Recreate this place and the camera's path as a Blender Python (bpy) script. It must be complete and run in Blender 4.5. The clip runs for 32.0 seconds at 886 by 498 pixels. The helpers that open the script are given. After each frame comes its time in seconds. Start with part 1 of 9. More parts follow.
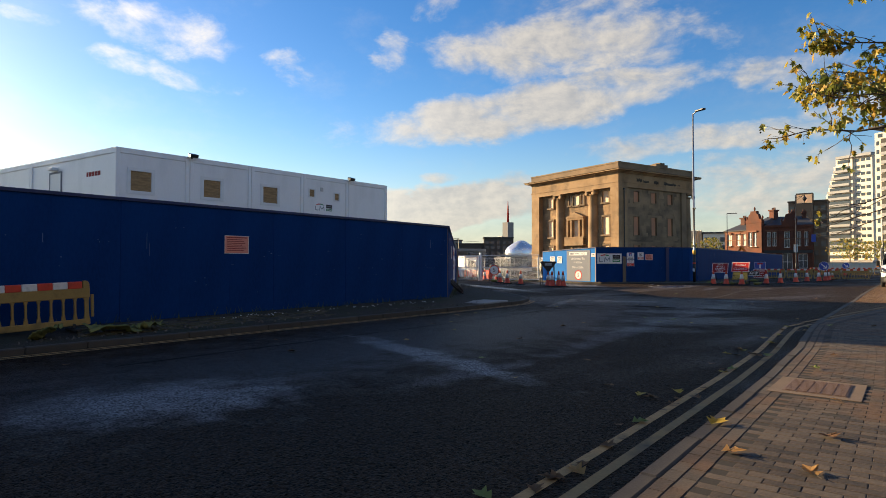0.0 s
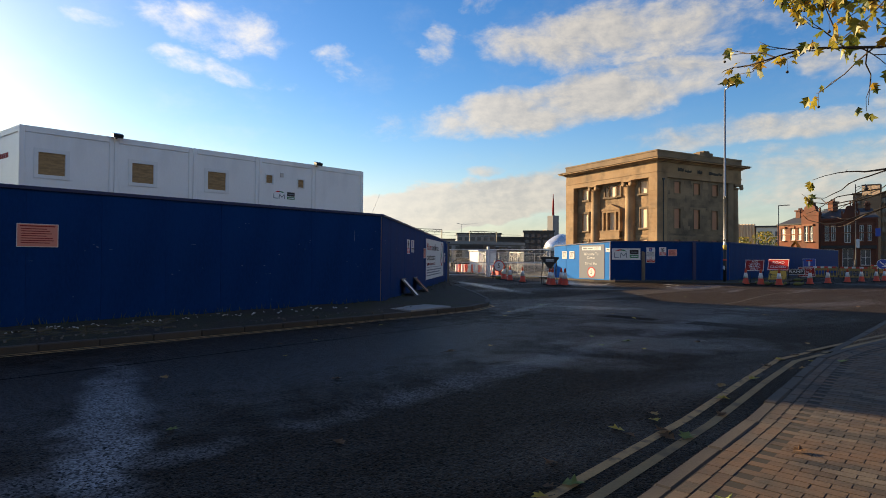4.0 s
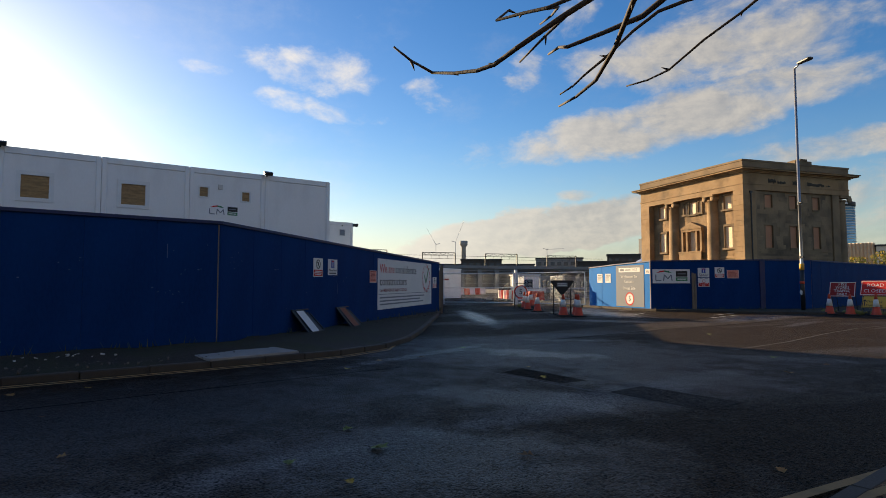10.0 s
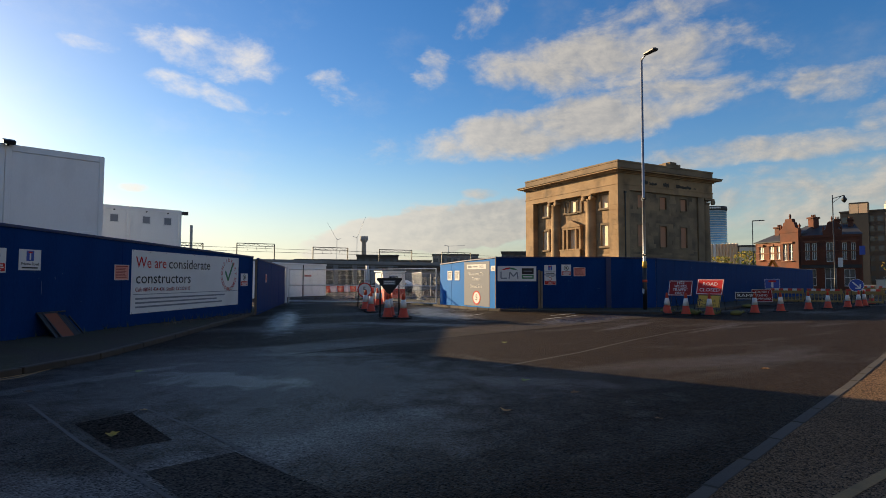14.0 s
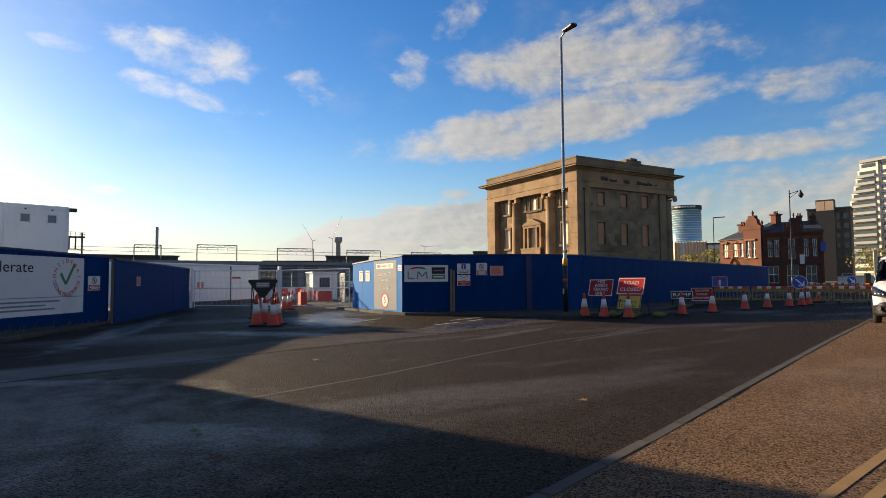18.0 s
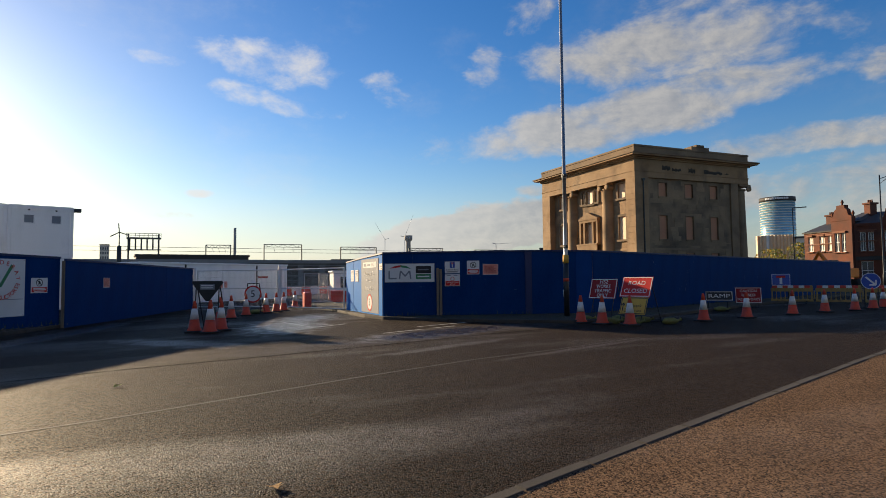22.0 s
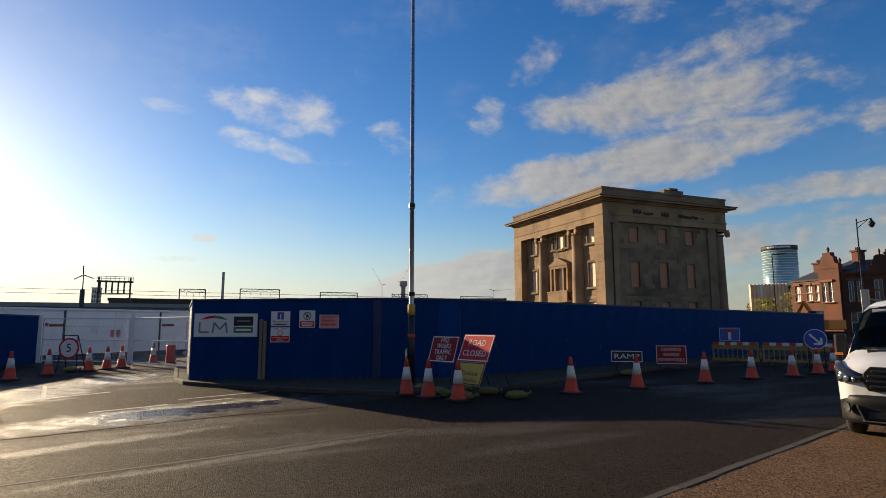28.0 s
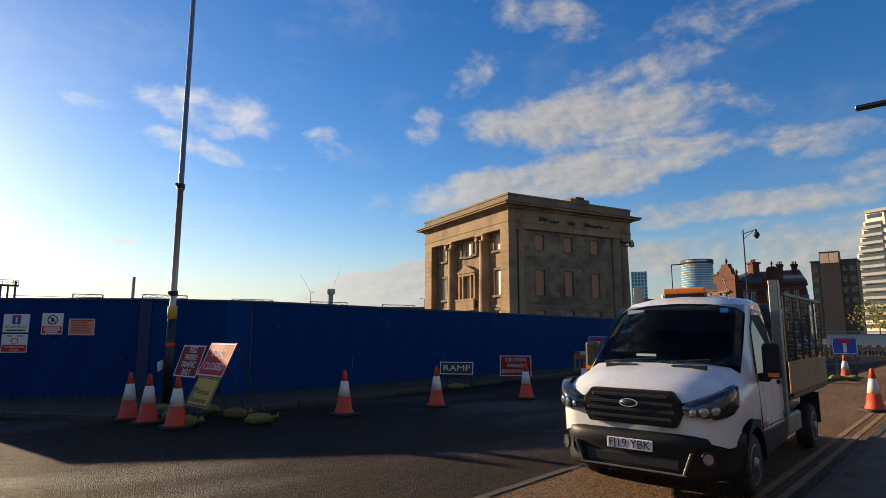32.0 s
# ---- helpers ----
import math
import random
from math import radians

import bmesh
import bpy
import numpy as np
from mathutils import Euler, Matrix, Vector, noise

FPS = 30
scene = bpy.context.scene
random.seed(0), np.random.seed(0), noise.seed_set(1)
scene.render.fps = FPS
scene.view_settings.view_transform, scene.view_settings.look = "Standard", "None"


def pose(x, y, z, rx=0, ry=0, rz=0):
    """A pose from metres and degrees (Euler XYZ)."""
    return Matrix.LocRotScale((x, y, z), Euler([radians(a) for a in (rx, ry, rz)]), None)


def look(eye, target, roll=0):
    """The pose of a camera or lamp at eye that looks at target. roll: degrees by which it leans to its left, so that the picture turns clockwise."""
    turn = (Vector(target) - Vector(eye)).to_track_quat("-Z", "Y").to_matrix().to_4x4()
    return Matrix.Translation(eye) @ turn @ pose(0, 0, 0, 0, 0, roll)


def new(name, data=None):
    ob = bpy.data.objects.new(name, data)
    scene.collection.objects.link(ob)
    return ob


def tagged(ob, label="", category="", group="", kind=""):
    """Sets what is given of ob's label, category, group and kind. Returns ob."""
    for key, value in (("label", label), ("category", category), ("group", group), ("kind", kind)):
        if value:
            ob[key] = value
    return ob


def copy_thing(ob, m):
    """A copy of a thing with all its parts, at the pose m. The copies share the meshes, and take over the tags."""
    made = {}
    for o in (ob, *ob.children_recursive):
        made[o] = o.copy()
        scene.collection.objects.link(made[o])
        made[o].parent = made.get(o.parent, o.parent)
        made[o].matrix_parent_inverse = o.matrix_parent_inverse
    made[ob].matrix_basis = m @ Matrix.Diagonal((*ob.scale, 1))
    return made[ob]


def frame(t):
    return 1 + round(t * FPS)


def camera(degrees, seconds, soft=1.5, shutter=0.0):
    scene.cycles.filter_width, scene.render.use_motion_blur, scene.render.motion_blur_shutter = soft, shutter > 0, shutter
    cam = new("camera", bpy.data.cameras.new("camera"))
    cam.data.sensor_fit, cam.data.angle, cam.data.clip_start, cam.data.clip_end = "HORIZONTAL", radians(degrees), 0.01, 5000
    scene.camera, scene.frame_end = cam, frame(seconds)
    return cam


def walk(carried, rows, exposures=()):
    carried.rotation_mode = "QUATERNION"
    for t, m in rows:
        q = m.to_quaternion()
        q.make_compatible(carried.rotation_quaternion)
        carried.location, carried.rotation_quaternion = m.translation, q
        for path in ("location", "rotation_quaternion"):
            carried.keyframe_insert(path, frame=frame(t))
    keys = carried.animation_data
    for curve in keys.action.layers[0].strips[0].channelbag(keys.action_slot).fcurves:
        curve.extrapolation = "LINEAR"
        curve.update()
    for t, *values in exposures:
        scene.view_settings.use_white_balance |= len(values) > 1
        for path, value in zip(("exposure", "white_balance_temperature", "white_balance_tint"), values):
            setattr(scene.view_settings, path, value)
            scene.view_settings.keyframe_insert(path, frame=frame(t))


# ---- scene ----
cam = camera(74.78, 32.0, 0.9)
PATH = (
    (0, (4.821, 1.758, 1.404), (-11.118, 13.828, 1.915), 0.05),
    (0.5, (4.742, 2.337, 1.472), (-11.558, 13.919, 1.897), 0.21),
    (1, (4.670, 2.866, 1.496), (-11.957, 13.980, 1.617), 0.24),
    (1.5, (4.414, 3.527, 1.463), (-12.445, 14.285, 1.413), 0.01),
    (2, (4.359, 4.096, 1.458), (-12.669, 14.586, 1.430), 0.03),
    (2.5, (4.297, 4.787, 1.519), (-12.706, 15.317, 1.489), 0.20),
    (3, (4.132, 5.325, 1.522), (-12.758, 16.035, 1.620), 0.30),
    (3.5, (4.017, 6.021, 1.541), (-12.807, 16.833, 1.787), 0.42),
    (5.5, (2.780, 8.341, 1.366), (-14.571, 18.286, 1.544), 0.04),
    (6, (2.619, 8.902, 1.376), (-14.980, 18.403, 1.529), -0.03),
    (6.5, (2.354, 9.437, 1.388), (-15.355, 18.726, 1.699), -0.06),
    (7, (2.222, 9.978, 1.391), (-15.476, 19.283, 1.870), -0.14),
    (7.5, (2.087, 10.569, 1.404), (-15.702, 19.685, 2.068), -0.05),
    (8, (2.016, 11.148, 1.410), (-15.907, 19.994, 2.142), -0.12),
    (8.5, (1.869, 11.786, 1.387), (-16.300, 20.094, 2.315), -0.21),
    (9, (1.799, 12.365, 1.403), (-16.497, 20.368, 2.509), -0.21),
    (9.5, (1.650, 12.970, 1.413), (-16.672, 20.891, 2.649), -0.19),
    (10, (1.613, 13.608, 1.440), (-16.673, 21.624, 2.619), -0.04),
    (10.5, (1.474, 14.263, 1.445), (-16.735, 22.446, 2.654), -0.09),
    (11, (1.328, 14.831, 1.449), (-16.696, 23.407, 2.725), 0.02),
    (11.5, (1.205, 15.369, 1.459), (-16.646, 24.299, 2.728), 0.13),
    (12, (1.108, 15.953, 1.471), (-16.595, 25.181, 2.678), 0.24),
    (12.5, (0.954, 16.514, 1.462), (-16.614, 26.009, 2.572), 0.29),
    (13, (0.828, 17.063, 1.472), (-16.556, 26.889, 2.590), 0.24),
    (13.5, (0.666, 17.648, 1.479), (-16.424, 27.978, 2.578), 0.21),
    (14, (0.495, 18.160, 1.503), (-16.254, 29.040, 2.553), 0.17),
    (14.5, (0.430, 18.771, 1.473), (-15.857, 30.339, 2.428), 0.00),
    (15, (0.399, 19.215, 1.450), (-15.433, 31.402, 2.341), 0.00),
    (15.5, (0.384, 19.884, 1.476), (-15.335, 32.222, 2.296), -0.20),
    (17.5, (0.138, 22.067, 1.494), (-16.109, 33.694, 2.417), -0.40),
    (18, (0.105, 22.577, 1.503), (-16.261, 34.023, 2.569), -0.39),
    (18.5, (0.106, 23.186, 1.518), (-16.332, 34.515, 2.717), -0.35),
    (19, (0.122, 23.695, 1.533), (-16.450, 34.826, 2.736), -0.37),
    (19.5, (0.157, 24.261, 1.540), (-16.674, 35.006, 2.671), -0.32),
    (20, (0.075, 24.811, 1.541), (-17.075, 35.043, 2.635), -0.39),
    (20.5, (-0.008, 25.440, 1.536), (-17.420, 35.225, 2.569), -0.37),
    (21, (-0.085, 25.986, 1.544), (-17.680, 35.451, 2.470), -0.44),
    (21.5, (-0.188, 26.613, 1.566), (-17.828, 35.993, 2.496), -0.51),
    (22, (-0.295, 27.177, 1.571), (-18.002, 36.422, 2.575), -0.60),
    (22.5, (-0.444, 27.763, 1.575), (-18.169, 36.971, 2.609), -0.63),
    (23, (-0.610, 28.291, 1.614), (-18.326, 37.517, 2.643), -0.66),
    (23.5, (-0.753, 28.871, 1.612), (-18.399, 38.221, 2.714), -0.59),
    (24, (-0.904, 29.444, 1.623), (-18.480, 38.914, 2.806), -0.58),
    (24.5, (-1.008, 30.053, 1.636), (-18.513, 39.646, 2.879), -0.53),
    (26.5, (-1.383, 32.433, 1.788), (-19.282, 41.169, 3.607), -0.04),
    (27, (-1.503, 33.046, 1.835), (-19.289, 41.946, 3.941), -0.12),
    (27.5, (-1.502, 33.730, 1.800), (-19.214, 42.702, 4.201), -0.04),
    (28, (-1.645, 34.275, 1.798), (-19.273, 43.361, 4.386), -0.10),
    (28.5, (-1.778, 34.850, 1.798), (-19.377, 43.953, 4.518), 0.09),
    (29, (-1.836, 35.450, 1.805), (-19.409, 44.602, 4.528), 0.14),
    (29.5, (-1.891, 36.076, 1.788), (-19.381, 45.348, 4.644), 0.20),
    (30, (-1.921, 36.625, 1.776), (-19.223, 46.219, 4.710), 0.15),
    (30.5, (-1.941, 37.244, 1.768), (-19.033, 47.217, 4.668), 0.18),
    (31, (-1.966, 37.839, 1.752), (-18.843, 48.174, 4.637), 0.18),
    (31.5, (-1.977, 38.445, 1.739), (-18.663, 49.096, 4.591), 0.16),
    (32, (-2.011, 39.011, 1.737), (-18.478, 49.988, 4.629), 0.05),
)

walk(cam, [(t, look(eye, target, roll)) for t, eye, target, roll in PATH], [(0.0, 1.42, 7150, 10), (6.0, 1.29, 7150, 10), (9.0, 1.16, 7150, 10), (13.0, 1.04, 7100, 10), (19.0, 1.12, 6650, 10), (23.0, 0.80, 6550, 10), (28.0, 0.72, 6550, 10), (32.0, 0.96, 6550, 10)])

# ---- daylight: a low winter sun and a partly clouded sky ----
SUN_AZ = math.atan2(-0.337, -0.9415)      # the sun stands over there, in the x, y plane
SUN_EL = radians(13.5)
SUN_DIR = Vector((math.cos(SUN_AZ) * math.cos(SUN_EL), math.sin(SUN_AZ) * math.cos(SUN_EL), math.sin(SUN_EL)))
sun = new("sun", bpy.data.lights.new("sun", "SUN"))
sun.data.energy, sun.data.angle, sun.data.color = 5.0, radians(0.6), (1.0, 0.77, 0.49)
sun.matrix_world = look((0, 0, 60), Vector((0, 0, 60)) - SUN_DIR)


def cloud_sky():
    world = bpy.data.worlds.new("sky")
    scene.world = world
    world.use_nodes = True
    nt = world.node_tree
    n, l = nt.nodes, nt.links
    n.clear()
    out, bg = n.new("ShaderNodeOutputWorld"), n.new("ShaderNodeBackground")
    sky = n.new("ShaderNodeTexSky")
    sky.sky_type, sky.sun_disc = "NISHITA", False
    sky.sun_elevation, sky.sun_rotation = SUN_EL, math.pi / 2 - SUN_AZ
    sky.air_density, sky.dust_density, sky.ozone_density = 1.0, 0.3, 2.6
    bg.inputs[1].default_value = 0.065
    tc = n.new("ShaderNodeTexCoord")
    sep = n.new("ShaderNodeSeparateXYZ")
    l.new(tc.outputs["Generated"], sep.inputs[0])

    def math_(op, a, b=None):
        m = n.new("ShaderNodeMath")
        m.operation = op
        for k, v in ((0, a), (1, b)):
            if v is None:
                continue
            if isinstance(v, (int, float)):
                m.inputs[k].default_value = v
            else:
                l.new(v, m.inputs[k])
        return m.outputs[0]

    def ramp(v, lo, hi):
        r = n.new("ShaderNodeMapRange")
        r.interpolation_type = "SMOOTHSTEP"
        l.new(v, r.inputs[0])
        r.inputs[1].default_value, r.inputs[2].default_value = lo, hi
        return r.outputs[0]

    # angles over the town: degrees round from SKY_MID and degrees up
    ca, sa = math.cos(radians(SKY_MID)), math.sin(radians(SKY_MID))
    ahead = math_("ADD", math_("MULTIPLY", sep.outputs[0], ca), math_("MULTIPLY", sep.outputs[1], sa))
    aside = math_("SUBTRACT", math_("MULTIPLY", sep.outputs[1], ca), math_("MULTIPLY", sep.outputs[0], sa))
    az = math_("MULTIPLY", math_("ARCTAN2", aside, ahead), 180 / math.pi)
    el = math_("MULTIPLY", math_("ARCSINE", sep.outputs[2]), 180 / math.pi)
    flat = n.new("ShaderNodeCombineXYZ")
    l.new(math_("MULTIPLY", az, 0.10), flat.inputs[0])
    l.new(math_("MULTIPLY", el, 0.17), flat.inputs[1])

    def fbm(scale, detail, shift, rough=0.55, warp=0.0):
        t = n.new("ShaderNodeTexNoise")
        t.inputs["Scale"].default_value, t.inputs["Detail"].default_value = scale, detail
        t.inputs["Roughness"].default_value, t.inputs["Distortion"].default_value = rough, warp
        m = n.new("ShaderNodeMapping")
        m.inputs["Location"].default_value = shift
        l.new(flat.outputs[0], m.inputs[0])
        l.new(m.outputs[0], t.inputs[0])
        return t.outputs["Fac"]

    # where clouds gather: degrees round, degrees up, half width, half height, rise to the right, power
    wob = math_("MULTIPLY", math_("SUBTRACT", fbm(1.1, 5, (3, 1, 0), 0.6), 0.5), 9.0)
    wob_up = math_("MULTIPLY", math_("SUBTRACT", fbm(1.3, 5, (9, 4, 0), 0.6), 0.5), 4.0)
    total = None
    for a, e, w, h, lean, power in CLOUDS:
        da = math_("SUBTRACT", az, a)
        de = math_("ADD", math_("SUBTRACT", el, e), math_("MULTIPLY", da, lean))
        small = min(1.0, h / 1.8)
        da = math_("DIVIDE", math_("ADD", da, math_("MULTIPLY", wob, small)), w)
        de = math_("DIVIDE", math_("ADD", de, math_("MULTIPLY", wob_up, small)), h)
        r = math_("ADD", math_("MULTIPLY", da, da), math_("MULTIPLY", de, de))
        r = math_("MULTIPLY", ramp(r, 1.7, 0.0), power)
        total = r if total is None else math_("MAXIMUM", total, r)

    def lumps_at(dx, dy):
        a = fbm(1.7, 9, (0.4 + dx, 2.1 + dy, 0), 0.62, 0.25)
        b = fbm(6.0, 6, (1.4 + dx, 0.3 + dy, 0), 0.6)
        return math_("ADD", math_("MULTIPLY", a, 0.82), math_("MULTIPLY", b, 0.18))

    lumps = lumps_at(0.0, 0.0)
    cover = ramp(math_("ADD", total, math_("MULTIPLY", math_("SUBTRACT", lumps, 0.5), 2.5)), 0.28, 1.25)
    haze = math_("MULTIPLY", ramp(el, 10.0, -1.0), 0.66)
    thin = math_("MULTIPLY", ramp(fbm(0.9, 8, (7.0, 2.0, 0), 0.65), 0.48, 0.85), 0.20)
    cover = math_("MAXIMUM", math_("MAXIMUM", math_("MULTIPLY", cover, 0.9), thin), haze)
    # thick parts are greyer, rims towards the sun are bright
    dot = n.new("ShaderNodeVectorMath")
    dot.operation = "DOT_PRODUCT"
    l.new(tc.outputs["Generated"], dot.inputs[0])
    dot.inputs[1].default_value = SUN_DIR
    near = ramp(dot.outputs["Value"], 0.45, 0.98)
    shade = n.new("ShaderNodeMix")
    shade.data_type = "RGBA"
    shade.inputs[6].default_value = (2.85, 2.9, 3.0, 1)
    shade.inputs[7].default_value = (4.4, 4.2, 3.9, 1)
    relief = ramp(math_("SUBTRACT", lumps, lumps_at(0.07, 0.05)), -0.17, 0.17)
    l.new(relief, shade.inputs[0])
    lit = n.new("ShaderNodeMix")
    lit.data_type = "RGBA"
    l.new(near, lit.inputs[0])
    l.new(shade.outputs[2], lit.inputs[6])
    lit.inputs[7].default_value = (7.2, 6.9, 6.5, 1)
    mix = n.new("ShaderNodeMix")
    mix.data_type = "RGBA"
    l.new(cover, mix.inputs[0])
    deep = n.new("ShaderNodeHueSaturation")
    deep.inputs["Value"].default_value = 1.25
    deep.inputs["Saturation"].default_value, deep.inputs["Hue"].default_value = 1.34, 0.512
    l.new(sky.outputs[0], deep.inputs["Color"])
    l.new(ramp(el, -1.0, 16.0), deep.inputs["Fac"])
    l.new(deep.outputs[0], mix.inputs[6])
    l.new(lit.outputs[2], mix.inputs[7])
    l.new(mix.outputs[2], bg.inputs[0])
    l.new(bg.outputs[0], out.inputs[0])


SKY_MID = 145.0
CLOUDS = (
    (24.0, 20.1, 7.5, 2.1, -0.10, 0.74), (24.0, 16.7, 7.0, 1.4, -0.13, 0.70), (12.5, 18.0, 2.6, 1.8, 0.0, 0.6), (34.0, 19.2, 2.6, 0.8, 0.0, 0.5),
    (3.0, 20.5, 2.3, 2.2, 0.3, 0.75), (-2.0, 25.5, 3.0, 2.0, 0.2, 0.65), (-14.0, 20.2, 15.0, 3.0, 0.0, 1.1), (-18.0, 23.8, 8.0, 2.2, 0.1, 0.8),
    (-9.0, 30.0, 7.0, 2.6, -0.3, 0.65), (-28.0, 28.5, 8.0, 4.0, 0.2, 0.55), (-10.0, 14.8, 18.0, 2.7, 0.13, 1.25), (-27.0, 11.2, 12.0, 1.4, 0.02, 1.0),
    (-34.0, 16.0, 5.5, 1.8, 0.05, 0.85), (-39.0, 13.0, 7.0, 1.6, 0.0, 0.85), (-54.0, 16.0, 12.0, 6.0, 0.0, 0.6), (2.0, 4.9, 14.0, 2.6, 0.15, 2.0),
    (-15.0, 6.8, 12.0, 2.3, 0.0, 1.1), (-32.0, 6.5, 13.0, 3.0, 0.0, 1.0), (-1.7, 8.5, 2.4, 0.6, 0.0, 0.85), (4.0, 7.4, 1.6, 0.4, 0.0, 0.7),
    # the last five banks are out of view, added to whiten the skylight
    (30.5, 7.9, 1.5, 0.5, 0.0, 0.9), (33.0, 6.0, 2.6, 0.5, 0.0, 0.75), (45.0, 6.5, 4.0, 0.5, 0.0, 0.6), (-95.0, 22.0, 40.0, 14.0, 0.0, 1.0), (160.0, 28.0, 40.0, 16.0, 0.0, 1.0), (-150.0, 40.0, 40.0, 14.0, 0.0, 0.9), (-30.0, 52.0, 40.0, 9.0, 0.0, 0.8), (60.0, 60.0, 60.0, 10.0, 0.0, 0.8),
)
cloud_sky()

# ---- materials ----
def mat(name, col, rough=0.7, metal=0.0, var=0.12, scale=2.0, fine=40.0, bump=0.15, tint=None, stain=0.0, stain_scale=0.6, obj_var=0.0, island_var=0.0, spec=0.5, rough_var=0.1, coat=0.0, stretch=None, depth=0.01):
    """A surface with a base colour, variation at two scales, stains and fine relief, in metres."""
    m = bpy.data.materials.new(name)
    m.use_nodes = True
    nt = m.node_tree
    n, l = nt.nodes, nt.links
    b = n["Principled BSDF"]
    b.inputs["Metallic"].default_value = metal
    b.inputs["Specular IOR Level"].default_value = spec
    b.inputs["Coat Weight"].default_value = coat
    tc = n.new("ShaderNodeTexCoord")
    src = tc.outputs["Object"]
    if stretch:
        mp = n.new("ShaderNodeMapping")
        mp.inputs["Scale"].default_value = stretch
        l.new(src, mp.inputs[0])
        src = mp.outputs[0]

    def noise_(s, d):
        t = n.new("ShaderNodeTexNoise")
        t.inputs["Scale"].default_value, t.inputs["Detail"].default_value = s, d
        l.new(src, t.inputs[0])
        return t.outputs["Fac"]

    def math_(op, a, b2):
        k = n.new("ShaderNodeMath")
        k.operation = op
        for i, v in ((0, a), (1, b2)):
            if isinstance(v, (int, float)):
                k.inputs[i].default_value = v
            else:
                l.new(v, k.inputs[i])
        return k.outputs[0]

    big, small = noise_(scale, 5), noise_(fine, 3)
    v = math_("ADD", math_("MULTIPLY", math_("SUBTRACT", big, 0.5), 2.4 * var), math_("MULTIPLY", math_("SUBTRACT", small, 0.5), 1.6 * var))
    if obj_var:
        oi = n.new("ShaderNodeObjectInfo")
        v = math_("ADD", v, math_("MULTIPLY", math_("SUBTRACT", oi.outputs["Random"], 0.5), 2 * obj_var))
    if island_var:
        ge = n.new("ShaderNodeNewGeometry")
        v = math_("ADD", v, math_("MULTIPLY", math_("SUBTRACT", ge.outputs["Random Per Island"], 0.5), 2 * island_var))
    hsv = n.new("ShaderNodeHueSaturation")
    l.new(math_("ADD", v, 1.0), hsv.inputs["Value"])
    hsv.inputs["Color"].default_value = (*col, 1)
    base = hsv.outputs[0]
    if tint:
        mx = n.new("ShaderNodeMix")
        mx.data_type = "RGBA"
        mr = n.new("ShaderNodeMapRange")
        l.new(noise_(scale * 0.6, 4), mr.inputs[0])
        mr.inputs[1].default_value, mr.inputs[2].default_value = 0.4, 0.65
        l.new(mr.outputs[0], mx.inputs[0])
        l.new(base, mx.inputs[6])
        mx.inputs[7].default_value = (*tint, 1)
        base = mx.outputs[2]
    if stain:
        mr = n.new("ShaderNodeMapRange")
        l.new(noise_(stain_scale, 9), mr.inputs[0])
        mr.inputs[1].default_value, mr.inputs[2].default_value = 0.52, 0.72
        mr.inputs[4].default_value = stain
        mx = n.new("ShaderNodeMix")
        mx.data_type = "RGBA"
        l.new(mr.outputs[0], mx.inputs[0])
        l.new(base, mx.inputs[6])
        mx.inputs[7].default_value = (0.03, 0.026, 0.02, 1)
        base = mx.outputs[2]
    l.new(base, b.inputs["Base Color"])
    l.new(math_("ADD", math_("MULTIPLY", math_("SUBTRACT", big, 0.5), 2 * rough_var), rough), b.inputs["Roughness"])
    if bump:
        bp = n.new("ShaderNodeBump")
        bp.inputs["Strength"].default_value, bp.inputs["Distance"].default_value = bump, depth
        l.new(small, bp.inputs["Height"])
        l.new(bp.outputs[0], b.inputs["Normal"])
    return m


def plain(name, col, rough=0.5, metal=0.0, emit=0.0):
    m = mat(name, col, rough, metal, var=0.05, scale=6, fine=90, bump=0.05, rough_var=0.05)
    if emit:
        b = m.node_tree.nodes["Principled BSDF"]
        b.inputs["Emission Color"].default_value, b.inputs["Emission Strength"].default_value = (*col, 1), emit
    return m


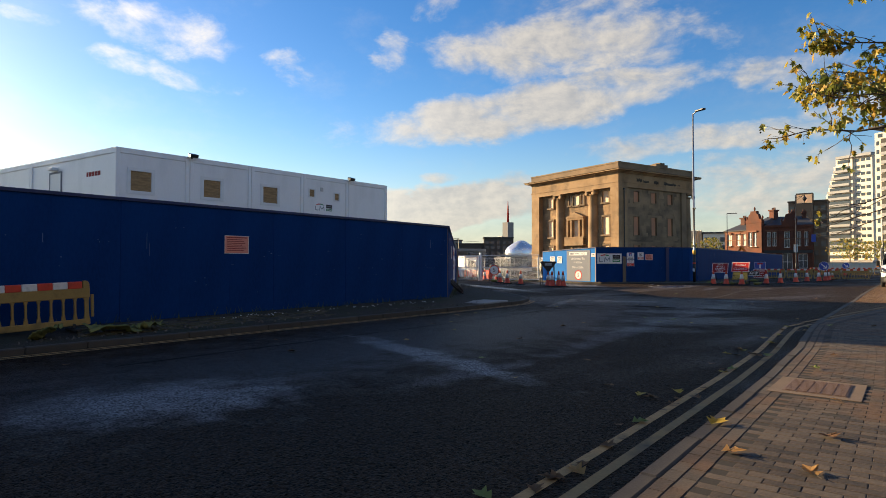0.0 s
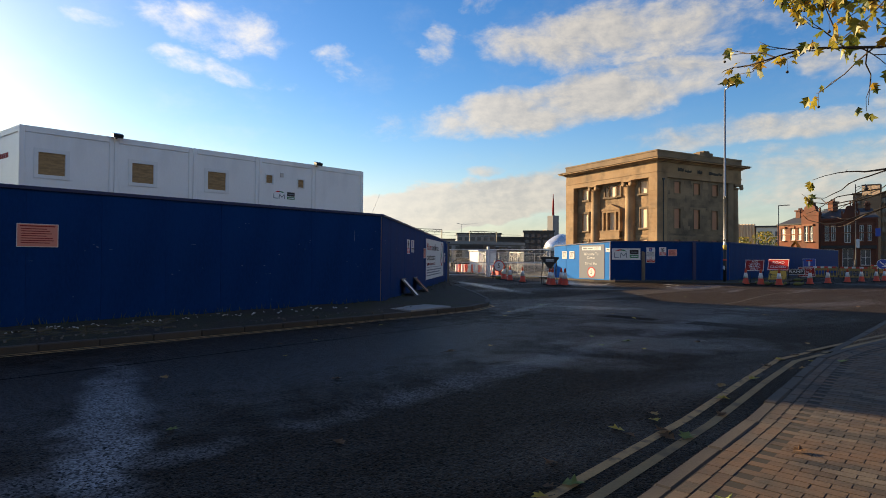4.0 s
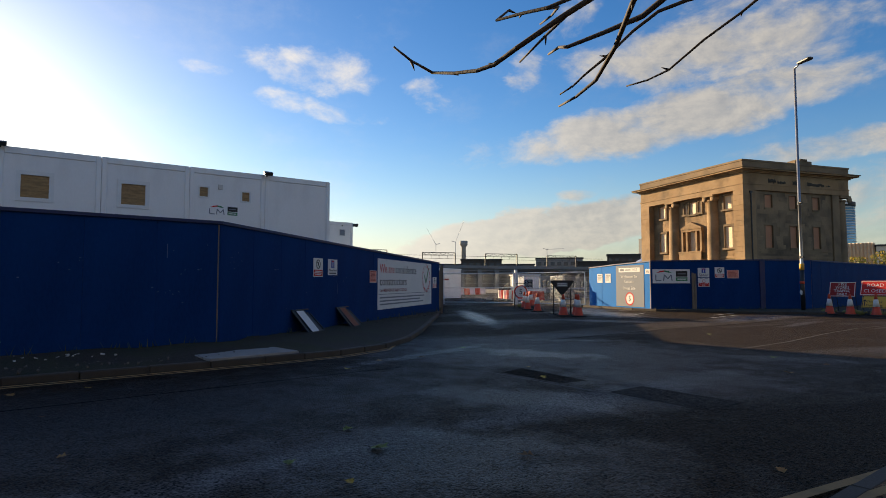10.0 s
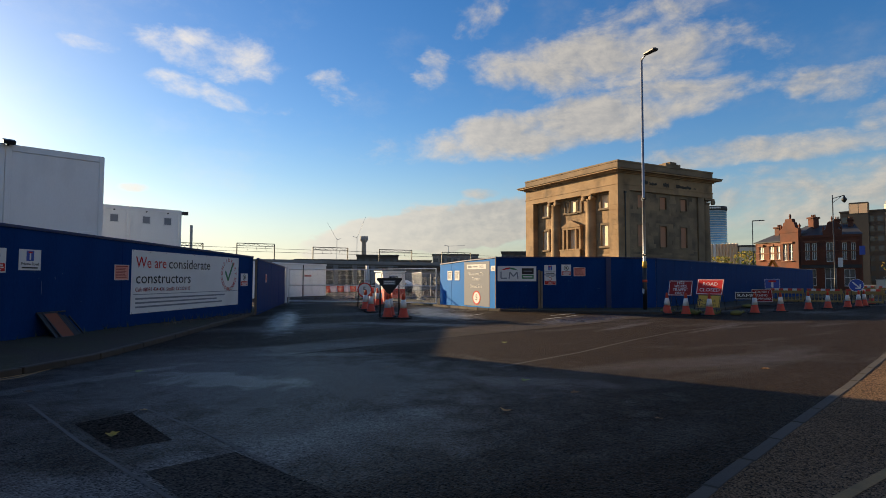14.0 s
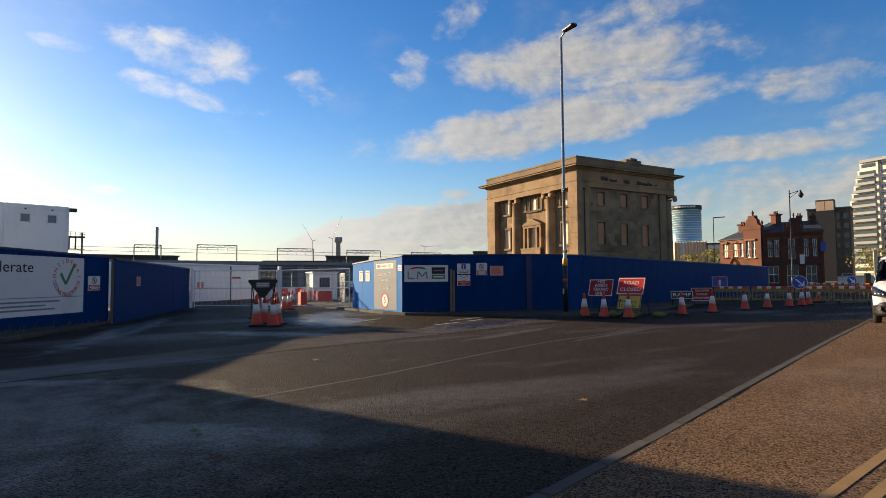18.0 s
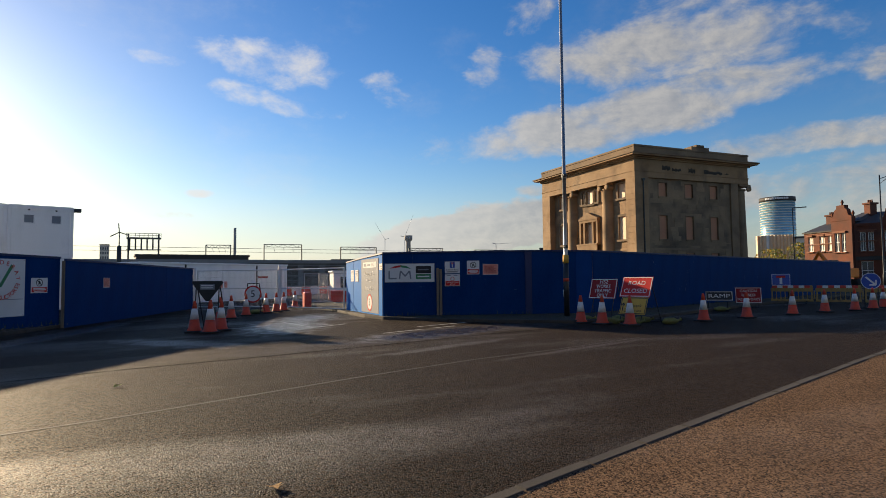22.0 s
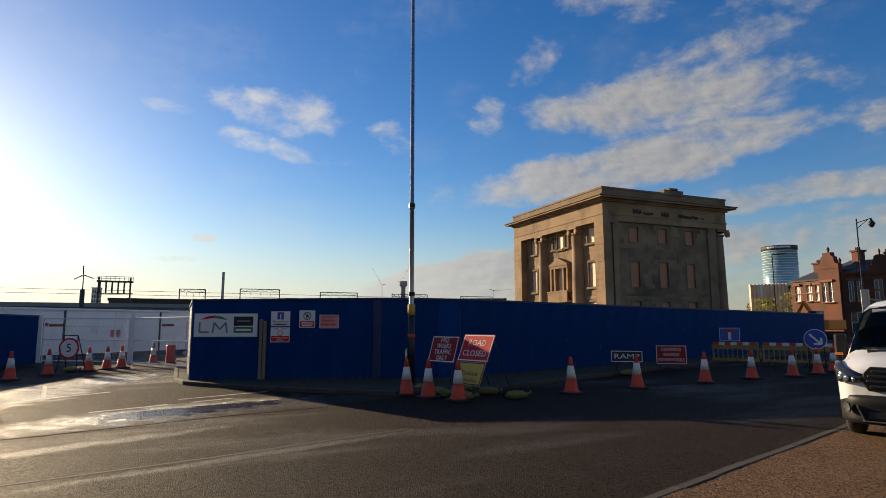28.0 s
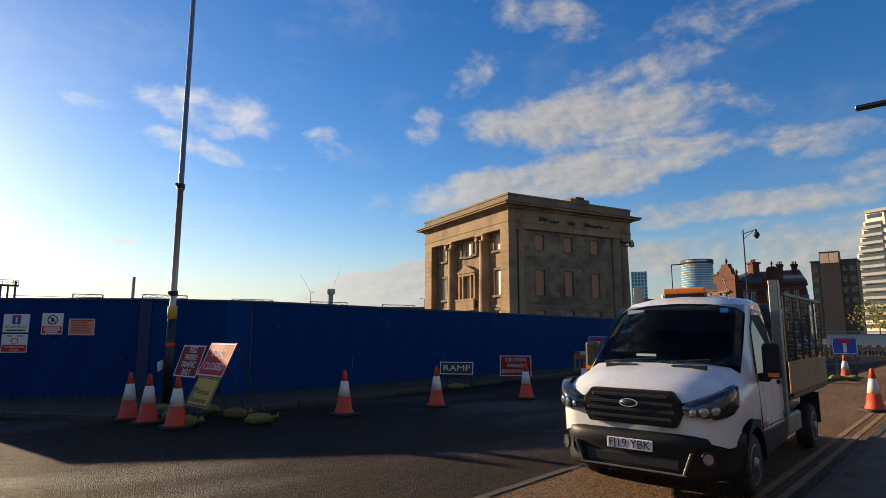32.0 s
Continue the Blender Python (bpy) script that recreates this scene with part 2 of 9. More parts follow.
def wet_asphalt(name, col, damp, dry, chips=55.0, wet_from=0.47, wet_to=0.60, wet=(), dusty=(), dust=(0.16, 0.157, 0.16), gloss=0.09, relief=0.018):
    """Coarse chipped asphalt; damp streaks and named patches (x, y, half length, half width, turn, power) shine."""
    m = mat(name, col, dry, var=0.3, scale=0.8, fine=90.0, bump=0.0, rough_var=0.0)
    nt = m.node_tree
    n, l = nt.nodes, nt.links
    b = n["Principled BSDF"]
    tc = n.new("ShaderNodeTexCoord")

    def noise_(scale, detail, rot=0.0):
        mp = n.new("ShaderNodeMapping")
        mp.inputs["Rotation"].default_value = (0, 0, radians(rot))
        mp.inputs["Scale"].default_value = scale
        l.new(tc.outputs["Object"], mp.inputs[0])
        t = n.new("ShaderNodeTexNoise")
        t.inputs["Scale"].default_value, t.inputs["Detail"].default_value = 1.0, detail
        l.new(mp.outputs[0], t.inputs[0])
        return t.outputs["Fac"]

    def math_(op, a, c):
        k = n.new("ShaderNodeMath")
        k.operation = op
        for i, v in ((0, a), (1, c)):
            if isinstance(v, (int, float)):
                k.inputs[i].default_value = v
            else:
                l.new(v, k.inputs[i])
        return k.outputs[0]

    def span_(v, a, z, lo_, hi_):
        mr = n.new("ShaderNodeMapRange")
        l.new(v, mr.inputs[0])
        mr.inputs[1].default_value, mr.inputs[2].default_value = a, z
        mr.inputs[3].default_value, mr.inputs[4].default_value = lo_, hi_
        return mr.outputs[0]

    ragged = noise_((2.2, 2.2, 1.0), 7)

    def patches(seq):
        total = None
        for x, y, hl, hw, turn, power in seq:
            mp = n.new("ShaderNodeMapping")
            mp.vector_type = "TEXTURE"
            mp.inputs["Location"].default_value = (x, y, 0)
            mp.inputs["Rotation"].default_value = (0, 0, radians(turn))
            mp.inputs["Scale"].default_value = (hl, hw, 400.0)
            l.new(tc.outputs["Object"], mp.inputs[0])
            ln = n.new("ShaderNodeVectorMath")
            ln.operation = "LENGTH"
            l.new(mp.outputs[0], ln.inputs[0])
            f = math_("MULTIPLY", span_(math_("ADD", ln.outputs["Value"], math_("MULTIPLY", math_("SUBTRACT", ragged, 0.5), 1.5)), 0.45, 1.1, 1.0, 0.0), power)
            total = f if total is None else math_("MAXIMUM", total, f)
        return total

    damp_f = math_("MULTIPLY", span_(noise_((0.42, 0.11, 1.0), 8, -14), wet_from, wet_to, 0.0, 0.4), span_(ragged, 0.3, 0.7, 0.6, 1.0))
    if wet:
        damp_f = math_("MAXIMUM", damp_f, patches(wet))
    l.new(span_(damp_f, 0.0, 1.0, dry, damp), b.inputs["Roughness"])
    # chips of mixed stone
    vo = n.new("ShaderNodeTexVoronoi")
    vo.inputs["Scale"].default_value = chips
    l.new(tc.outputs["Object"], vo.inputs[0])
    sp = n.new("ShaderNodeSeparateColor")
    l.new(vo.outputs["Color"], sp.inputs[0])
    l.new(math_("MULTIPLY", span_(damp_f, 0.0, 1.0, gloss, 0.62), span_(sp.outputs[1], 0.0, 1.0, 0.1, 1.9)), b.inputs["Specular IOR Level"])
    base = b.inputs["Base Color"].links[0].from_socket
    if dusty:
        mx = n.new("ShaderNodeMix")
        mx.data_type = "RGBA"
        l.new(patches(dusty), mx.inputs[0])
        l.new(base, mx.inputs[6])
        mx.inputs[7].default_value = (*dust, 1)
        base = mx.outputs[2]
    hs = n.new("ShaderNodeHueSaturation")
    l.new(base, hs.inputs["Color"])
    l.new(span_(sp.outputs[0], 0.0, 1.0, 0.0, 2.4), hs.inputs["Value"])
    l.new(hs.outputs[0], b.inputs["Base Color"])
    bp = n.new("ShaderNodeBump")
    bp.inputs["Strength"].default_value, bp.inputs["Distance"].default_value = 1.0, relief
    l.new(span_(vo.outputs["Distance"], 0.0, 0.7, 1.0, 0.0), bp.inputs["Height"])
    l.new(bp.outputs[0], b.inputs["Normal"])
    return m


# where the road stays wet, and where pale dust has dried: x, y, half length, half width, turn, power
# the first two are broad sheen added to brighten the shaded stretch of road
WET_SHEEN = ((-4.6, 9.0, 13.0, 2.8, 104, 0.36), (-8.5, 20.5, 5.5, 3.6, 40, 0.42), (-20.8, 25.0, 6.6, 0.65, 160, 1.0), (-8.6, 20.2, 2.0, 0.9, 35, 0.75), (-5.2, 20.3, 2.6, 1.6, 60, 0.45), (-20.2, 31.6, 3.2, 1.5, 160, 1.0),
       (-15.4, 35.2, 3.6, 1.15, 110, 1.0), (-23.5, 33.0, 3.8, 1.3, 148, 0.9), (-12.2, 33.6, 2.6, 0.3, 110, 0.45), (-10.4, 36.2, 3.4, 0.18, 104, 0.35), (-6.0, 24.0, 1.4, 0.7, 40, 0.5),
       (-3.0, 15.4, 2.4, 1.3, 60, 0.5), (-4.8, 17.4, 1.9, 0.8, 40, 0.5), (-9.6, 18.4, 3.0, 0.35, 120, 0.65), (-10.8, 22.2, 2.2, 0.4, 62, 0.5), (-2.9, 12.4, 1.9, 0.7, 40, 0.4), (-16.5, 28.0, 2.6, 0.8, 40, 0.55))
DUSTY = ((-1.7, 3.1, 1.35, 0.95, 75, 0.8), (-2.7, 7.0, 2.8, 0.36, 176, 0.85), (-1.2, 6.9, 1.0, 0.3, 170, 1.0), (-0.9, 6.6, 1.6, 0.28, 100, 0.4), (-2.4, 11.8, 4.2, 0.35, 108, 0.35), (-4.4, 18.6, 3.5, 0.5, 105, 0.3))


def glass(name, col=(0.02, 0.025, 0.03), rough=0.04):
    m = mat(name, col, rough, var=0.02, bump=0.0, rough_var=0.0, spec=0.9)
    return m


M = {}
M["asphalt"] = wet_asphalt("asphalt", (0.0205, 0.0132, 0.0080), 0.28, 0.70, 58.0, 0.51, 0.63, WET_SHEEN, DUSTY)
M["tan_asphalt"] = wet_asphalt("tan_asphalt", (0.132, 0.081, 0.046), 0.6, 0.85, 80.0, gloss=0.12)
M["apron"] = wet_asphalt("apron_concrete", (0.042, 0.033, 0.025), 0.22, 0.72, 150.0, 0.47, 0.64, WET_SHEEN, (), gloss=0.07, relief=0.004)
M["earth"] = mat("earth", (0.030, 0.025, 0.020), 0.95, var=0.4, scale=1.5, fine=25, bump=0.9, tint=(0.03, 0.035, 0.016), depth=0.03)
M["ground"] = mat("ground", (0.10, 0.09, 0.08), 0.9, var=0.25, scale=0.05, fine=2, bump=0.2)
M["kerb"] = mat("kerb", (0.056, 0.047, 0.037), 0.85, var=0.35, scale=2, fine=60, bump=0.3, stain=0.5, stain_scale=1.5, obj_var=0.14)
M["brick_grey"] = mat("brick_grey", (0.062, 0.048, 0.034), 0.82, var=0.55, scale=3, fine=50, bump=0.4, obj_var=0.6, tint=(0.105, 0.058, 0.029), stain=0.8, stain_scale=3.5)
M["brick_island"] = mat("brick_grey_laid", (0.062, 0.048, 0.034), 0.82, var=0.55, scale=3, fine=50, bump=0.4, island_var=0.6, tint=(0.105, 0.058, 0.029), stain=0.8, stain_scale=3.5)
M["joint_sand"] = mat("joint_sand", (0.014, 0.012, 0.010), 0.95, var=0.3, scale=9, fine=60)
M["yellow_line"] = mat("yellow_line", (0.40, 0.225, 0.085), 0.85, var=0.4, scale=4, fine=50, bump=0.4, stain=0.9, stain_scale=7)
M["yellow_worn"] = mat("yellow_worn", (0.27, 0.16, 0.06), 0.85, var=0.3, scale=3, fine=40, bump=0.3, stain=0.75, stain_scale=2.5)
M["white_line"] = mat("white_line", (0.42, 0.42, 0.40), 0.8, var=0.25, scale=3, fine=40, bump=0.3, stain=0.6, stain_scale=3)
M["hoarding"] = mat("hoarding_blue", (0.003, 0.034, 0.138), 0.6, var=0.34, scale=0.7, fine=25, bump=0.08, tint=(0.004, 0.047, 0.178), rough_var=0.12, spec=0.025, stain=0.35, stain_scale=0.5, stretch=(1, 1, 0.35))
M["hoarding_dark"] = mat("hoarding_blue_trim", (0.004, 0.02, 0.09), 0.55, var=0.15, scale=2, fine=25)
M["hoarding_fresh"] = mat("hoarding_fresh_blue", (0.006, 0.05, 0.20), 0.6, var=0.15, scale=1.5, fine=25, spec=0.03)
M["scuff"] = mat("paint_scuff", (0.10, 0.15, 0.26), 0.7, var=0.2)
M["light_blue"] = mat("light_blue", (0.018, 0.185, 0.55), 0.65, spec=0.05, var=0.12, scale=1.2, fine=25, bump=0.05)
M["white_panel"] = mat("white_cladding", (0.82, 0.82, 0.81), 0.42, var=0.05, scale=0.8, fine=20, bump=0.05, stain=0.10, stain_scale=1.2, stretch=(1, 1, 0.4))
M["white_paint"] = mat("white_paint", (0.72, 0.73, 0.72), 0.45, var=0.07, scale=3, fine=40, bump=0.05)
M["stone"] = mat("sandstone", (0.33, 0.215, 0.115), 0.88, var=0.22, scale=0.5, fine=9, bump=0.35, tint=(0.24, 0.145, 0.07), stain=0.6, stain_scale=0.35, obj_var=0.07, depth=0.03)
# darker twin of the sandstone: soot, plus the side wall's shade in its colour
M["stone_dark"] = mat("sooty_shaded_sandstone", (0.25, 0.170, 0.098), 0.9, var=0.3, scale=0.35, fine=7, bump=0.35, tint=(0.15, 0.105, 0.064), stain=0.7, stain_scale=0.25, obj_var=0.06, depth=0.03)
M["stone_broken"] = mat("dark_broken_stone", (0.045, 0.038, 0.03), 0.95, var=0.4, scale=1.5, fine=8, bump=0.8, depth=0.06)
M["board_tan"] = mat("window_board", (0.74, 0.52, 0.33), 0.6, var=0.12, scale=1, fine=15, bump=0.1)
M["board_brown"] = mat("window_board_brown", (0.42, 0.19, 0.10), 0.7, var=0.12, scale=1, fine=15, bump=0.1)
M["black"] = mat("black", (0.012, 0.012, 0.013), 0.5, var=0.1)
M["dark_metal"] = mat("dark_metal", (0.03, 0.032, 0.034), 0.42, metal=0.4, var=0.15, scale=4)
M["steel"] = mat("galvanised_steel", (0.42, 0.43, 0.44), 0.42, metal=0.8, var=0.15, scale=5, fine=60)
M["glass"] = glass("dark_glass")
# the brown reflection of the opposite street is painted into the base colour
M["cabin_glass"] = mat("cabin_glass_reflection", (0.26, 0.17, 0.09), 0.1, var=0.6, scale=3.0, fine=14.0, bump=0.0, rough_var=0.02, stretch=(1, 1, 6), spec=0.6)
M["red"] = mat("red_plastic", (0.62, 0.05, 0.025), 0.45, var=0.1, scale=8, fine=60, stain=0.25, stain_scale=6)
M["orange"] = mat("cone_orange", (0.58, 0.06, 0.02), 0.6, var=0.1, scale=8, fine=60, stain=0.3, stain_scale=7)
M["reflective"] = mat("reflective_white", (0.72, 0.70, 0.66), 0.35, var=0.12, scale=10, fine=60, stain=0.2, stain_scale=8)
M["rubber"] = mat("rubber", (0.02, 0.02, 0.02), 0.75, var=0.2)
M["sign_red"] = mat("sign_red", (0.28, 0.022, 0.022), 0.7, var=0.08, spec=0.2)
M["sign_red_bright"] = mat("sign_red_bright", (0.55, 0.03, 0.026), 0.7, var=0.08, spec=0.2)
M["sign_yellow"] = mat("sign_yellow", (0.62, 0.36, 0.05), 0.7, var=0.1)
M["sign_white"] = mat("sign_white", (0.72, 0.72, 0.70), 0.7, spec=0.15, var=0.05, stain=0.1)
M["sign_grey"] = mat("sign_grey", (0.21, 0.23, 0.26), 0.65, spec=0.15, var=0.06)
M["sign_blue"] = mat("sign_blue", (0.02, 0.07, 0.36), 0.4, var=0.06)
M["sign_pink"] = mat("sign_pink", (0.72, 0.28, 0.22), 0.5, var=0.08)
M["green"] = mat("sign_green", (0.03, 0.20, 0.08), 0.45, var=0.06)
M["brick"] = mat("red_brick", (0.14, 0.042, 0.020), 0.88, var=0.3, scale=0.6, fine=12, bump=0.3, tint=(0.085, 0.032, 0.02), stain=0.5, stain_scale=0.5)
M["slate"] = mat("slate", (0.045, 0.045, 0.048), 0.6, var=0.2, scale=0.6, fine=9)
M["concrete"] = mat("concrete", (0.30, 0.29, 0.27), 0.85, var=0.15, scale=0.4, fine=8, bump=0.2, stain=0.2, stain_scale=0.3)
M["pale_wall"] = mat("pale_render", (0.66, 0.60, 0.50), 0.7, var=0.06, scale=0.3, fine=5)
M["wood"] = mat("weathered_wood", (0.20, 0.155, 0.11), 0.85, var=0.25, scale=2, fine=30, bump=0.3, stretch=(8, 8, 1))


# ---- building helpers ----
def bm_new():
    return bmesh.new()


def box(bm, a, b, m=None):
    """An axis-aligned box from corner a to corner b, moved by m."""
    vs = []
    for z in (a[2], b[2]):
        for x, y in ((a[0], a[1]), (b[0], a[1]), (b[0], b[1]), (a[0], b[1])):
            v = Vector((x, y, z))
            vs.append(bm.verts.new(m @ v if m else v))
    for q in ((3, 2, 1, 0), (4, 5, 6, 7), (0, 1, 5, 4), (1, 2, 6, 5), (2, 3, 7, 6), (3, 0, 4, 7)):
        bm.faces.new([vs[i] for i in q])
    return bm


def prism(bm, pts, z0, z1, m=None):
    """A polygon in x, y (anticlockwise), drawn up from z0 to z1."""
    lo = [bm.verts.new(m @ Vector((x, y, z0)) if m else (x, y, z0)) for x, y in pts]
    hi = [bm.verts.new(m @ Vector((x, y, z1)) if m else (x, y, z1)) for x, y in pts]
    bm.faces.new(hi)
    bm.faces.new(lo[::-1])
    for i in range(len(pts)):
        j = (i + 1) % len(pts)
        bm.faces.new((lo[i], lo[j], hi[j], hi[i]))
    return bm


def tube(bm, p, q, r0, r1=None, n=10, caps=True):
    """A round bar from p to q."""
    p, q = Vector(p), Vector(q)
    r1 = r0 if r1 is None else r1
    w = (q - p).normalized()
    u = w.orthogonal().normalized()
    v = w.cross(u)
    rings = []
    for c, r in ((p, r0), (q, r1)):
        rings.append([bm.verts.new(c + r * (math.cos(2 * math.pi * i / n) * u + math.sin(2 * math.pi * i / n) * v)) for i in range(n)])
    for i in range(n):
        j = (i + 1) % n
        bm.faces.new((rings[0][i], rings[0][j], rings[1][j], rings[1][i]))
    if caps:
        bm.faces.new(rings[0][::-1])
        bm.faces.new(rings[1])
    return bm


def lathe(bm, prof, n=20, m=None):
    """A profile of (radius, height) turned about z."""
    rings = []
    for r, z in prof:
        ring = []
        for i in range(n):
            v = Vector((r * math.cos(2 * math.pi * i / n), r * math.sin(2 * math.pi * i / n), z))
            ring.append(bm.verts.new(m @ v if m else v))
        rings.append(ring)
    for a, b in zip(rings, rings[1:]):
        for i in range(n):
            j = (i + 1) % n
            bm.faces.new((a[i], a[j], b[j], b[i]))
    bm.faces.new(rings[0][::-1])
    bm.faces.new(rings[-1])
    return bm


def soften(bm, width=0.01, segments=1):
    bmesh.ops.bevel(bm, geom=list(bm.edges), offset=width, segments=segments, affect="EDGES", profile=0.5)
    return bm


def part(name, bm, material, parent=None, label="", smooth=False):
    """Links a bmesh as one mesh object under a thing or a part."""
    me = bpy.data.meshes.new(name)
    bmesh.ops.recalc_face_normals(bm, faces=bm.faces)
    bm.to_mesh(me)
    bm.free()
    me.materials.append(M[material] if isinstance(material, str) else material)
    if smooth:
        for p in me.polygons:
            p.use_smooth = True
    ob = new(name, me)
    if parent:
        ob.parent = parent
    if label:
        ob["label"] = label
    return ob


def share(name, mesh, parent, m):
    """One more piece on a mesh that others use too."""
    ob = new(name, mesh)
    ob.parent = parent
    ob.matrix_basis = m
    return ob


def thing(name, m, label, category="", group="", kind=""):
    ob = new(name)
    ob.empty_display_size = 0.2
    ob.matrix_basis = m
    return tagged(ob, label, category or name.replace("_", " "), group, kind)


def along(p, q, z=0.0):
    """A pose at p whose x axis runs to q; y is to its left."""
    return pose(p[0], p[1], z, 0, 0, math.degrees(math.atan2(q[1] - p[1], q[0] - p[0])))


def span(p, q):
    return math.hypot(q[0] - p[0], q[1] - p[1])


def letters(bm, text, size, m, thick=0.004, width=None, align="CENTER"):
    """Built-in type as mesh, standing in the x, z plane of m and facing -y."""
    cu = bpy.data.curves.new("type", "FONT")
    cu.body, cu.size, cu.align_x, cu.align_y = text, size, align, "CENTER"
    cu.extrude, cu.resolution_u = thick / 2, 2
    ob = bpy.data.objects.new("type", cu)
    scene.collection.objects.link(ob)
    me = bpy.data.meshes.new_from_object(ob.evaluated_get(bpy.context.evaluated_depsgraph_get()))
    bpy.data.objects.remove(ob)
    bpy.data.curves.remove(cu)
    k = 1.0
    if width and len(me.vertices):
        xs = [v.co.x for v in me.vertices]
        k = width / max(1e-6, max(xs) - min(xs))
    me.transform(m @ pose(0, 0, 0, 90) @ Matrix.Diagonal((k, 1, 1, 1)))
    bm.from_mesh(me)
    bpy.data.meshes.remove(me)
    return bm


def disc(bm, r, depth, m, n=32, inner=0.0):
    """A round plate or ring in the x, z plane, facing -y."""
    ring = lambda rad, y: [bm.verts.new(m @ Vector((rad * math.cos(2 * math.pi * i / n), y, rad * math.sin(2 * math.pi * i / n)))) for i in range(n)]
    a, b = ring(r, 0), ring(r, -depth)
    if inner:
        c, d = ring(inner, 0), ring(inner, -depth)
    for i in range(n):
        j = (i + 1) % n
        bm.faces.new((a[i], a[j], b[j], b[i]))
        if inner:
            bm.faces.new((c[j], c[i], d[i], d[j]))
            bm.faces.new((b[i], b[j], d[j], d[i]))
            bm.faces.new((a[j], a[i], c[i], c[j]))
    if not inner:
        bm.faces.new(a)
        bm.faces.new(b[::-1])
    return bm

# ---- ground, roads, pavements ----
ROAD = pose(3.5, 0, 0, 0, 0, 13.93)          # x across the road from the near kerb, y along it


def at_road(v, u, z=0.0, turn=0.0):
    return ROAD @ pose(v, u, z, 0, 0, turn)


def poly(bm, pts, z=0.0, m=None):
    bm.faces.new([bm.verts.new(m @ Vector((x, y, z)) if m else (x, y, z)) for x, y in pts])
    return bm


bm = bm_new()
box(bm, (-2600, -2600, -0.6), (2600, 2600, -0.03))
tagged(part("ground", bm, "ground"), "bare trodden ground reaching to the horizon", "ground", kind="structure")
bm = bm_new()
box(bm, (-75, -45, -0.3), (14, 150, 0.0))
road = tagged(part("road", bm, "asphalt"), "dark worn asphalt road with damp shiny streaks", "road", kind="structure")

# near pavement: block paving behind a kerb that swings away from the road, and a tan lay-by between them
NEAR_KERB = [(0.36, -45), (0.36, -12), (0.36, 5), (0.34, 9), (0.26, 12), (0.09, 14.5), (0.0, 16.3), (0.1, 17.4), (0.45, 19.5), (0.9, 22.0), (1.31, 24.2), (1.75, 26.6), (2.2, 29.5), (2.45, 32.5), (2.55, 36.0), (2.6, 62.0)]
FLUSH_KERB = [(-0.05, 17.6), (-0.03, 24.5), (-0.01, 28.0), (-0.05, 34.0), (-0.05, 40.0), (0.0, 46.0), (0.02, 62.0)]


def kerb_at(u):
    """How far the near kerb stands from the road edge, u metres along the road."""
    for (va, ua), (vb, ub) in zip(NEAR_KERB, NEAR_KERB[1:]):
        if ua <= u <= ub:
            return va + (vb - va) * (u - ua) / (ub - ua)
    return 2.6


bm = bm_new()
prism(bm, [(22, -45), (22, 62)] + [(v + 0.12, u) for v, u in NEAR_KERB[::-1]], -0.02, 0.0915, ROAD)
pave = tagged(part("pavement", bm, "brick_grey"), "block-paved pavement of worn brown and grey bricks", "pavement", kind="structure")
bm = bm_new()
prism(bm, [(v + 0.05, u) for v, u in FLUSH_KERB[::-1]] + [(v + 0.02, u) for v, u in NEAR_KERB[7:]], -0.02, 0.02, ROAD)
tagged(part("lay_by", bm, "tan_asphalt"), "tan sunlit asphalt lay-by level with the road", "pavement", kind="structure")
bm = bm_new()
prism(bm, [(0.05, 62.0), (22, 62.0), (22, 150), (0.05, 150)], -0.02, 0.02, ROAD)
tagged(part("pavement", bm, "tan_asphalt"), "tan asphalt pavement level with the road", "pavement", kind="structure")
curve_pts = [(-9.45, 14.9), (-9.95, 16.4), (-10.8, 17.6), (-12.2, 18.7), (-14.6, 20.0), (-17.4, 21.4), (-20.0, 22.7), (-22.6, 23.95), (-24.4, 24.75)]
left_kerb = [(0.35, -25.0), (-3.2, -10.0), (-5.62, -0.5), (-7.1, 5.4), (-8.5, 11.2)] + curve_pts
HA, HB, HG = (-11.3, 14.2), (-24.2, 24.7), (-35.85, 29.8)
HA0 = (-11.3 + 0.28 * 40, 14.2 - 40)
bm = bm_new()
lo = [bm.verts.new((x, y, 0.09)) for x, y in left_kerb]
hi = []
for i, (x, y) in enumerate(left_kerb):
    # the bed rises a little to the foot of the hoarding
    if y < 14.0:
        hx = HA[0] - 0.28 * (y + 0.8 - HA[1])
        hi.append((hx, y + 0.8, 0.24))
    else:
        k = min(1.0, max(0.0, (i - 5) / (len(left_kerb) - 6)))
        hi.append((HA[0] + (HB[0] - HA[0]) * k, HA[1] + (HB[1] - HA[1]) * k, 0.24 * (1 - k) + 0.1 * k))
hv = [bm.verts.new(p) for p in hi]
for i in range(len(lo) - 1):
    mid = [lo[i], lo[i + 1], hv[i + 1], hv[i]]
    bm.faces.new(mid)
bmesh.ops.subdivide_edges(bm, edges=list(bm.edges), cuts=5, use_grid_fill=True)
for v in bm.verts:
    v.co.z += 0.035 * noise.noise(v.co * 1.7) + 0.02 * noise.noise(v.co * 6.0)
verge = tagged(part("verge", bm, "earth", smooth=True), "dark bare verge of earth, gravel and old paving", "verge", kind="structure")

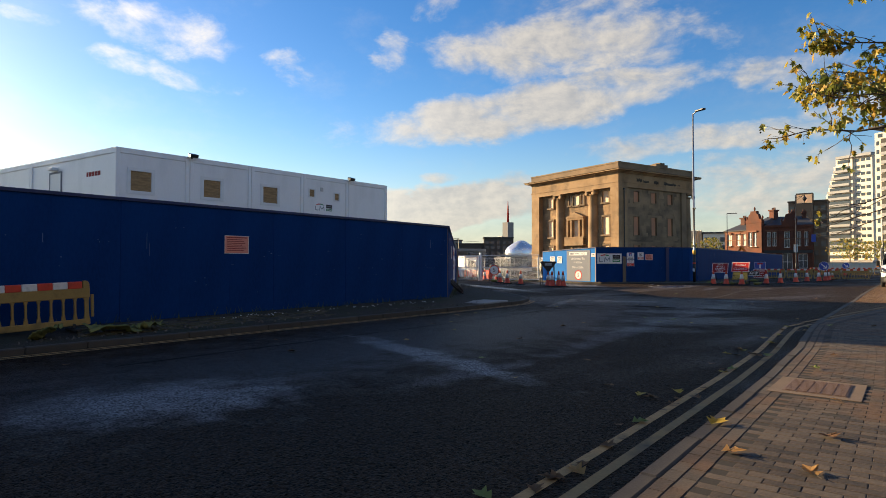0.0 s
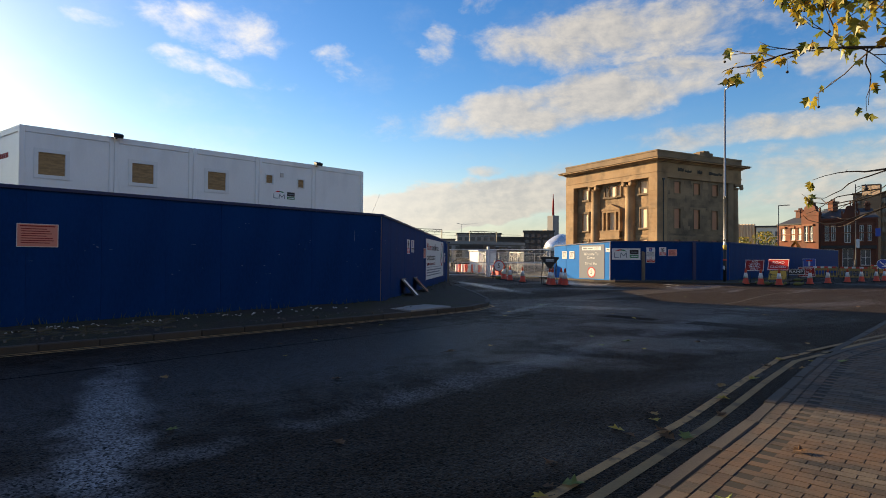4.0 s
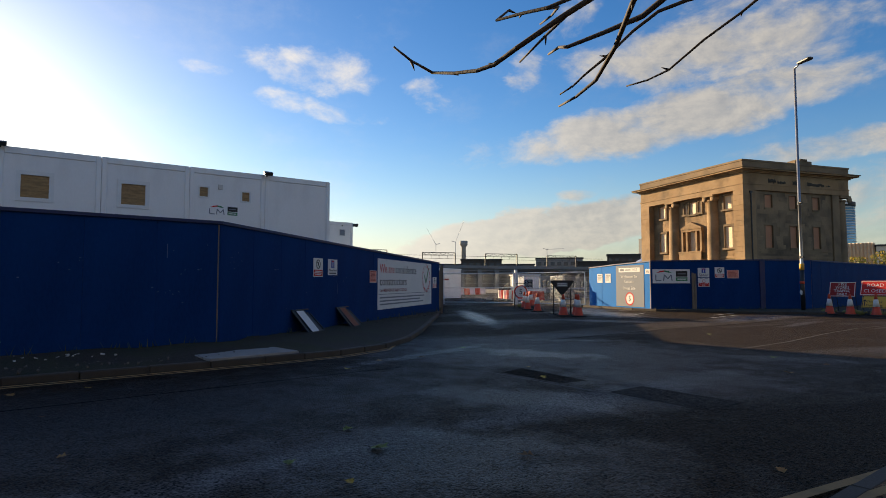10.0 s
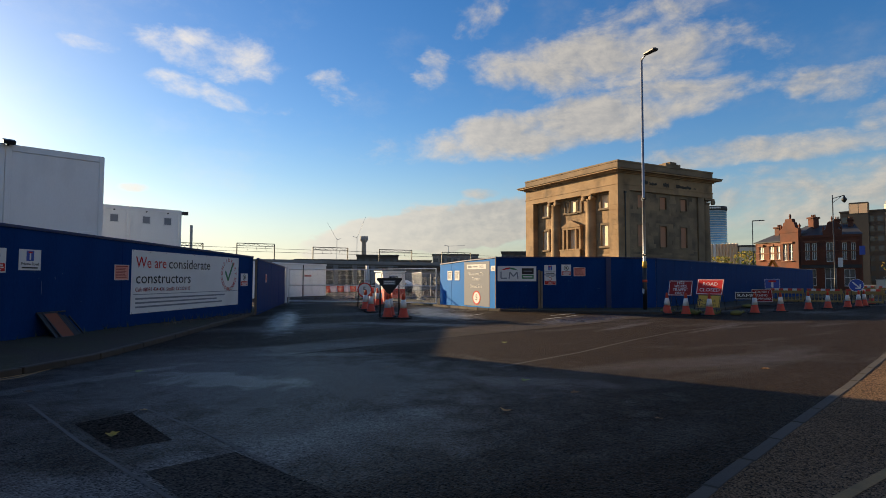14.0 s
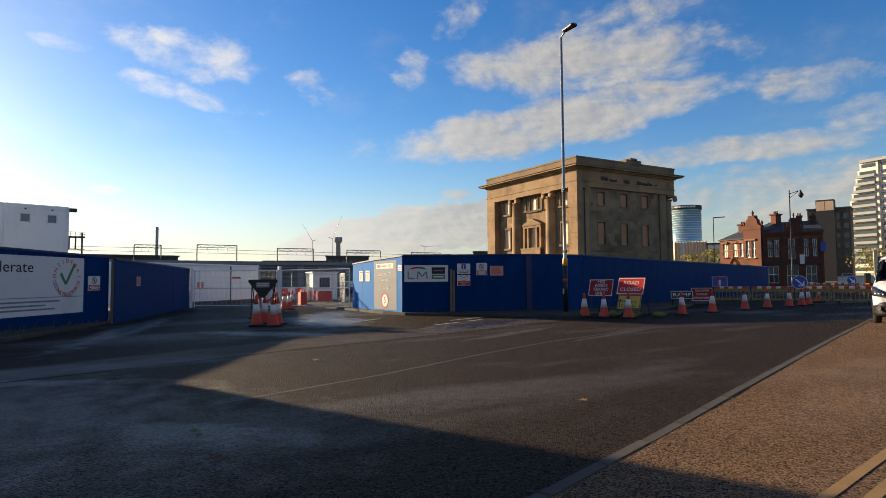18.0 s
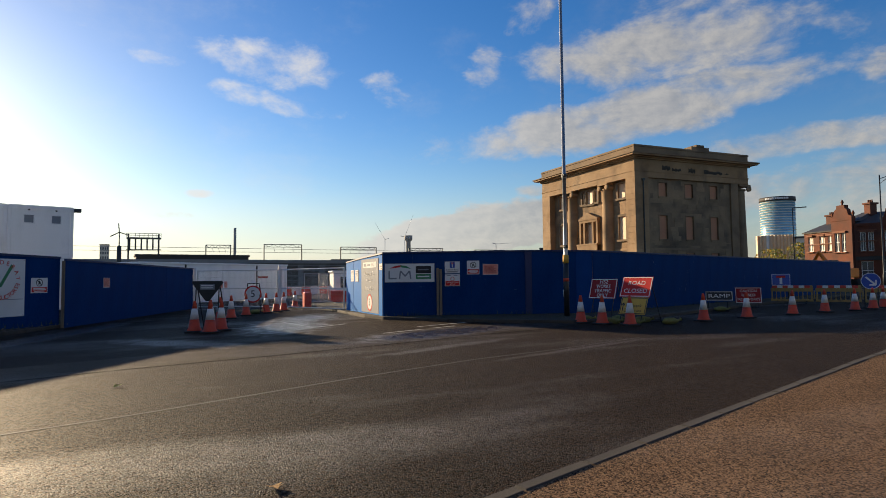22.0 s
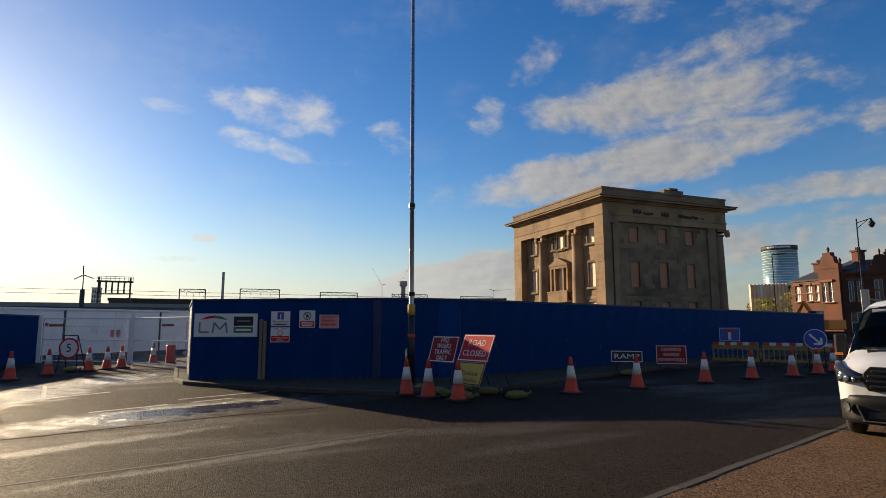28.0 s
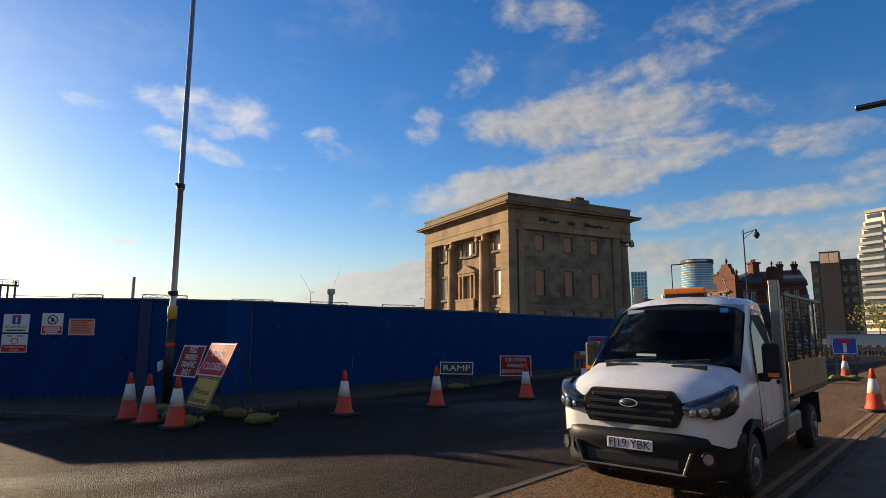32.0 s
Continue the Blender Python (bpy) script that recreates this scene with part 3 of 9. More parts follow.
# far kerb island under the blue hoarding
HE, HD, HC, HS, HN = (-27.2, 35.98), (-24.65, 35.82), (-21.74, 35.7), (-19.47, 41.08), (-18.59, 43.69)
LONG_END = (-27.6, 79.9)
bm = bm_new()
isl = [(-27.3, 35.6), (-22.7, 35.35), (-21.2, 35.55), (-18.85, 37.1), (-16.8, 39.0), (-15.7, 40.2), (-15.3, 41.6), (-15.6, 43.2), (-17.5, 49.1), (-19.6, 56.0), (-26.6, 82), (-40, 82), (-40, 36.2)]
prism(bm, isl, -0.02, 0.10)
island = tagged(part("pavement", bm, "earth"), "dark weedy strip of pavement at the foot of the hoarding", "pavement", kind="structure")


def kerb_run(name, pts, z0, z1, width, label, step=0.9, skip=()):
    """Kerb stones laid end to end along a line of points; each stone is a piece."""
    root = tagged(new(name), label, "kerb", kind="structure")
    k = 0
    for (p, q) in zip(pts, pts[1:]):
        n = max(1, round(span(p, q) / step))
        for i in range(n):
            a = (p[0] + (q[0] - p[0]) * i / n, p[1] + (q[1] - p[1]) * i / n)
            b = (p[0] + (q[0] - p[0]) * (i + 1) / n, p[1] + (q[1] - p[1]) * (i + 1) / n)
            bm = bm_new()
            ln = span(a, b)
            box(bm, (0.004, -width / 2, z0), (ln - 0.006, width / 2, z1 + random.uniform(-0.005, 0.005)))
            soften(bm, 0.014)
            st = part("kerb_stone", bm, "kerb", root)
            st.matrix_basis = along(a, b) @ pose(0, random.uniform(-0.008, 0.008), 0)
            k += 1
    return root


def road_pts(seq):
    return [tuple((ROAD @ Vector((v, u, 0)))[:2]) for v, u in seq]


kerb_run("kerb", road_pts([(v + 0.06, u) for v, u in NEAR_KERB[1:]]), -0.02, 0.10, 0.12, "row of worn concrete kerb stones beside the block paving")
kerb_run("kerb", road_pts(FLUSH_KERB), -0.02, 0.028, 0.13, "dropped kerb stones between road and lay-by")
kerb_run("kerb", left_kerb[2:], -0.02, 0.11, 0.14, "worn kerb stones round the corner of the dark verge")
kerb_run("kerb", isl[:11], -0.02, 0.115, 0.14, "kerb stones along the foot of the blue hoarding")


def strip(name, pts, width, material, label, z=0.004, parent=None):
    bm = bm_new()
    left, right = [], []
    for i, p in enumerate(pts):
        a, b = pts[max(0, i - 1)], pts[min(len(pts) - 1, i + 1)]
        d = Vector((b[0] - a[0], b[1] - a[1])).normalized()
        nrm = Vector((-d.y, d.x)) * width / 2
        left.append(bm.verts.new((p[0] + nrm.x, p[1] + nrm.y, z)))
        right.append(bm.verts.new((p[0] - nrm.x, p[1] - nrm.y, z)))
    for i in range(len(pts) - 1):
        bm.faces.new((left[i], right[i], right[i + 1], left[i + 1]))
    ob = part(name, bm, material)
    return tagged(ob, label, "road marking", kind="structure")


for off, far_ in ((-0.28, -0.22), (-0.50, -0.43)):
    line_pts = [(v + (off if u < 17 else far_), u) for v, u in NEAR_KERB[1:-1]] + [(2.6 + far_, 60)]
    strip("yellow_line", [tuple((ROAD @ Vector((v, u, 0)))[:2]) for v, u in line_pts[:7]], 0.085, "yellow_line" if off < -0.4 else "yellow_worn", "worn yellow no-parking line painted on asphalt")
    strip("yellow_line", [tuple((ROAD @ Vector((v, u, 0)))[:2]) for v, u in line_pts[6:]], 0.085, "yellow_worn", "nearly worn away yellow line in the lay-by", 0.0245)
for off in (0.26, 0.46):
    strip("yellow_line", [(x + off * 0.75, y + off * 0.25 - 0.1) for x, y in left_kerb[2:8]] + [(x + off * 0.35, y - off * 0.85) for x, y in left_kerb[9:13]], 0.07, "yellow_line", "faint worn yellow line beside the kerb")

# ---- blue site hoarding ----
PANEL = 1.22


def hoarding(name, p, q, z0, z1, label, zq0=None, zq1=None, material="hoarding"):
    """Plywood panels side by side with a capping board, from p to q. The seen face looks to the right of p to q."""
    zq0, zq1 = z0 if zq0 is None else zq0, z1 if zq1 is None else zq1
    root = thing(name, along(p, q), label, "hoarding", kind="structure")
    ln = span(p, q)
    n = max(1, round(ln / PANEL))
    w = ln / n
    for i in range(n):
        k = (i + 0.5) / n
        b, t = z0 + (zq0 - z0) * k, z1 + (zq1 - z1) * k
        slope = (zq1 - z1) / ln
        bm = bm_new()
        box(bm, (0.0015, -0.009, b - 0.25), (w - 0.0015, 0.009, t))
        for v in bm.verts:
            if v.co.z > b:
                v.co.z += slope * (v.co.x - w / 2)
        pn = part("panel", bm, material, root)
        pn.matrix_basis = pose(i * w, random.uniform(-0.004, 0.004), 0, 0, 0, random.uniform(-0.12, 0.12))
        bm = bm_new()
        box(bm, (-0.045, 0.012, b), (0.045, 0.10, t - 0.05))
        part("post", bm, "wood", root).matrix_basis = pose(i * w, 0, 0)
    bm = bm_new()
    box(bm, (-0.01, -0.045, -0.05), (math.hypot(ln, zq1 - z1) + 0.01, 0.05, 0.018))
    soften(bm, 0.006)
    cap = part("capping", bm, "hoarding_dark", root)
    cap.matrix_basis = pose(0, 0, z1, 0, -math.degrees(math.atan2(zq1 - z1, ln)), 0)
    return root


hoarding("hoarding_a", HA0, HA, 0.2, 2.72, "long dark blue painted plywood hoarding on a verge")
hoarding("hoarding_b", HA, HB, 0.2, 2.72, "blue painted plywood hoarding carrying a large banner", 0.05, 2.43)
hoarding("hoarding_c", (HB[0] + 0.1, HB[1] + 0.18), HG, 0.0, 2.36, "plain blue hoarding running back to the gate", 0.0, 2.26)
hoarding("hoarding_d", HC, HS, 0.1, 2.6, "blue hoarding carrying company and warning signs", 0.1, 2.66)
hoarding_e = hoarding("hoarding_e", HS, HN, 0.1, 2.66, "blue hoarding behind the street lamp", 0.1, 2.64)
for s0, s1, dep in ((-0.16, 0.12, 0.05), (2.0, 2.68, 0.022)):
    seam = part("cover_strip" if dep > 0.03 else "fresh_panel", soften(box(bm_new(), (s0, -dep, 0.08), (s1, -0.010, 2.6)), 0.004), "hoarding_dark" if dep > 0.03 else "hoarding_fresh", hoarding_e, "dark cover strip over the joint" if dep > 0.03 else "panel painted a fresher blue")
hoarding("hoarding_f", HN, LONG_END, 0.1, 2.64, "long blue hoarding along the closed road", 0.1, 2.56)
hoarding("hoarding_g", HD, HC, 0.06, 2.5, "grey welcome board panel at the site entrance", 0.1, 2.6, "light_blue")
hoarding("hoarding_h", HE, HD, 0.0, 2.38, "light blue entrance panels with paper notices", 0.06, 2.5, "light_blue")
hoarding("hoarding_i", LONG_END, (-60, 84), 0.0, 2.6, "blue hoarding closing the far end of the site")

# scuffs, scrape marks and screw heads on the painted boards
rnd = random.Random(77)
for p, q, n, zt in ((HA0, HA, 46, 2.4), (HA, HB, 26, 2.2), (HC, HS, 10, 2.3), (HN, LONG_END, 26, 2.3)):
    bm = bm_new()
    ln = span(p, q)
    for _ in range(n):
        s0, z = rnd.uniform(0.4 * ln if p == HA0 else 0.2, ln - 0.3 if p != HN else 0.5 * ln), rnd.uniform(0.5, zt)
        if rnd.random() < 0.6:
            for k in range(rnd.randint(1, 4)):
                a, b = s0 + rnd.uniform(-0.2, 0.2), z + rnd.uniform(-0.12, 0.12)
                box(bm, (a, -0.0165, b), (a + rnd.uniform(0.008, 0.035), -0.0145, b + rnd.uniform(0.006, 0.02)))
        else:
            w, h_ = (rnd.uniform(0.006, 0.012), rnd.uniform(0.06, 0.35)) if rnd.random() < 0.5 else (rnd.uniform(0.05, 0.2), 0.006)
            box(bm, (s0, -0.0165, z), (s0 + w, -0.0145, z + h_))
    ob = tagged(part("paint_scuffs", bm, "scuff"), "pale scuffs and chips in the blue paint", "scuffs", kind="stuff")
    ob.matrix_basis = along(p, q)

# ---- site cabins ----
CAB = pose(-23.53, 19.22, 0, 0, 0, 103.12)      # x along the face towards the gate, y behind it


def cabin(m, w, d, z0, z1, label, openings=(), end_door=False, lean=0.0):
    """One white steel cabin unit: posts, top and bottom rails, flat panels between them."""
    root = thing("site_cabin", m, label, "cabin", "white site cabins")
    for x in (0, w - 0.16):
        for y in (0, d - 0.16):
            bm = bm_new()
            box(bm, (x, y, z0), (x + 0.16, y + 0.16, z1 - 0.01))
            part("post", soften(bm, 0.015), "white_panel", root)
    for zr, hgt in ((z0, 0.2), (z1 - 0.2, 0.2)):
        bm = bm_new()
        box(bm, (0.16, 0.012, zr), (w - 0.16, 0.14, zr + hgt))
        part("rail", soften(bm, 0.012), "white_panel", root)
        bm = bm_new()
        box(bm, (0.16, d - 0.14, zr), (w - 0.16, d - 0.012, zr + hgt))
        part("rail", soften(bm, 0.012), "white_panel", root)
        for x in (0.012, w - 0.14):
            bm = bm_new()
            box(bm, (x, 0.16, zr), (x + 0.128, d - 0.16, zr + hgt))
            part("rail", soften(bm, 0.012), "white_panel", root)
    bm = bm_new()
    wall_grid(bm, 0.16, w - 0.16, z0 + 0.2, z1 - 0.2, 0.045, 0.10, openings)
    part("wall", bm, "white_panel", root)
    bm = bm_new()
    box(bm, (0.05, 0.16, z0 + 0.2), (0.10, d - 0.16, z1 - 0.2))
    box(bm, (w - 0.10, 0.16, z0 + 0.2), (w - 0.05, d - 0.16, z1 - 0.2))
    box(bm, (0.16, d - 0.10, z0 + 0.2), (w - 0.16, d - 0.05, z1 - 0.2))
    part("wall", bm, "white_panel", root)
    if end_door:
        dr = part("door", soften(box(bm_new(), (0.028, 4.3, z0 + 0.22), (0.046, 5.2, z0 + 2.25)), 0.006), "white_paint", root, "white steel end door")
        fr = bm_new()
        for ya, yb, za, zb in ((4.22, 4.3, 0.2, 2.33), (5.2, 5.28, 0.2, 2.33), (4.3, 5.2, 2.25, 2.33)):
            box(fr, (0.02, ya, z0 + za), (0.05, yb, z0 + zb))
        part("door_frame", fr, "sign_grey", root, "grey steel door frame")
        part("door_pane", box(bm_new(), (0.02, 4.5, z0 + 1.3), (0.028, 5.0, z0 + 2.0)), "glass", dr)
        for ya, yb in ((1.2, 1.42), (1.46, 1.62), (1.66, 1.82), (1.86, 2.06), (2.1, 2.24)):
            part("company_name", box(bm_new(), (0.044, ya, z0 + 1.92), (0.052, yb, z0 + 2.1)), "sign_red", root)
        part("door_handle", box(bm_new(), (0.0, 5.05, z0 + 1.2), (0.028, 5.1, z0 + 1.36)), "dark_metal", root)
        part("lamp", soften(box(bm_new(), (-0.2, 4.55, z0 + 2.36), (0.04, 4.95, z0 + 2.5)), 0.03), "white_paint", root, "white bulkhead lamp over the door")
    bm = bm_new()
    box(bm, (0.02, 0.02, z1 - 0.05), (w - 0.02, d - 0.02, z1 + 0.015))
    part("roof", bm, "steel", root)
    if lean:
        for ch in root.children:
            for v in ch.data.vertices:
                v.co.x -= lean * v.co.y
    return root


def wall_grid(bm, x0, x1, z0, z1, y0, y1, openings):
    """A wall in the x, z plane, from y0 to y1, with rectangular holes (xa, xb, za, zb)."""
    xs = sorted({x0, x1, *(o[0] for o in openings), *(o[1] for o in openings)})
    for a, b in zip(xs, xs[1:]):
        holes = sorted((o[2], o[3]) for o in openings if o[0] <= a + 1e-6 and o[1] >= b - 1e-6)
        z = z0
        for lo_, hi_ in holes:
            if lo_ > z:
                box(bm, (a, y0, z), (b, y1, lo_))
            z = hi_
        if z1 > z:
            box(bm, (a, y0, z), (b, y1, z1))
    bmesh.ops.remove_doubles(bm, verts=bm.verts, dist=0.0001)


UNIT = 2.9
for i in range(5):
    x = -14.5 + i * UNIT
    holes = []
    if i in (0, 1, 2):
        holes = [(0.62, 1.4, 4.26, 5.0)] if i else [(0.55, 1.35, 4.25, 5.02)]
    if i == 3:
        holes = [(0.36, 0.68, 4.78, 5.14), (1.98, 2.28, 4.72, 5.08)]
    for lvl, (z0, z1) in enumerate(((0.1, 2.95), (2.96, 5.86))):
        unit = cabin(CAB @ pose(x, 0, 0), UNIT - 0.012, 7.0, z0, z1, "white flat-panel steel site cabin in a two-storey stack", holes if lvl else (), lvl == 1 and i == 0, 0.13)
        if not lvl:
            continue
        for (a, b, c, d) in holes:
            fr = bm_new()
            e = 0.13 if b - a > 0.5 else 0.05
            for q in (((a - e, 0.015, c - e), (b + e, 0.09, c)), ((a - e, 0.015, d), (b + e, 0.09, d + e)),
                      ((a - e, 0.015, c), (a, 0.09, d)), ((b, 0.015, c), (b + e, 0.09, d))):
                box(fr, *q)
            wn = part("window", fr, "white_paint", unit, "white plastic window frame")
            gl = bm_new()
            box(gl, (a, 0.07, c), (b, 0.08, d))
            part("pane", gl, "cabin_glass", wn, "window pane with a brown street reflection painted in")
        if i == 3:
            bm = bm_new()
            box(bm, (1.05, 0.02, 5.1), (1.22, 0.05, 5.3))
            part("vent", soften(bm, 0.006), "steel", unit, "small square wall vent")

for i in range(3):
    cabin(CAB @ pose(-14.5 + i * UNIT - 0.13 * 7.02, 7.02, 0), UNIT - 0.012, 5.5, 0.1, 5.86, "white steel site cabin at the back of the stack", lean=0.13)
# the second cabin stack behind
CAB2 = pose(-37.42, 23.93, 0, 0, 0, 103.12)
for i in range(3):
    cabin(CAB2 @ pose(-2.9 * (i + 1), 0, 0), 2.89, 6.5, 0.1, 2.85, "white site cabin of a second stack", ())
    holes = [(0.7, 1.1, 4.7, 5.1), (1.9, 2.3, 4.7, 5.1)]
    unit = cabin(CAB2 @ pose(-2.9 * (i + 1), 0, 0), 2.89, 6.5, 2.86, 5.6, "white site cabin of a second stack", holes)
    for a, b, c, d in holes:
        fr = bm_new()
        for q in (((a - 0.05, 0.02, c - 0.05), (b + 0.05, 0.09, c)), ((a - 0.05, 0.02, d), (b + 0.05, 0.09, d + 0.05)), ((a - 0.05, 0.02, c), (a, 0.09, d)), ((b, 0.02, c), (b + 0.05, 0.09, d))):
            box(fr, *q)
        wn = part("window", fr, "white_paint", unit, "white plastic window frame")
        part("pane", box(bm_new(), (a, 0.06, c), (b, 0.07, d)), "sign_grey", wn, "plain grey window pane")
        part("vent", disc(bm_new(), 0.05, 0.03, pose((a + b) / 2, 0.045, d + 0.28), 12), "dark_metal", unit, "small round wall lamp")

# ---- the old stone station house ----
ST = pose(-54.42, 83.33, 0, 0, 0, 175.4)        # x along the entrance front, -y into the house
station = thing("station_house", ST, "three-storey classical sandstone station house, boarded up", "building")
FW, SD = 21.7, 20.4


def st_part(name, fn, material="stone", label="", smooth=False, parent=None):
    bm = bm_new()
    fn(bm)
    return part(name, bm, material, parent or station, label, smooth)


WIN_F = [(2.85, 4.3, 6.5, 9.6), (2.85, 4.3, 12.1, 14.05), (16.6, 18.05, 6.5, 9.6), (16.6, 18.05, 12.1, 14.05),
         (9.75, 11.25, 6.4, 9.4), (9.75, 11.25, 12.1, 14.0), (8.75, 9.3, 6.4, 9.2), (11.7, 12.25, 6.4, 9.2), (8.75, 9.35, 12.2, 13.9), (11.65, 12.25, 12.2, 13.9),
         (2.85, 4.3, 1.6, 4.6), (16.6, 18.05, 1.6, 4.6), (9.6, 11.4, 0.0, 4.4)]
WIN_S = [(s, s + 1.4, z0, z1) for s in (4.25, 8.85, 13.35) for z0, z1 in ((6.4, 9.55), (12.05, 13.9), (1.6, 4.6))]
# entrance front: recessed wall between corner piers
st_part("front_wall", lambda bm: wall_grid(bm, 1.7, 19.6, 0, 14.4, -1.9, -1.0, WIN_F))
for xa, xb in ((-0.02, 1.75), (19.55, FW)):
    pier = st_part("front_pier", lambda bm: box(bm, (xa + 0.02, -2.18, 0), (xb - 0.02, -0.03, 14.4)), "stone", "coursed corner pier")
    for k in range(20):
        st_part("stone_block", lambda bm: soften(box(bm, (xa, -2.2, k * 0.72 + 0.012), (xb, 0.0, k * 0.72 + 0.708)), 0.012), "stone", parent=pier)
for s in (6.35, 14.5):
    st_part("column", lambda bm: lathe(bm, [(1.16, 0), (1.16, 0.4), (1.02, 0.6), (0.98, 5.0), (0.9, 11.0), (0.83, 13.5), (0.95, 13.55), (0.95, 13.7)], 24, pose(s, -0.95, 0)), "stone", "engaged Ionic column", True)
    cap = st_part("capital", lambda bm: box(bm, (s - 1.05, -1.7, 14.15), (s + 1.05, 0.2, 14.4)), "stone", "scrolled Ionic capital")
    for k in (-1, 1):
        st_part("volute", lambda bm: lathe(bm, [(0.12, 0.0), (0.36, 0.02), (0.40, 0.12), (0.30, 0.9), (0.40, 1.55), (0.36, 1.7), (0.12, 1.72)], 16, pose(s + k * 0.78, 0.1, 13.83, 90)), "stone", "", True, cap)
# side wall: local plane x = 0, run back along -y


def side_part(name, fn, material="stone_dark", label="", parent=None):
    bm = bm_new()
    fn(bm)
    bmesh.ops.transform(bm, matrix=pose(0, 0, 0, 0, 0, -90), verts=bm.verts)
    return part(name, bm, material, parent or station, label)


side_part("side_wall", lambda bm: wall_grid(bm, 2.2, SD - 1.9, 0, 14.4, 0.35, 1.0, WIN_S), label="side wall of sooty stone, darkened further for its shade")
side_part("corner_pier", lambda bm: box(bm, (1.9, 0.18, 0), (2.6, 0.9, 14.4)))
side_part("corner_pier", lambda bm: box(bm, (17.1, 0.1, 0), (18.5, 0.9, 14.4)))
for s in (19.6,):
    side_part("column", lambda bm: lathe(bm, [(1.1, 0), (1.1, 0.5), (1.0, 0.7), (0.95, 6), (0.82, 13.5), (0.98, 13.6), (0.98, 13.8)], 24, pose(s + 0.2, 1.2, 0)), label="Ionic column of the far portico")
    side_part("capital", lambda bm: (box(bm, (s - 0.8, 0.1, 14.1), (s + 1.4, 2.3, 14.4)), lathe(bm, [(0.15, 0), (0.42, 0.05), (0.42, 0.3), (0.15, 0.35)], 16, pose(s + 1.15, 0.4, 13.85, 90))))
side_part("string_course", lambda bm: box(bm, (2.3, 0.27, 4.95), (SD - 2, 0.4, 5.25)))
side_part("string_course", lambda bm: box(bm, (2.62, 0.30, 5.9), (SD - 3.4, 0.4, 6.08)))
st_part("string_course", lambda bm: box(bm, (1.7, -1.1, 5.0), (19.6, -0.9, 5.3)))
# back and hidden walls
st_part("back_wall", lambda bm: (box(bm, (0.9, -SD + 0.3, 0), (FW - 0.6, -SD + 1.2, 14.4)), box(bm, (FW - 1.2, -SD + 1.2, 0), (FW - 0.4, -2.2, 14.4))), "stone_dark")
# beam, cornice, parapet


def ring_beam(bm, out, z0, z1, inset=2.0):
    a, b, c, d = -out, FW + out, -SD - out, out
    box(bm, (a, d - inset, z0), (b, d, z1))
    box(bm, (a, c, z0), (b, c + inset, z1))
    box(bm, (a, c + inset, z0), (a + inset, d - inset, z1))
    box(bm, (b - inset, c + inset, z0), (b, d - inset, z1))


for nm, out, z0, z1, inset in (("architrave", 0.0, 14.4, 15.15, 2.2), ("architrave", 0.07, 15.15, 15.3, 2.2), ("frieze", -0.02, 15.3, 16.78, 2.2), ("cornice", 0.22, 16.78, 16.95, 2.4),
                               ("cornice", 0.42, 16.95, 17.08, 2.5), ("cornice", 0.98, 17.08, 17.28, 2.8), ("cornice", 1.12, 17.28, 17.42, 3.0), ("parapet", 0.04, 17.42, 18.36, 1.2), ("parapet", 0.12, 18.36, 18.6, 1.3)):
    st_part(nm, lambda bm: ring_beam(bm, out, z0, z1, inset), "stone_dark" if z0 > 17.2 else "stone")
st_part("roof", lambda bm: box(bm, (1.0, -SD + 1, 17.0), (FW - 1, -1.0, 17.5)), "slate")
side_part("chimney", lambda bm: (box(bm, (10.0, 0.1, 18.5), (13.2, 1.4, 19.1)), box(bm, (10.8, 0.0, 19.1), (12.2, 1.5, 19.35))), label="low stone chimney block on the parapet")
side_part("drainpipe", lambda bm: (tube(bm, (1.3, -0.1, 0), (1.3, -0.1, 14.0), 0.09), box(bm, (1.1, -0.2, 13.9), (1.5, 0.03, 14.2))), "dark_metal", "dark iron drainpipe")
# boarded windows with stone surrounds
for i, (a, b, c, d) in enumerate(WIN_F):
    w = st_part("window", lambda bm: (box(bm, (a - 0.32, -1.0, c), (a, -0.82, d + 0.3)), box(bm, (b, -1.0, c), (b + 0.32, -0.82, d + 0.3)), box(bm, (a, -1.0, d), (b, -0.82, d + 0.3)),
                                         box(bm, (a - 0.45, -1.0, c - 0.28), (b + 0.45, -0.7, c))), "stone_dark", "moulded stone window surround")
    st_part("board", lambda bm: box(bm, (a, -1.14, c), (b, -1.08, d)), "board_tan", "pale board closing the window", parent=w)
for (a, b, c, d) in WIN_S:
    w = side_part("window", lambda bm: (box(bm, (a - 0.1, 0.24, c - 0.2), (b + 0.1, 0.5, c)), box(bm, (a - 0.14, 0.31, c), (a, 0.5, d)), box(bm, (b, 0.31, c), (b + 0.14, 0.5, d)), box(bm, (a - 0.14, 0.31, d), (b + 0.14, 0.5, d + 0.14))), "stone_dark", "plain stone window surround")
    side_part("board", lambda bm: box(bm, (a, 0.58, c), (b, 0.62, d)), "board_brown", "brown board closing the window", parent=w)
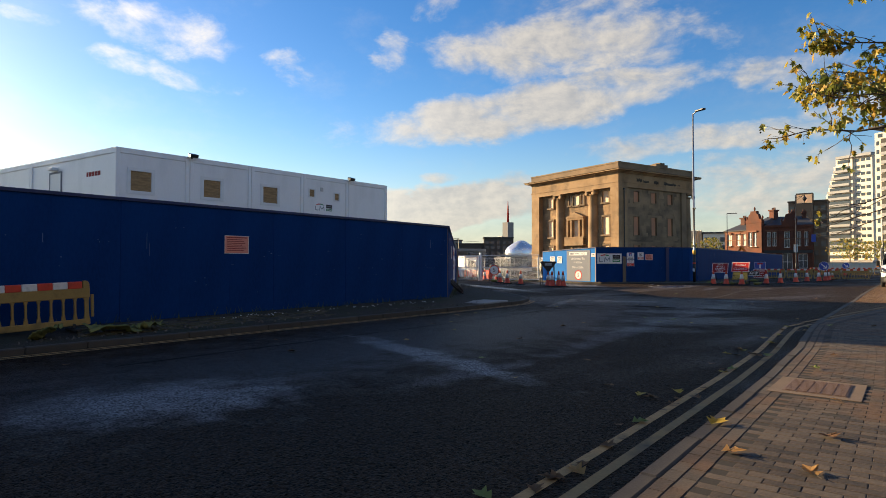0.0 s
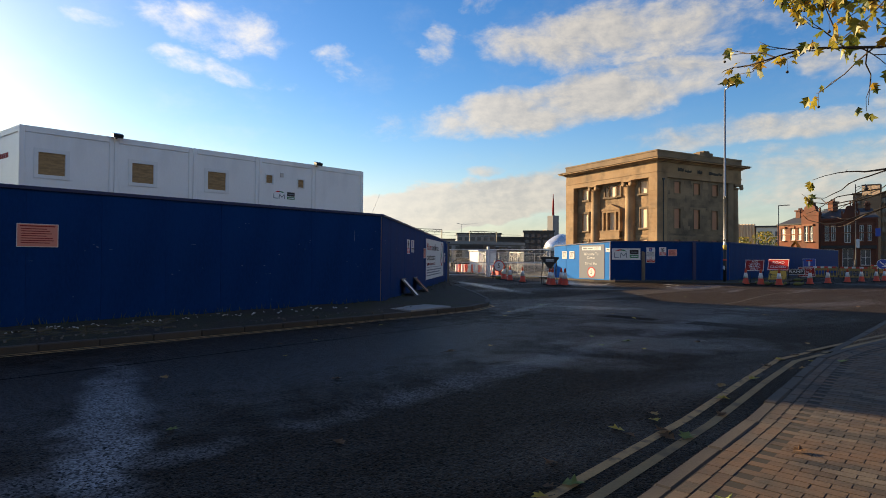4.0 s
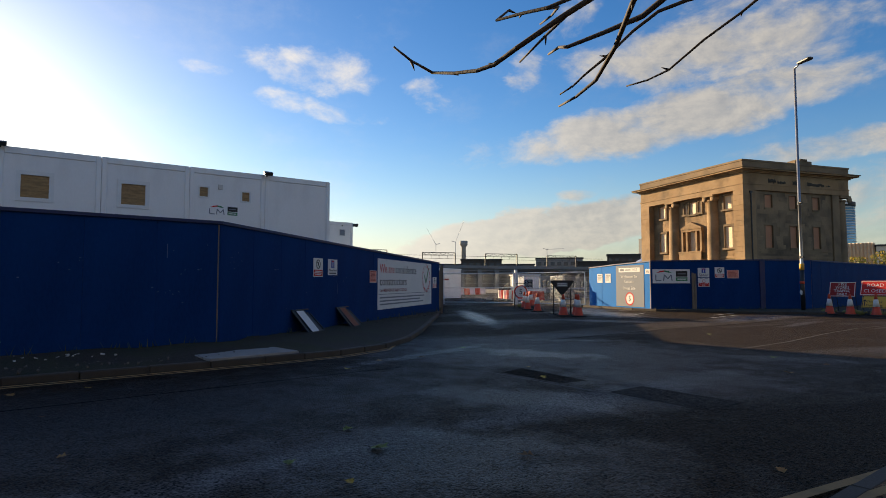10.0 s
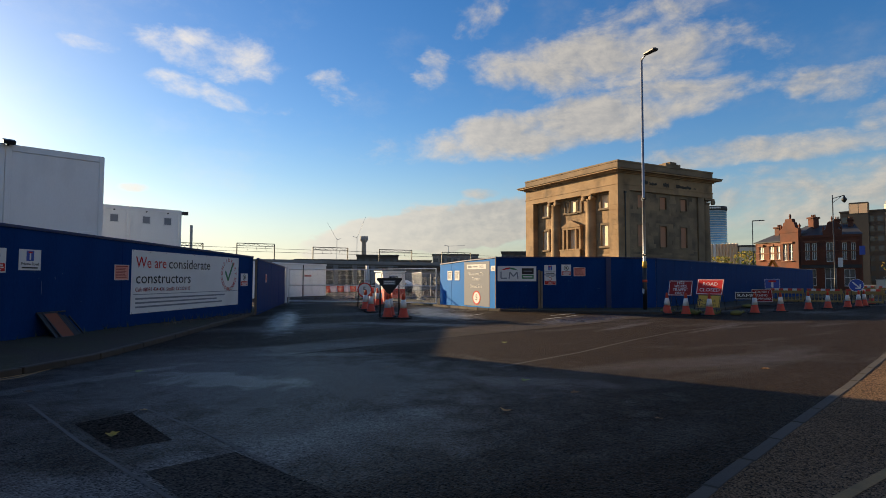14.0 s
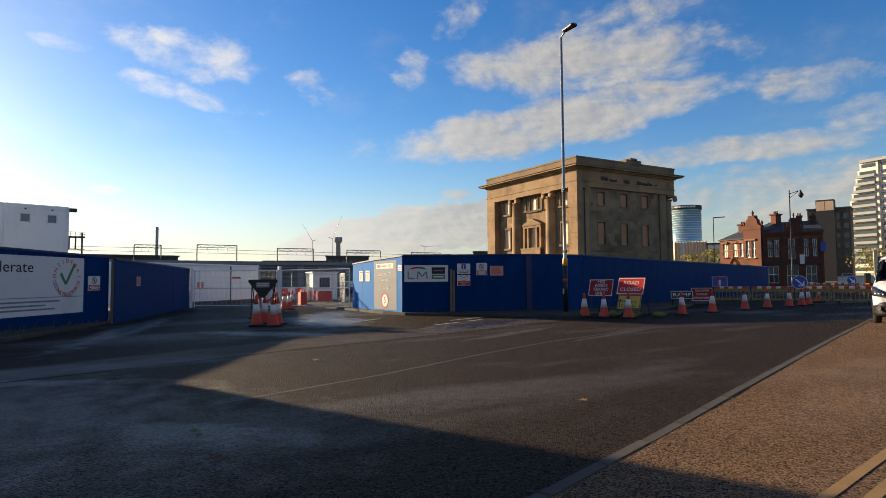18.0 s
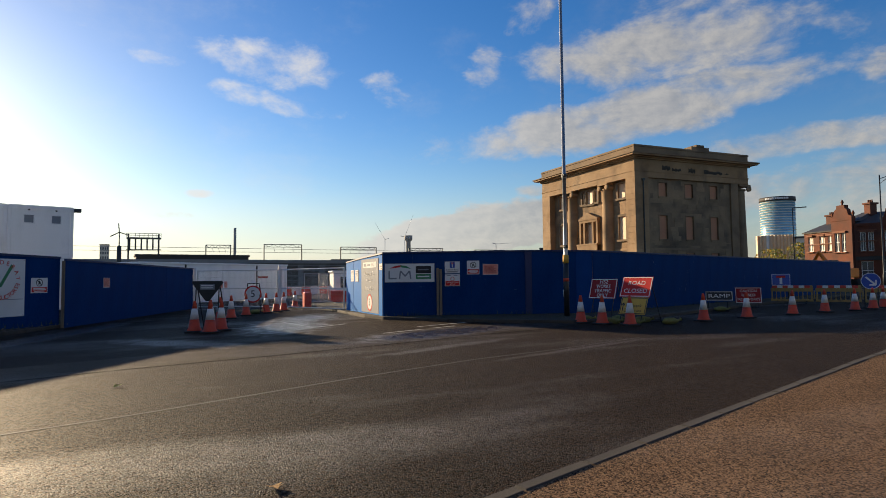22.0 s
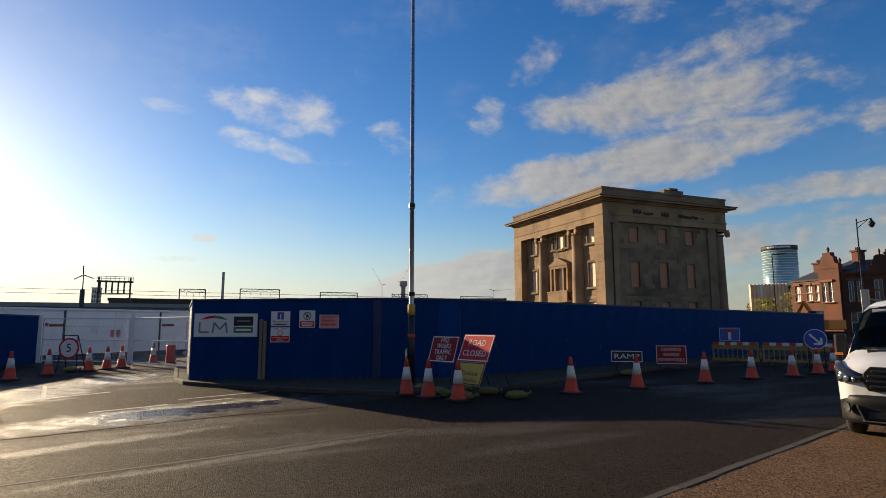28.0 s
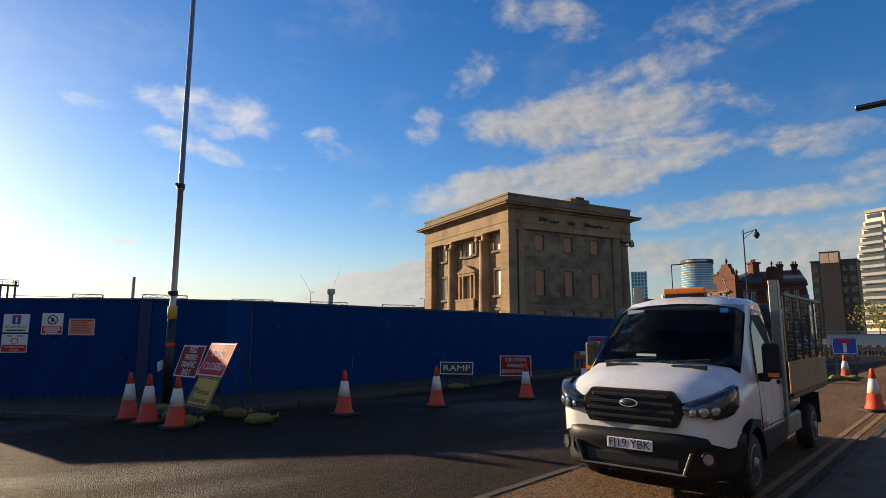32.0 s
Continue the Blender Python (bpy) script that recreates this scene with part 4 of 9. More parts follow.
# the pedimented middle window and its balcony
st_part("pediment", lambda bm: (prism(bm, [(8.3, 9.75), (12.7, 9.75), (12.7, 9.95), (10.5, 10.85), (8.3, 9.95)], -1.0, -0.35, pose(0, 0, 0, 90) @ Matrix.Diagonal((1, 1, -1, 1))),
                                box(bm, (8.4, -1.0, 9.4), (12.6, -0.45, 9.75))), "stone", "small stone pediment over the middle window")
for s in (8.55, 9.5, 11.5, 12.45):
    st_part("pilaster", lambda bm: box(bm, (s - 0.18, -1.0, 6.3), (s + 0.18, -0.5, 9.4)))
st_part("balcony", lambda bm: (box(bm, (8.1, -1.0, 4.75), (12.9, -0.1, 5.0)), box(bm, (8.2, -0.35, 5.0), (12.8, -0.15, 6.1)), box(bm, (8.1, -0.45, 6.1), (12.9, -0.1, 6.3))), "stone", "small stone balcony")

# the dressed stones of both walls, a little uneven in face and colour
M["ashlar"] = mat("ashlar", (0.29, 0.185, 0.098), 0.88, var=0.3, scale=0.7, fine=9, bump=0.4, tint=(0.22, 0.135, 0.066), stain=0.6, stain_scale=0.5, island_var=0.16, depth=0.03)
# stones of the side, toned down to hold that wall's shade
M["ashlar_dark"] = mat("sooty_shaded_ashlar", (0.25, 0.170, 0.098), 0.9, var=0.35, scale=0.5, fine=7, bump=0.4, tint=(0.14, 0.10, 0.062), stain=0.6, stain_scale=0.3, island_var=0.08, depth=0.03)


def ashlar(bm, x0, x1, z1, y0, y1, holes, rnd, course=0.62, length=1.35):
    """Stones in courses over a wall plane, left out where an opening is."""
    k = 0
    while (k + 1) * course <= z1 + 1e-6:
        z = k * course
        x = x0 - (length / 2 if k % 2 else 0.0)
        while x < x1:
            w = length * rnd.uniform(0.8, 1.25)
            a, b = max(x0, x), min(x1, x + w)
            x += w
            if b - a < 0.1 or any(a < o[1] + 0.34 and b > o[0] - 0.34 and z < o[3] + 0.32 and z + course > o[2] - 0.3 for o in holes):
                continue
            box(bm, (a + 0.008, y0, z + 0.008), (b - 0.008, y1 + (0.02 if y1 > y0 else -0.02) * rnd.random(), z + course - 0.008))
        k += 1
    return bm


rnd = random.Random(57)
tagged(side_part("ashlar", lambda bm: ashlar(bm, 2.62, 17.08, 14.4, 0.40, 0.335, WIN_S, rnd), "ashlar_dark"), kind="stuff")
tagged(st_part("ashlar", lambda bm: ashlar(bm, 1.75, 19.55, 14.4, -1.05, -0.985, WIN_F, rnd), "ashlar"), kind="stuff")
for k in range(20):
    side_part("stone_block", lambda bm: soften(box(bm, (1.88, 0.165, k * 0.72 + 0.012), (2.61, 0.9, k * 0.72 + 0.708)), 0.012))

# broken frieze on the side, where the face of the stone has come away
rnd = random.Random(31)
for s0, s1, z0, z1 in ((4.6, 6.0, 15.45, 16.15), (6.3, 7.9, 15.4, 15.95), (9.2, 10.4, 15.35, 16.1), (12.0, 15.4, 15.4, 16.0), (15.8, 16.6, 15.5, 15.8)):
    def broken(bm):
        n = 9
        top = [bm.verts.new((s0 + (s1 - s0) * i / n, -0.004, z1 - rnd.uniform(0, 0.22))) for i in range(n + 1)]
        low = [bm.verts.new((s0 + (s1 - s0) * i / n, -0.004, z0 + rnd.uniform(0, 0.2))) for i in range(n + 1)]
        mid = [bm.verts.new((s0 + (s1 - s0) * i / n, 0.012 - rnd.uniform(0.03, 0.08), (z0 + z1) / 2)) for i in range(n + 1)]
        for i in range(n):
            bm.faces.new((low[i], low[i + 1], mid[i + 1], mid[i]))
            bm.faces.new((mid[i], mid[i + 1], top[i + 1], top[i]))
    side_part("worn_stone", broken, "stone_broken", "dark broken stone in the frieze")

# ---- street lamp by the hoarding ----
def street_lamp():
    m = pose(-17.55, 41.41, 0.1, 0, 0, 0)
    root = thing("street_lamp", m, "tall slim grey steel street lamp with a flat head", "street lamp")
    bm = bm_new()
    tube(bm, (0, 0, 0), (0, 0, 2.1), 0.105, 0.105, 14)
    part("base", bm, "dark_metal", root, "thick dark base of the post", True)
    bm = bm_new()
    lathe(bm, [(0.105, 2.1), (0.11, 2.15), (0.075, 2.3), (0.07, 5.2), (0.085, 5.21), (0.085, 5.3), (0.066, 5.31), (0.055, 12.2)], 14)
    part("pole", bm, "steel", root, "", True)
    bm = bm_new()
    tube(bm, (0, 0, 12.15), (0.35, -0.1, 12.28), 0.04)
    part("arm", bm, "steel", root, "", True)
    bm = bm_new()
    prism(bm, [(0.25, -0.2), (0.95, -0.38), (1.05, -0.3), (1.05, -0.1), (0.95, -0.05), (0.3, 0.02)], 12.26, 12.36)
    part("head", soften(bm, 0.02), "dark_metal", root, "flat dark lamp head")
    for z, h_, mt, lb in ((1.98, 0.32, "sign_yellow", "yellow warning sticker"), (1.3, 0.12, "orange", "orange band")):
        bm = bm_new()
        tube(bm, (0, 0, z), (0, 0, z + h_), 0.112, 0.112, 14)
        part("sticker", bm, mt, root, lb, True)
    bm = bm_new()
    box(bm, (-0.17, -0.13, 0.78), (0.10, -0.115, 1.0))
    part("notice", bm, "sign_white", root, "small paper notice tied to the post").matrix_basis = pose(0, 0, 0, 0, 12, -35)
    for z in (2.55, 5.25):
        bm = bm_new()
        tube(bm, (0, 0, z), (0, 0, z + 0.12), 0.10, 0.10, 12)
        tube(bm, (0.06, -0.05, z + 0.06), (0.2, -0.12, z + 0.06), 0.045)
        part("bracket", bm, "dark_metal", root)


street_lamp()

# ---- signs fixed to the hoardings ----
def on_wall(p, q, s, z):
    """A pose on the seen face of the hoarding from p to q, s metres along it; signs look along -y."""
    return along(p, q) @ pose(s, -0.016, z)


def board(name, m, w, h, face, label, border=None, thick=0.006, rim=0.02, category="sign"):
    """A flat sign: a plate and a rim; x runs across from its middle, z up from its foot."""
    root = thing(name, m, label, category)
    bm = bm_new()
    box(bm, (-w / 2, -thick, 0), (w / 2, 0, h))
    part("plate", bm, face, root)
    if border:
        bm = bm_new()
        for a, b in (((-w / 2, 0), (w / 2, rim)), ((-w / 2, h - rim), (w / 2, h)), ((-w / 2, rim), (-w / 2 + rim, h - rim)), ((w / 2 - rim, rim), (w / 2, h - rim))):
            box(bm, (a[0], -thick - 0.003, a[1]), (b[0], -thick, b[1]))
        part("border", bm, border, root)
    return root


def field(root, name, x0, x1, z0, z1, material, y=-0.007, label=""):
    bm = bm_new()
    box(bm, (x0, y - 0.003, z0), (x1, y, z1))
    return part(name, bm, material, root, label)


def words(root, text, size, x, z, material, y=-0.010, width=None, align="CENTER"):
    return part("lettering", letters(bm_new(), text, size, pose(x, y, z), 0.003, width, align), material, root)


def bars(root, rows, material, y=-0.008):
    """Small print that cannot be read, as thin bars (x0, x1, z, height)."""
    bm = bm_new()
    for x0, x1, z, h in rows:
        box(bm, (x0, y - 0.002, z - h / 2), (x1, y, z + h / 2))
    return part("small_print", bm, material, root)


def stroke(bm, pts, width, y0, y1):
    for (x0, z0), (x1, z1) in zip(pts, pts[1:]):
        d = Vector((x1 - x0, z1 - z0)).normalized()
        nx, nz = -d.y * width / 2, d.x * width / 2
        prism(bm, [(x0 + nx, z0 + nz), (x0 - nx, z0 - nz), (x1 - nx, z1 - nz), (x1 + nx, z1 + nz)], y0, y1, pose(0, 0, 0, 90))
    return bm


def company_mark(root, x, z, k, y=0.007):
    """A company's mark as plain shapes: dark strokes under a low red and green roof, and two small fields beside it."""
    bm = bm_new()
    stroke(bm, [(x - 0.42 * k, z + 0.3 * k), (x - 0.42 * k, z + 0.02 * k), (x - 0.16 * k, z + 0.02 * k)], 0.05 * k, y, y + 0.003)
    stroke(bm, [(x - 0.06 * k, z), (x - 0.02 * k, z + 0.29 * k), (x + 0.14 * k, z + 0.1 * k), (x + 0.30 * k, z + 0.29 * k), (x + 0.34 * k, z)], 0.05 * k, y, y + 0.003)
    part("mark", bm, "sign_grey", root, "dark grey company mark")
    bm = bm_new()
    prism(bm, [(x - 0.42 * k, z + 0.37 * k), (x - 0.02 * k, z + 0.42 * k), (x - 0.02 * k, z + 0.49 * k), (x - 0.2 * k, z + 0.47 * k)], y, y + 0.003, pose(0, 0, 0, 90))
    part("mark", bm, "sign_red_bright", root, "red half of the mark")
    bm = bm_new()
    prism(bm, [(x - 0.02 * k, z + 0.42 * k), (x + 0.36 * k, z + 0.36 * k), (x + 0.18 * k, z + 0.46 * k), (x - 0.02 * k, z + 0.49 * k)], y, y + 0.003, pose(0, 0, 0, 90))
    part("mark", bm, "green", root, "green half of the mark")
    field(root, "mark", x + 0.52 * k, x + 1.06 * k, z + 0.2 * k, z + 0.46 * k, "black", -y, "black company field")
    field(root, "mark", x + 0.6 * k, x + 0.98 * k, z + 0.31 * k, z + 0.35 * k, "sign_grey", -y - 0.003)
    field(root, "mark", x + 0.52 * k, x + 1.06 * k, z, z + 0.17 * k, "green", -y, "green company field")
    field(root, "mark", x + 0.58 * k, x + 1.0 * k, z + 0.06 * k, z + 0.11 * k, "sign_white", -y - 0.003)


def pink_notice(m, w, h):
    b = board("notice_board", m, w, h, "sign_pink", "salmon-pink notice full of small print on the hoarding", "sign_white", rim=0.012, category="notice")
    bars(b, [(-w * 0.42, w * 0.42, h * 0.9, 0.02)] + [(-w * 0.4, w * random.uniform(0.2, 0.4), h * (0.78 - 0.1 * i), 0.014) for i in range(7)], "sign_red")
    return b


def prohibition(m, w, h):
    """A white sign with a barred ring over a red field."""
    b = board("warning_sign", m, w, h, "sign_white", "white safety sign with a barred black ring and red field", "sign_white", category="sign")
    field(b, "field", -w * 0.46, w * 0.46, h * 0.05, h * 0.38, "sign_red_bright", label="red lower field")
    r = min(w, h) * 0.25
    part("ring", disc(bm_new(), r, 0.003, pose(0, -0.007, h * 0.68), 24, r * 0.8), "black", b)
    bm = stroke(bm_new(), [(-r * 0.6, h * 0.68 + r * 0.6), (r * 0.6, h * 0.68 - r * 0.6)], r * 0.2, 0.007, 0.010)
    stroke(bm, [(-r * 0.2, h * 0.68 - r * 0.5), (0.0, h * 0.68 + r * 0.4), (r * 0.3, h * 0.68 - r * 0.2)], r * 0.3, 0.007, 0.0095)
    part("symbol", bm, "black", b)
    bars(b, [(-w * 0.36, w * 0.36, h * 0.3, h * 0.05), (-w * 0.4, w * 0.4, h * 0.21, h * 0.05), (-w * 0.3, w * 0.3, h * 0.12, h * 0.05)], "sign_white", -0.010)
    return b


def private_road(m, w, h):
    b = board("private_road_sign", m, w, h, "sign_white", "white private road sign with a blue no-through-road symbol", "sign_white")
    field(b, "field", -w * 0.17, w * 0.17, h * 0.45, h * 0.94, "sign_blue", label="blue symbol field")
    field(b, "symbol", -w * 0.03, w * 0.03, h * 0.5, h * 0.82, "sign_white", -0.010)
    field(b, "symbol", -w * 0.09, w * 0.09, h * 0.82, h * 0.9, "sign_red_bright", -0.010)
    words(b, "Private Road", h * 0.2, 0, h * 0.3, "black", width=w * 0.8)
    bars(b, [(-w * 0.36, w * 0.36, h * 0.12, h * 0.07)], "black")
    return b


# on the hoarding at the entrance
b = board("company_board", on_wall(HC, HS, 1.04, 1.42), 1.98, 0.75, "sign_white", "white company board with a red and green roof mark", "sign_grey", rim=0.012)
company_mark(b, -0.34, 0.13, 1.12)
private_road(on_wall(HC, HS, 2.74, 1.76), 0.60, 0.47)
b = board("warning_sign", on_wall(HC, HS, 2.74, 1.25), 0.60, 0.47, "sign_white", "white and red no pedestrian access sign", "sign_white")
field(b, "field", -0.28, 0.28, 0.02, 0.2, "sign_red_bright", label="red lower field")
words(b, "NO PEDESTRIAN\nACCESS", 0.072, 0, 0.105, "sign_white", width=0.46)
part("ring", disc(bm_new(), 0.085, 0.003, pose(0, -0.007, 0.29), 24, 0.065), "sign_red_bright", b)
bars(b, [(-0.2, -0.06, 0.42, 0.03), (0.05, 0.2, 0.42, 0.03)], "sign_grey")
prohibition(on_wall(HC, HS, 3.58, 1.71), 0.50, 0.55)
pink_notice(on_wall(HC, HS, 4.28, 1.69), 0.62, 0.43)
for s, h in ((2.15, 1.98), (2.27, 1.93)):
    tm = thing("timber_post", along(HC, HS) @ pose(s, -0.06, 0.1), "weathered timber post against the blue hoarding", "post")
    bm = bm_new()
    box(bm, (-0.05, -0.04, 0), (0.05, 0.04, h - 0.1))
    part("post", soften(bm, 0.006), "wood", tm)

# the welcome board
b = board("welcome_board", on_wall(HD, HC, 1.22, 0.16), 2.3, 2.25, "sign_grey", "grey welcome board with white words and a speed roundel")
field(b, "field", -0.9, 0.85, 1.88, 2.12, "sign_white", label="pale strip of company names")
words(b, "HS2", 0.22, 0.45, 2.0, "sign_grey")
bars(b, [(-0.8, -0.45, 2.0, 0.12), (-0.35, 0.1, 2.0, 0.06)], "sign_grey", -0.010)
words(b, "Welcome To\nCurzon", 0.25, -0.05, 1.5, "sign_white")
words(b, "Street Site", 0.25, -0.05, 1.0, "sign_white")
part("roundel", disc(bm_new(), 0.36, 0.003, pose(0.0, -0.007, 0.42), 40), "sign_white", b)
part("roundel_ring", disc(bm_new(), 0.36, 0.006, pose(0.0, -0.007, 0.42), 40, 0.29), "sign_red_bright", b)
words(b, "5", 0.42, 0.0, 0.42, "black", -0.0125)
b = board("paper_notice", on_wall(HD, HC, 2.66, 1.92), 0.36, 0.26, "sign_white", "small white paper notice with a dark arrow", category="notice")
bars(b, [(-0.1, 0.1, 0.15, 0.05), (-0.13, 0.13, 0.06, 0.03)], "black")
for s in (1.1, 1.88):
    b = board("paper_notice", on_wall(HE, HD, s, 1.46), 0.5, 0.52, "sign_white", "white paper notice with small print on light blue board", category="notice")
    bars(b, [(-0.18, 0.18, 0.44, 0.05)] + [(-0.2, random.uniform(0.08, 0.2), 0.36 - 0.05 * i, 0.02) for i in range(6)], "sign_grey")

# on the hoarding beside the verge
prohibition(on_wall(HA, HB, 4.27, 1.62), 0.55, 0.52)
private_road(on_wall(HA, HB, 5.17, 1.68), 0.60, 0.46)
pink_notice(on_wall(HA, HB, 8.28, 1.46), 0.6, 0.42)
b = board("banner", on_wall(HA, HB, 12.0, 0.5), 6.6, 1.82, "sign_white", "large white banner with red and black words and a tick mark", category="banner", thick=0.004)
words(b, "We are", 0.46, -3.12, 1.46, "sign_red_bright", align="LEFT", width=1.5)
words(b, "considerate", 0.46, -1.5, 1.46, "black", align="LEFT", width=2.55)
words(b, "constructors", 0.46, -3.12, 1.0, "black", align="LEFT", width=2.9)
words(b, "Call: 08081 434 434  SiteID: CCS123125", 0.17, -3.12, 0.68, "sign_red", align="LEFT", width=2.9)
field(b, "rule", -3.2, 3.25, 0.535, 0.555, "sign_grey")
bars(b, [(-3.1, 2.2, 0.42, 0.05), (-3.1, 1.6, 0.3, 0.05), (-3.1, 2.0, 0.18, 0.05)], "sign_grey")
bm = bm_new()
for word, a0, a1, flip in (("CONSIDERATE", 195, -15, 1), ("CONSTRUCTORS", 205, 335, -1)):
    for i, ch in enumerate(word):
        a = radians(a0 + (a1 - a0) * i / (len(word) - 1))
        letters(bm, ch, 0.2, pose(2.5 + 0.55 * math.cos(a), -0.010, 1.15 + 0.55 * math.sin(a), 0, 90 - math.degrees(a) if flip > 0 else -90 - math.degrees(a), 0), 0.003)
part("lettering", bm, "sign_red_bright", b)
part("tick", stroke(bm_new(), [(2.22, 1.3), (2.45, 0.95), (2.85, 1.62)], 0.1, 0.007, 0.010), "green", b, "green tick mark")
bm = bm_new()
for i in range(9):
    for z in (0.03, 1.79):
        disc(bm, 0.02, 0.004, pose(-3.25 + i * 0.8125, -0.005, z), 10)
part("eyelet", bm, "steel", b)
b = prohibition(on_wall(HA, HB, 15.83, 1.22), 0.62, 0.5)
pink_notice(along((HB[0] + 0.1, HB[1] + 0.18), HG) @ pose(2.85, -0.016, 1.34), 0.5, 0.38)
pink_notice(along(HA0, HA) @ pose(span(HA0, HA) - 8.38, -0.016, 1.64), 0.64, 0.42)


# ---- folded frames and boards leaning on the hoarding ----
def leaning_boards(m, front, label):
    """Folded sign frames and boards slid apart like cards, leaning back on the wall."""
    root = thing("folded_sign_frame", m, label, "sign frame")
    for i in range(5):
        x = -0.34 + 0.13 * i
        lean_ = pose(x, (-0.57 if i == 1 else -0.52) + 0.02 * i, 0.0, -41 - 1.5 * i, 0, 3 - 2 * i)
        bm = bm_new()
        for q in (0.0, 0.42):
            box(bm, (q, 0, 0), (q + 0.03, 0.03, 0.76))
        box(bm, (0.03, 0, 0.73), (0.42, 0.03, 0.76))
        box(bm, (0.03, 0, 0.0), (0.42, 0.03, 0.03))
        fr = part("frame", bm, "dark_metal", root)
        fr.matrix_basis = lean_
        col = {1: front, 4: "sign_white" if front != "sign_white" else "black"}.get(i, "black")
        part("board", soften(box(bm_new(), (0.03, 0.006, 0.03), (0.42 if i < 4 else 0.14, 0.024, 0.73)), 0.002), col, fr, "loose board in its frame" if col != "black" else "")
    part("cross_bar", soften(box(bm_new(), (-0.36, -0.04, 0.545), (0.5, 0.0, 0.575)), 0.006), "dark_metal", root)
    return root


M["faded_orange"] = mat("faded_orange_board", (0.20, 0.055, 0.02), 0.7, var=0.3, scale=4)
leaning_boards(on_wall(HA, HB, 3.2, 0.19), "sign_white", "stack of folded black sign frames with a white board")
leaning_boards(on_wall(HA, HB, 5.75, 0.16), "faded_orange", "stack of folded black sign frames with a faded orange board")


# ---- standing road signs ----
def easel(root, w, h, tilt, z, back=0.5):
    """A folding steel stand: two front legs that lean with the plate, two back legs and a foot bar."""
    t = radians(tilt)
    top = Vector((0, math.sin(t) * (z + h) / math.cos(t), z + h * math.cos(t)))
    for x in (-w * 0.38, w * 0.38):
        bm = bm_new()
        tube(bm, (x, 0.02 - 0.0, 0.0), (x, 0.02 + top.y, top.z), 0.016, n=6)
        part("leg", bm, "dark_metal", root)
        bm = bm_new()
        tube(bm, (x * 0.96, 0.02 + top.y, top.z), (x * 0.96, top.y + back, 0.0), 0.016, n=6)
        part("leg", bm, "dark_metal", root)
    for y in (0.02, top.y + back):
        bm = bm_new()
        tube(bm, (-w * 0.4, y, 0.03), (w * 0.4, y, 0.03), 0.016, n=6)
        part("foot_bar", bm, "dark_metal", root)


def sandbag(m, label="slumped green and yellow sandbag holding down a road sign"):
    root = thing("sandbag", m, label, "sandbag", "sandbags on the signs")
    bm = bm_new()
    bmesh.ops.create_uvsphere(bm, u_segments=22, v_segments=12, radius=1.0)
    for v in bm.verts:
        c = v.co
        s = 1 + 0.12 * noise.noise(c * 7.0) + 0.28 * noise.noise(c * 2.3 + Vector((m.translation.x, m.translation.y, 0)))
        v.co = Vector((c.x * 0.27 * s, c.y * 0.16 * s, max(0.0, (c.z * 0.11 * s) + 0.10)))
    part("bag", bm, M["bag"], root, smooth=True)
    bm = bm_new()
    lathe(bm, [(0.03, -0.02), (0.045, 0.03), (0.02, 0.07), (0.07, 0.12)], 9, pose(0.26, 0, 0.11, 0, 70, 0))
    part("neck", bm, M["bag"], root, "tied neck of the bag", True)
    return root


M["bag"] = mat("sandbag_weave", (0.20, 0.19, 0.05), 0.85, var=0.5, scale=6, fine=60, bump=0.4, tint=(0.12, 0.14, 0.05))


def plate_part(root, w, h, z, tilt, face, border="sign_white", x=0.0, rim=0.025, name="plate", label=""):
    """A leaning plate with a rim; returns the plate, whose x, z plane is the face."""
    m = pose(x, 0, z, -tilt, 0, 0)
    bm = bm_new()
    box(bm, (-w / 2, -0.012, 0), (w / 2, 0, h))
    pl = part(name, bm, face, root, label)
    pl.matrix_basis = m
    if border:
        bm = bm_new()
        g = 0.015
        for a, b in (((-w / 2 + g, g), (w / 2 - g, g + rim)), ((-w / 2 + g, h - g - rim), (w / 2 - g, h - g)), ((-w / 2 + g, g + rim), (-w / 2 + g + rim, h - g - rim)), ((w / 2 - g - rim, g + rim), (w / 2 - g, h - g - rim))):
            box(bm, (a[0], -0.016, a[1]), (b[0], -0.012, b[1]))
        part("border", bm, border, pl)
    return pl


def sign_words(pl, lines, size, z, step, material="sign_white", width=None):
    for i, t in enumerate(lines):
        part("lettering", letters(bm_new(), t, size, pose(0, -0.0145, z - i * step), 0.003, width[i] if width else None), material, pl)


r = thing("works_traffic_sign", pose(-15.66, 41.28, 0.0, 0, 0, 15), "leaning dark red works traffic sign on a steel frame", "road sign", "road works signs")
pl = plate_part(r, 1.05, 0.72, 0.80, 18, "sign_red")
pl.location.y += 0.17
sign_words(pl, ["HS2", "WORKS", "TRAFFIC", "ONLY"], 0.185, 0.60, 0.162, width=[0.32, 0.55, 0.66, 0.42])
easel(r, 1.05, 0.72, 18, 0.80)
r = thing("road_closed_sign", pose(-14.35, 41.33, 0.0, 0, 0, 13), "leaning red road closed sign over a yellow diversion plate", "road sign", "road works signs")
pl = plate_part(r, 1.11, 0.72, 0.88, 24, "sign_red_bright")
pl.location.y += 0.36
sign_words(pl, ["ROAD", "CLOSED"], 0.22, 0.49, 0.28, width=[0.62, 0.85])
pl = plate_part(r, 0.95, 0.60, 0.32, 24, "sign_yellow", "black", 0.03)
pl.location.y += 0.12
sign_words(pl, ["Thinktank", "Deliveries"], 0.155, 0.30, 0.17, "black", [0.6, 0.62])
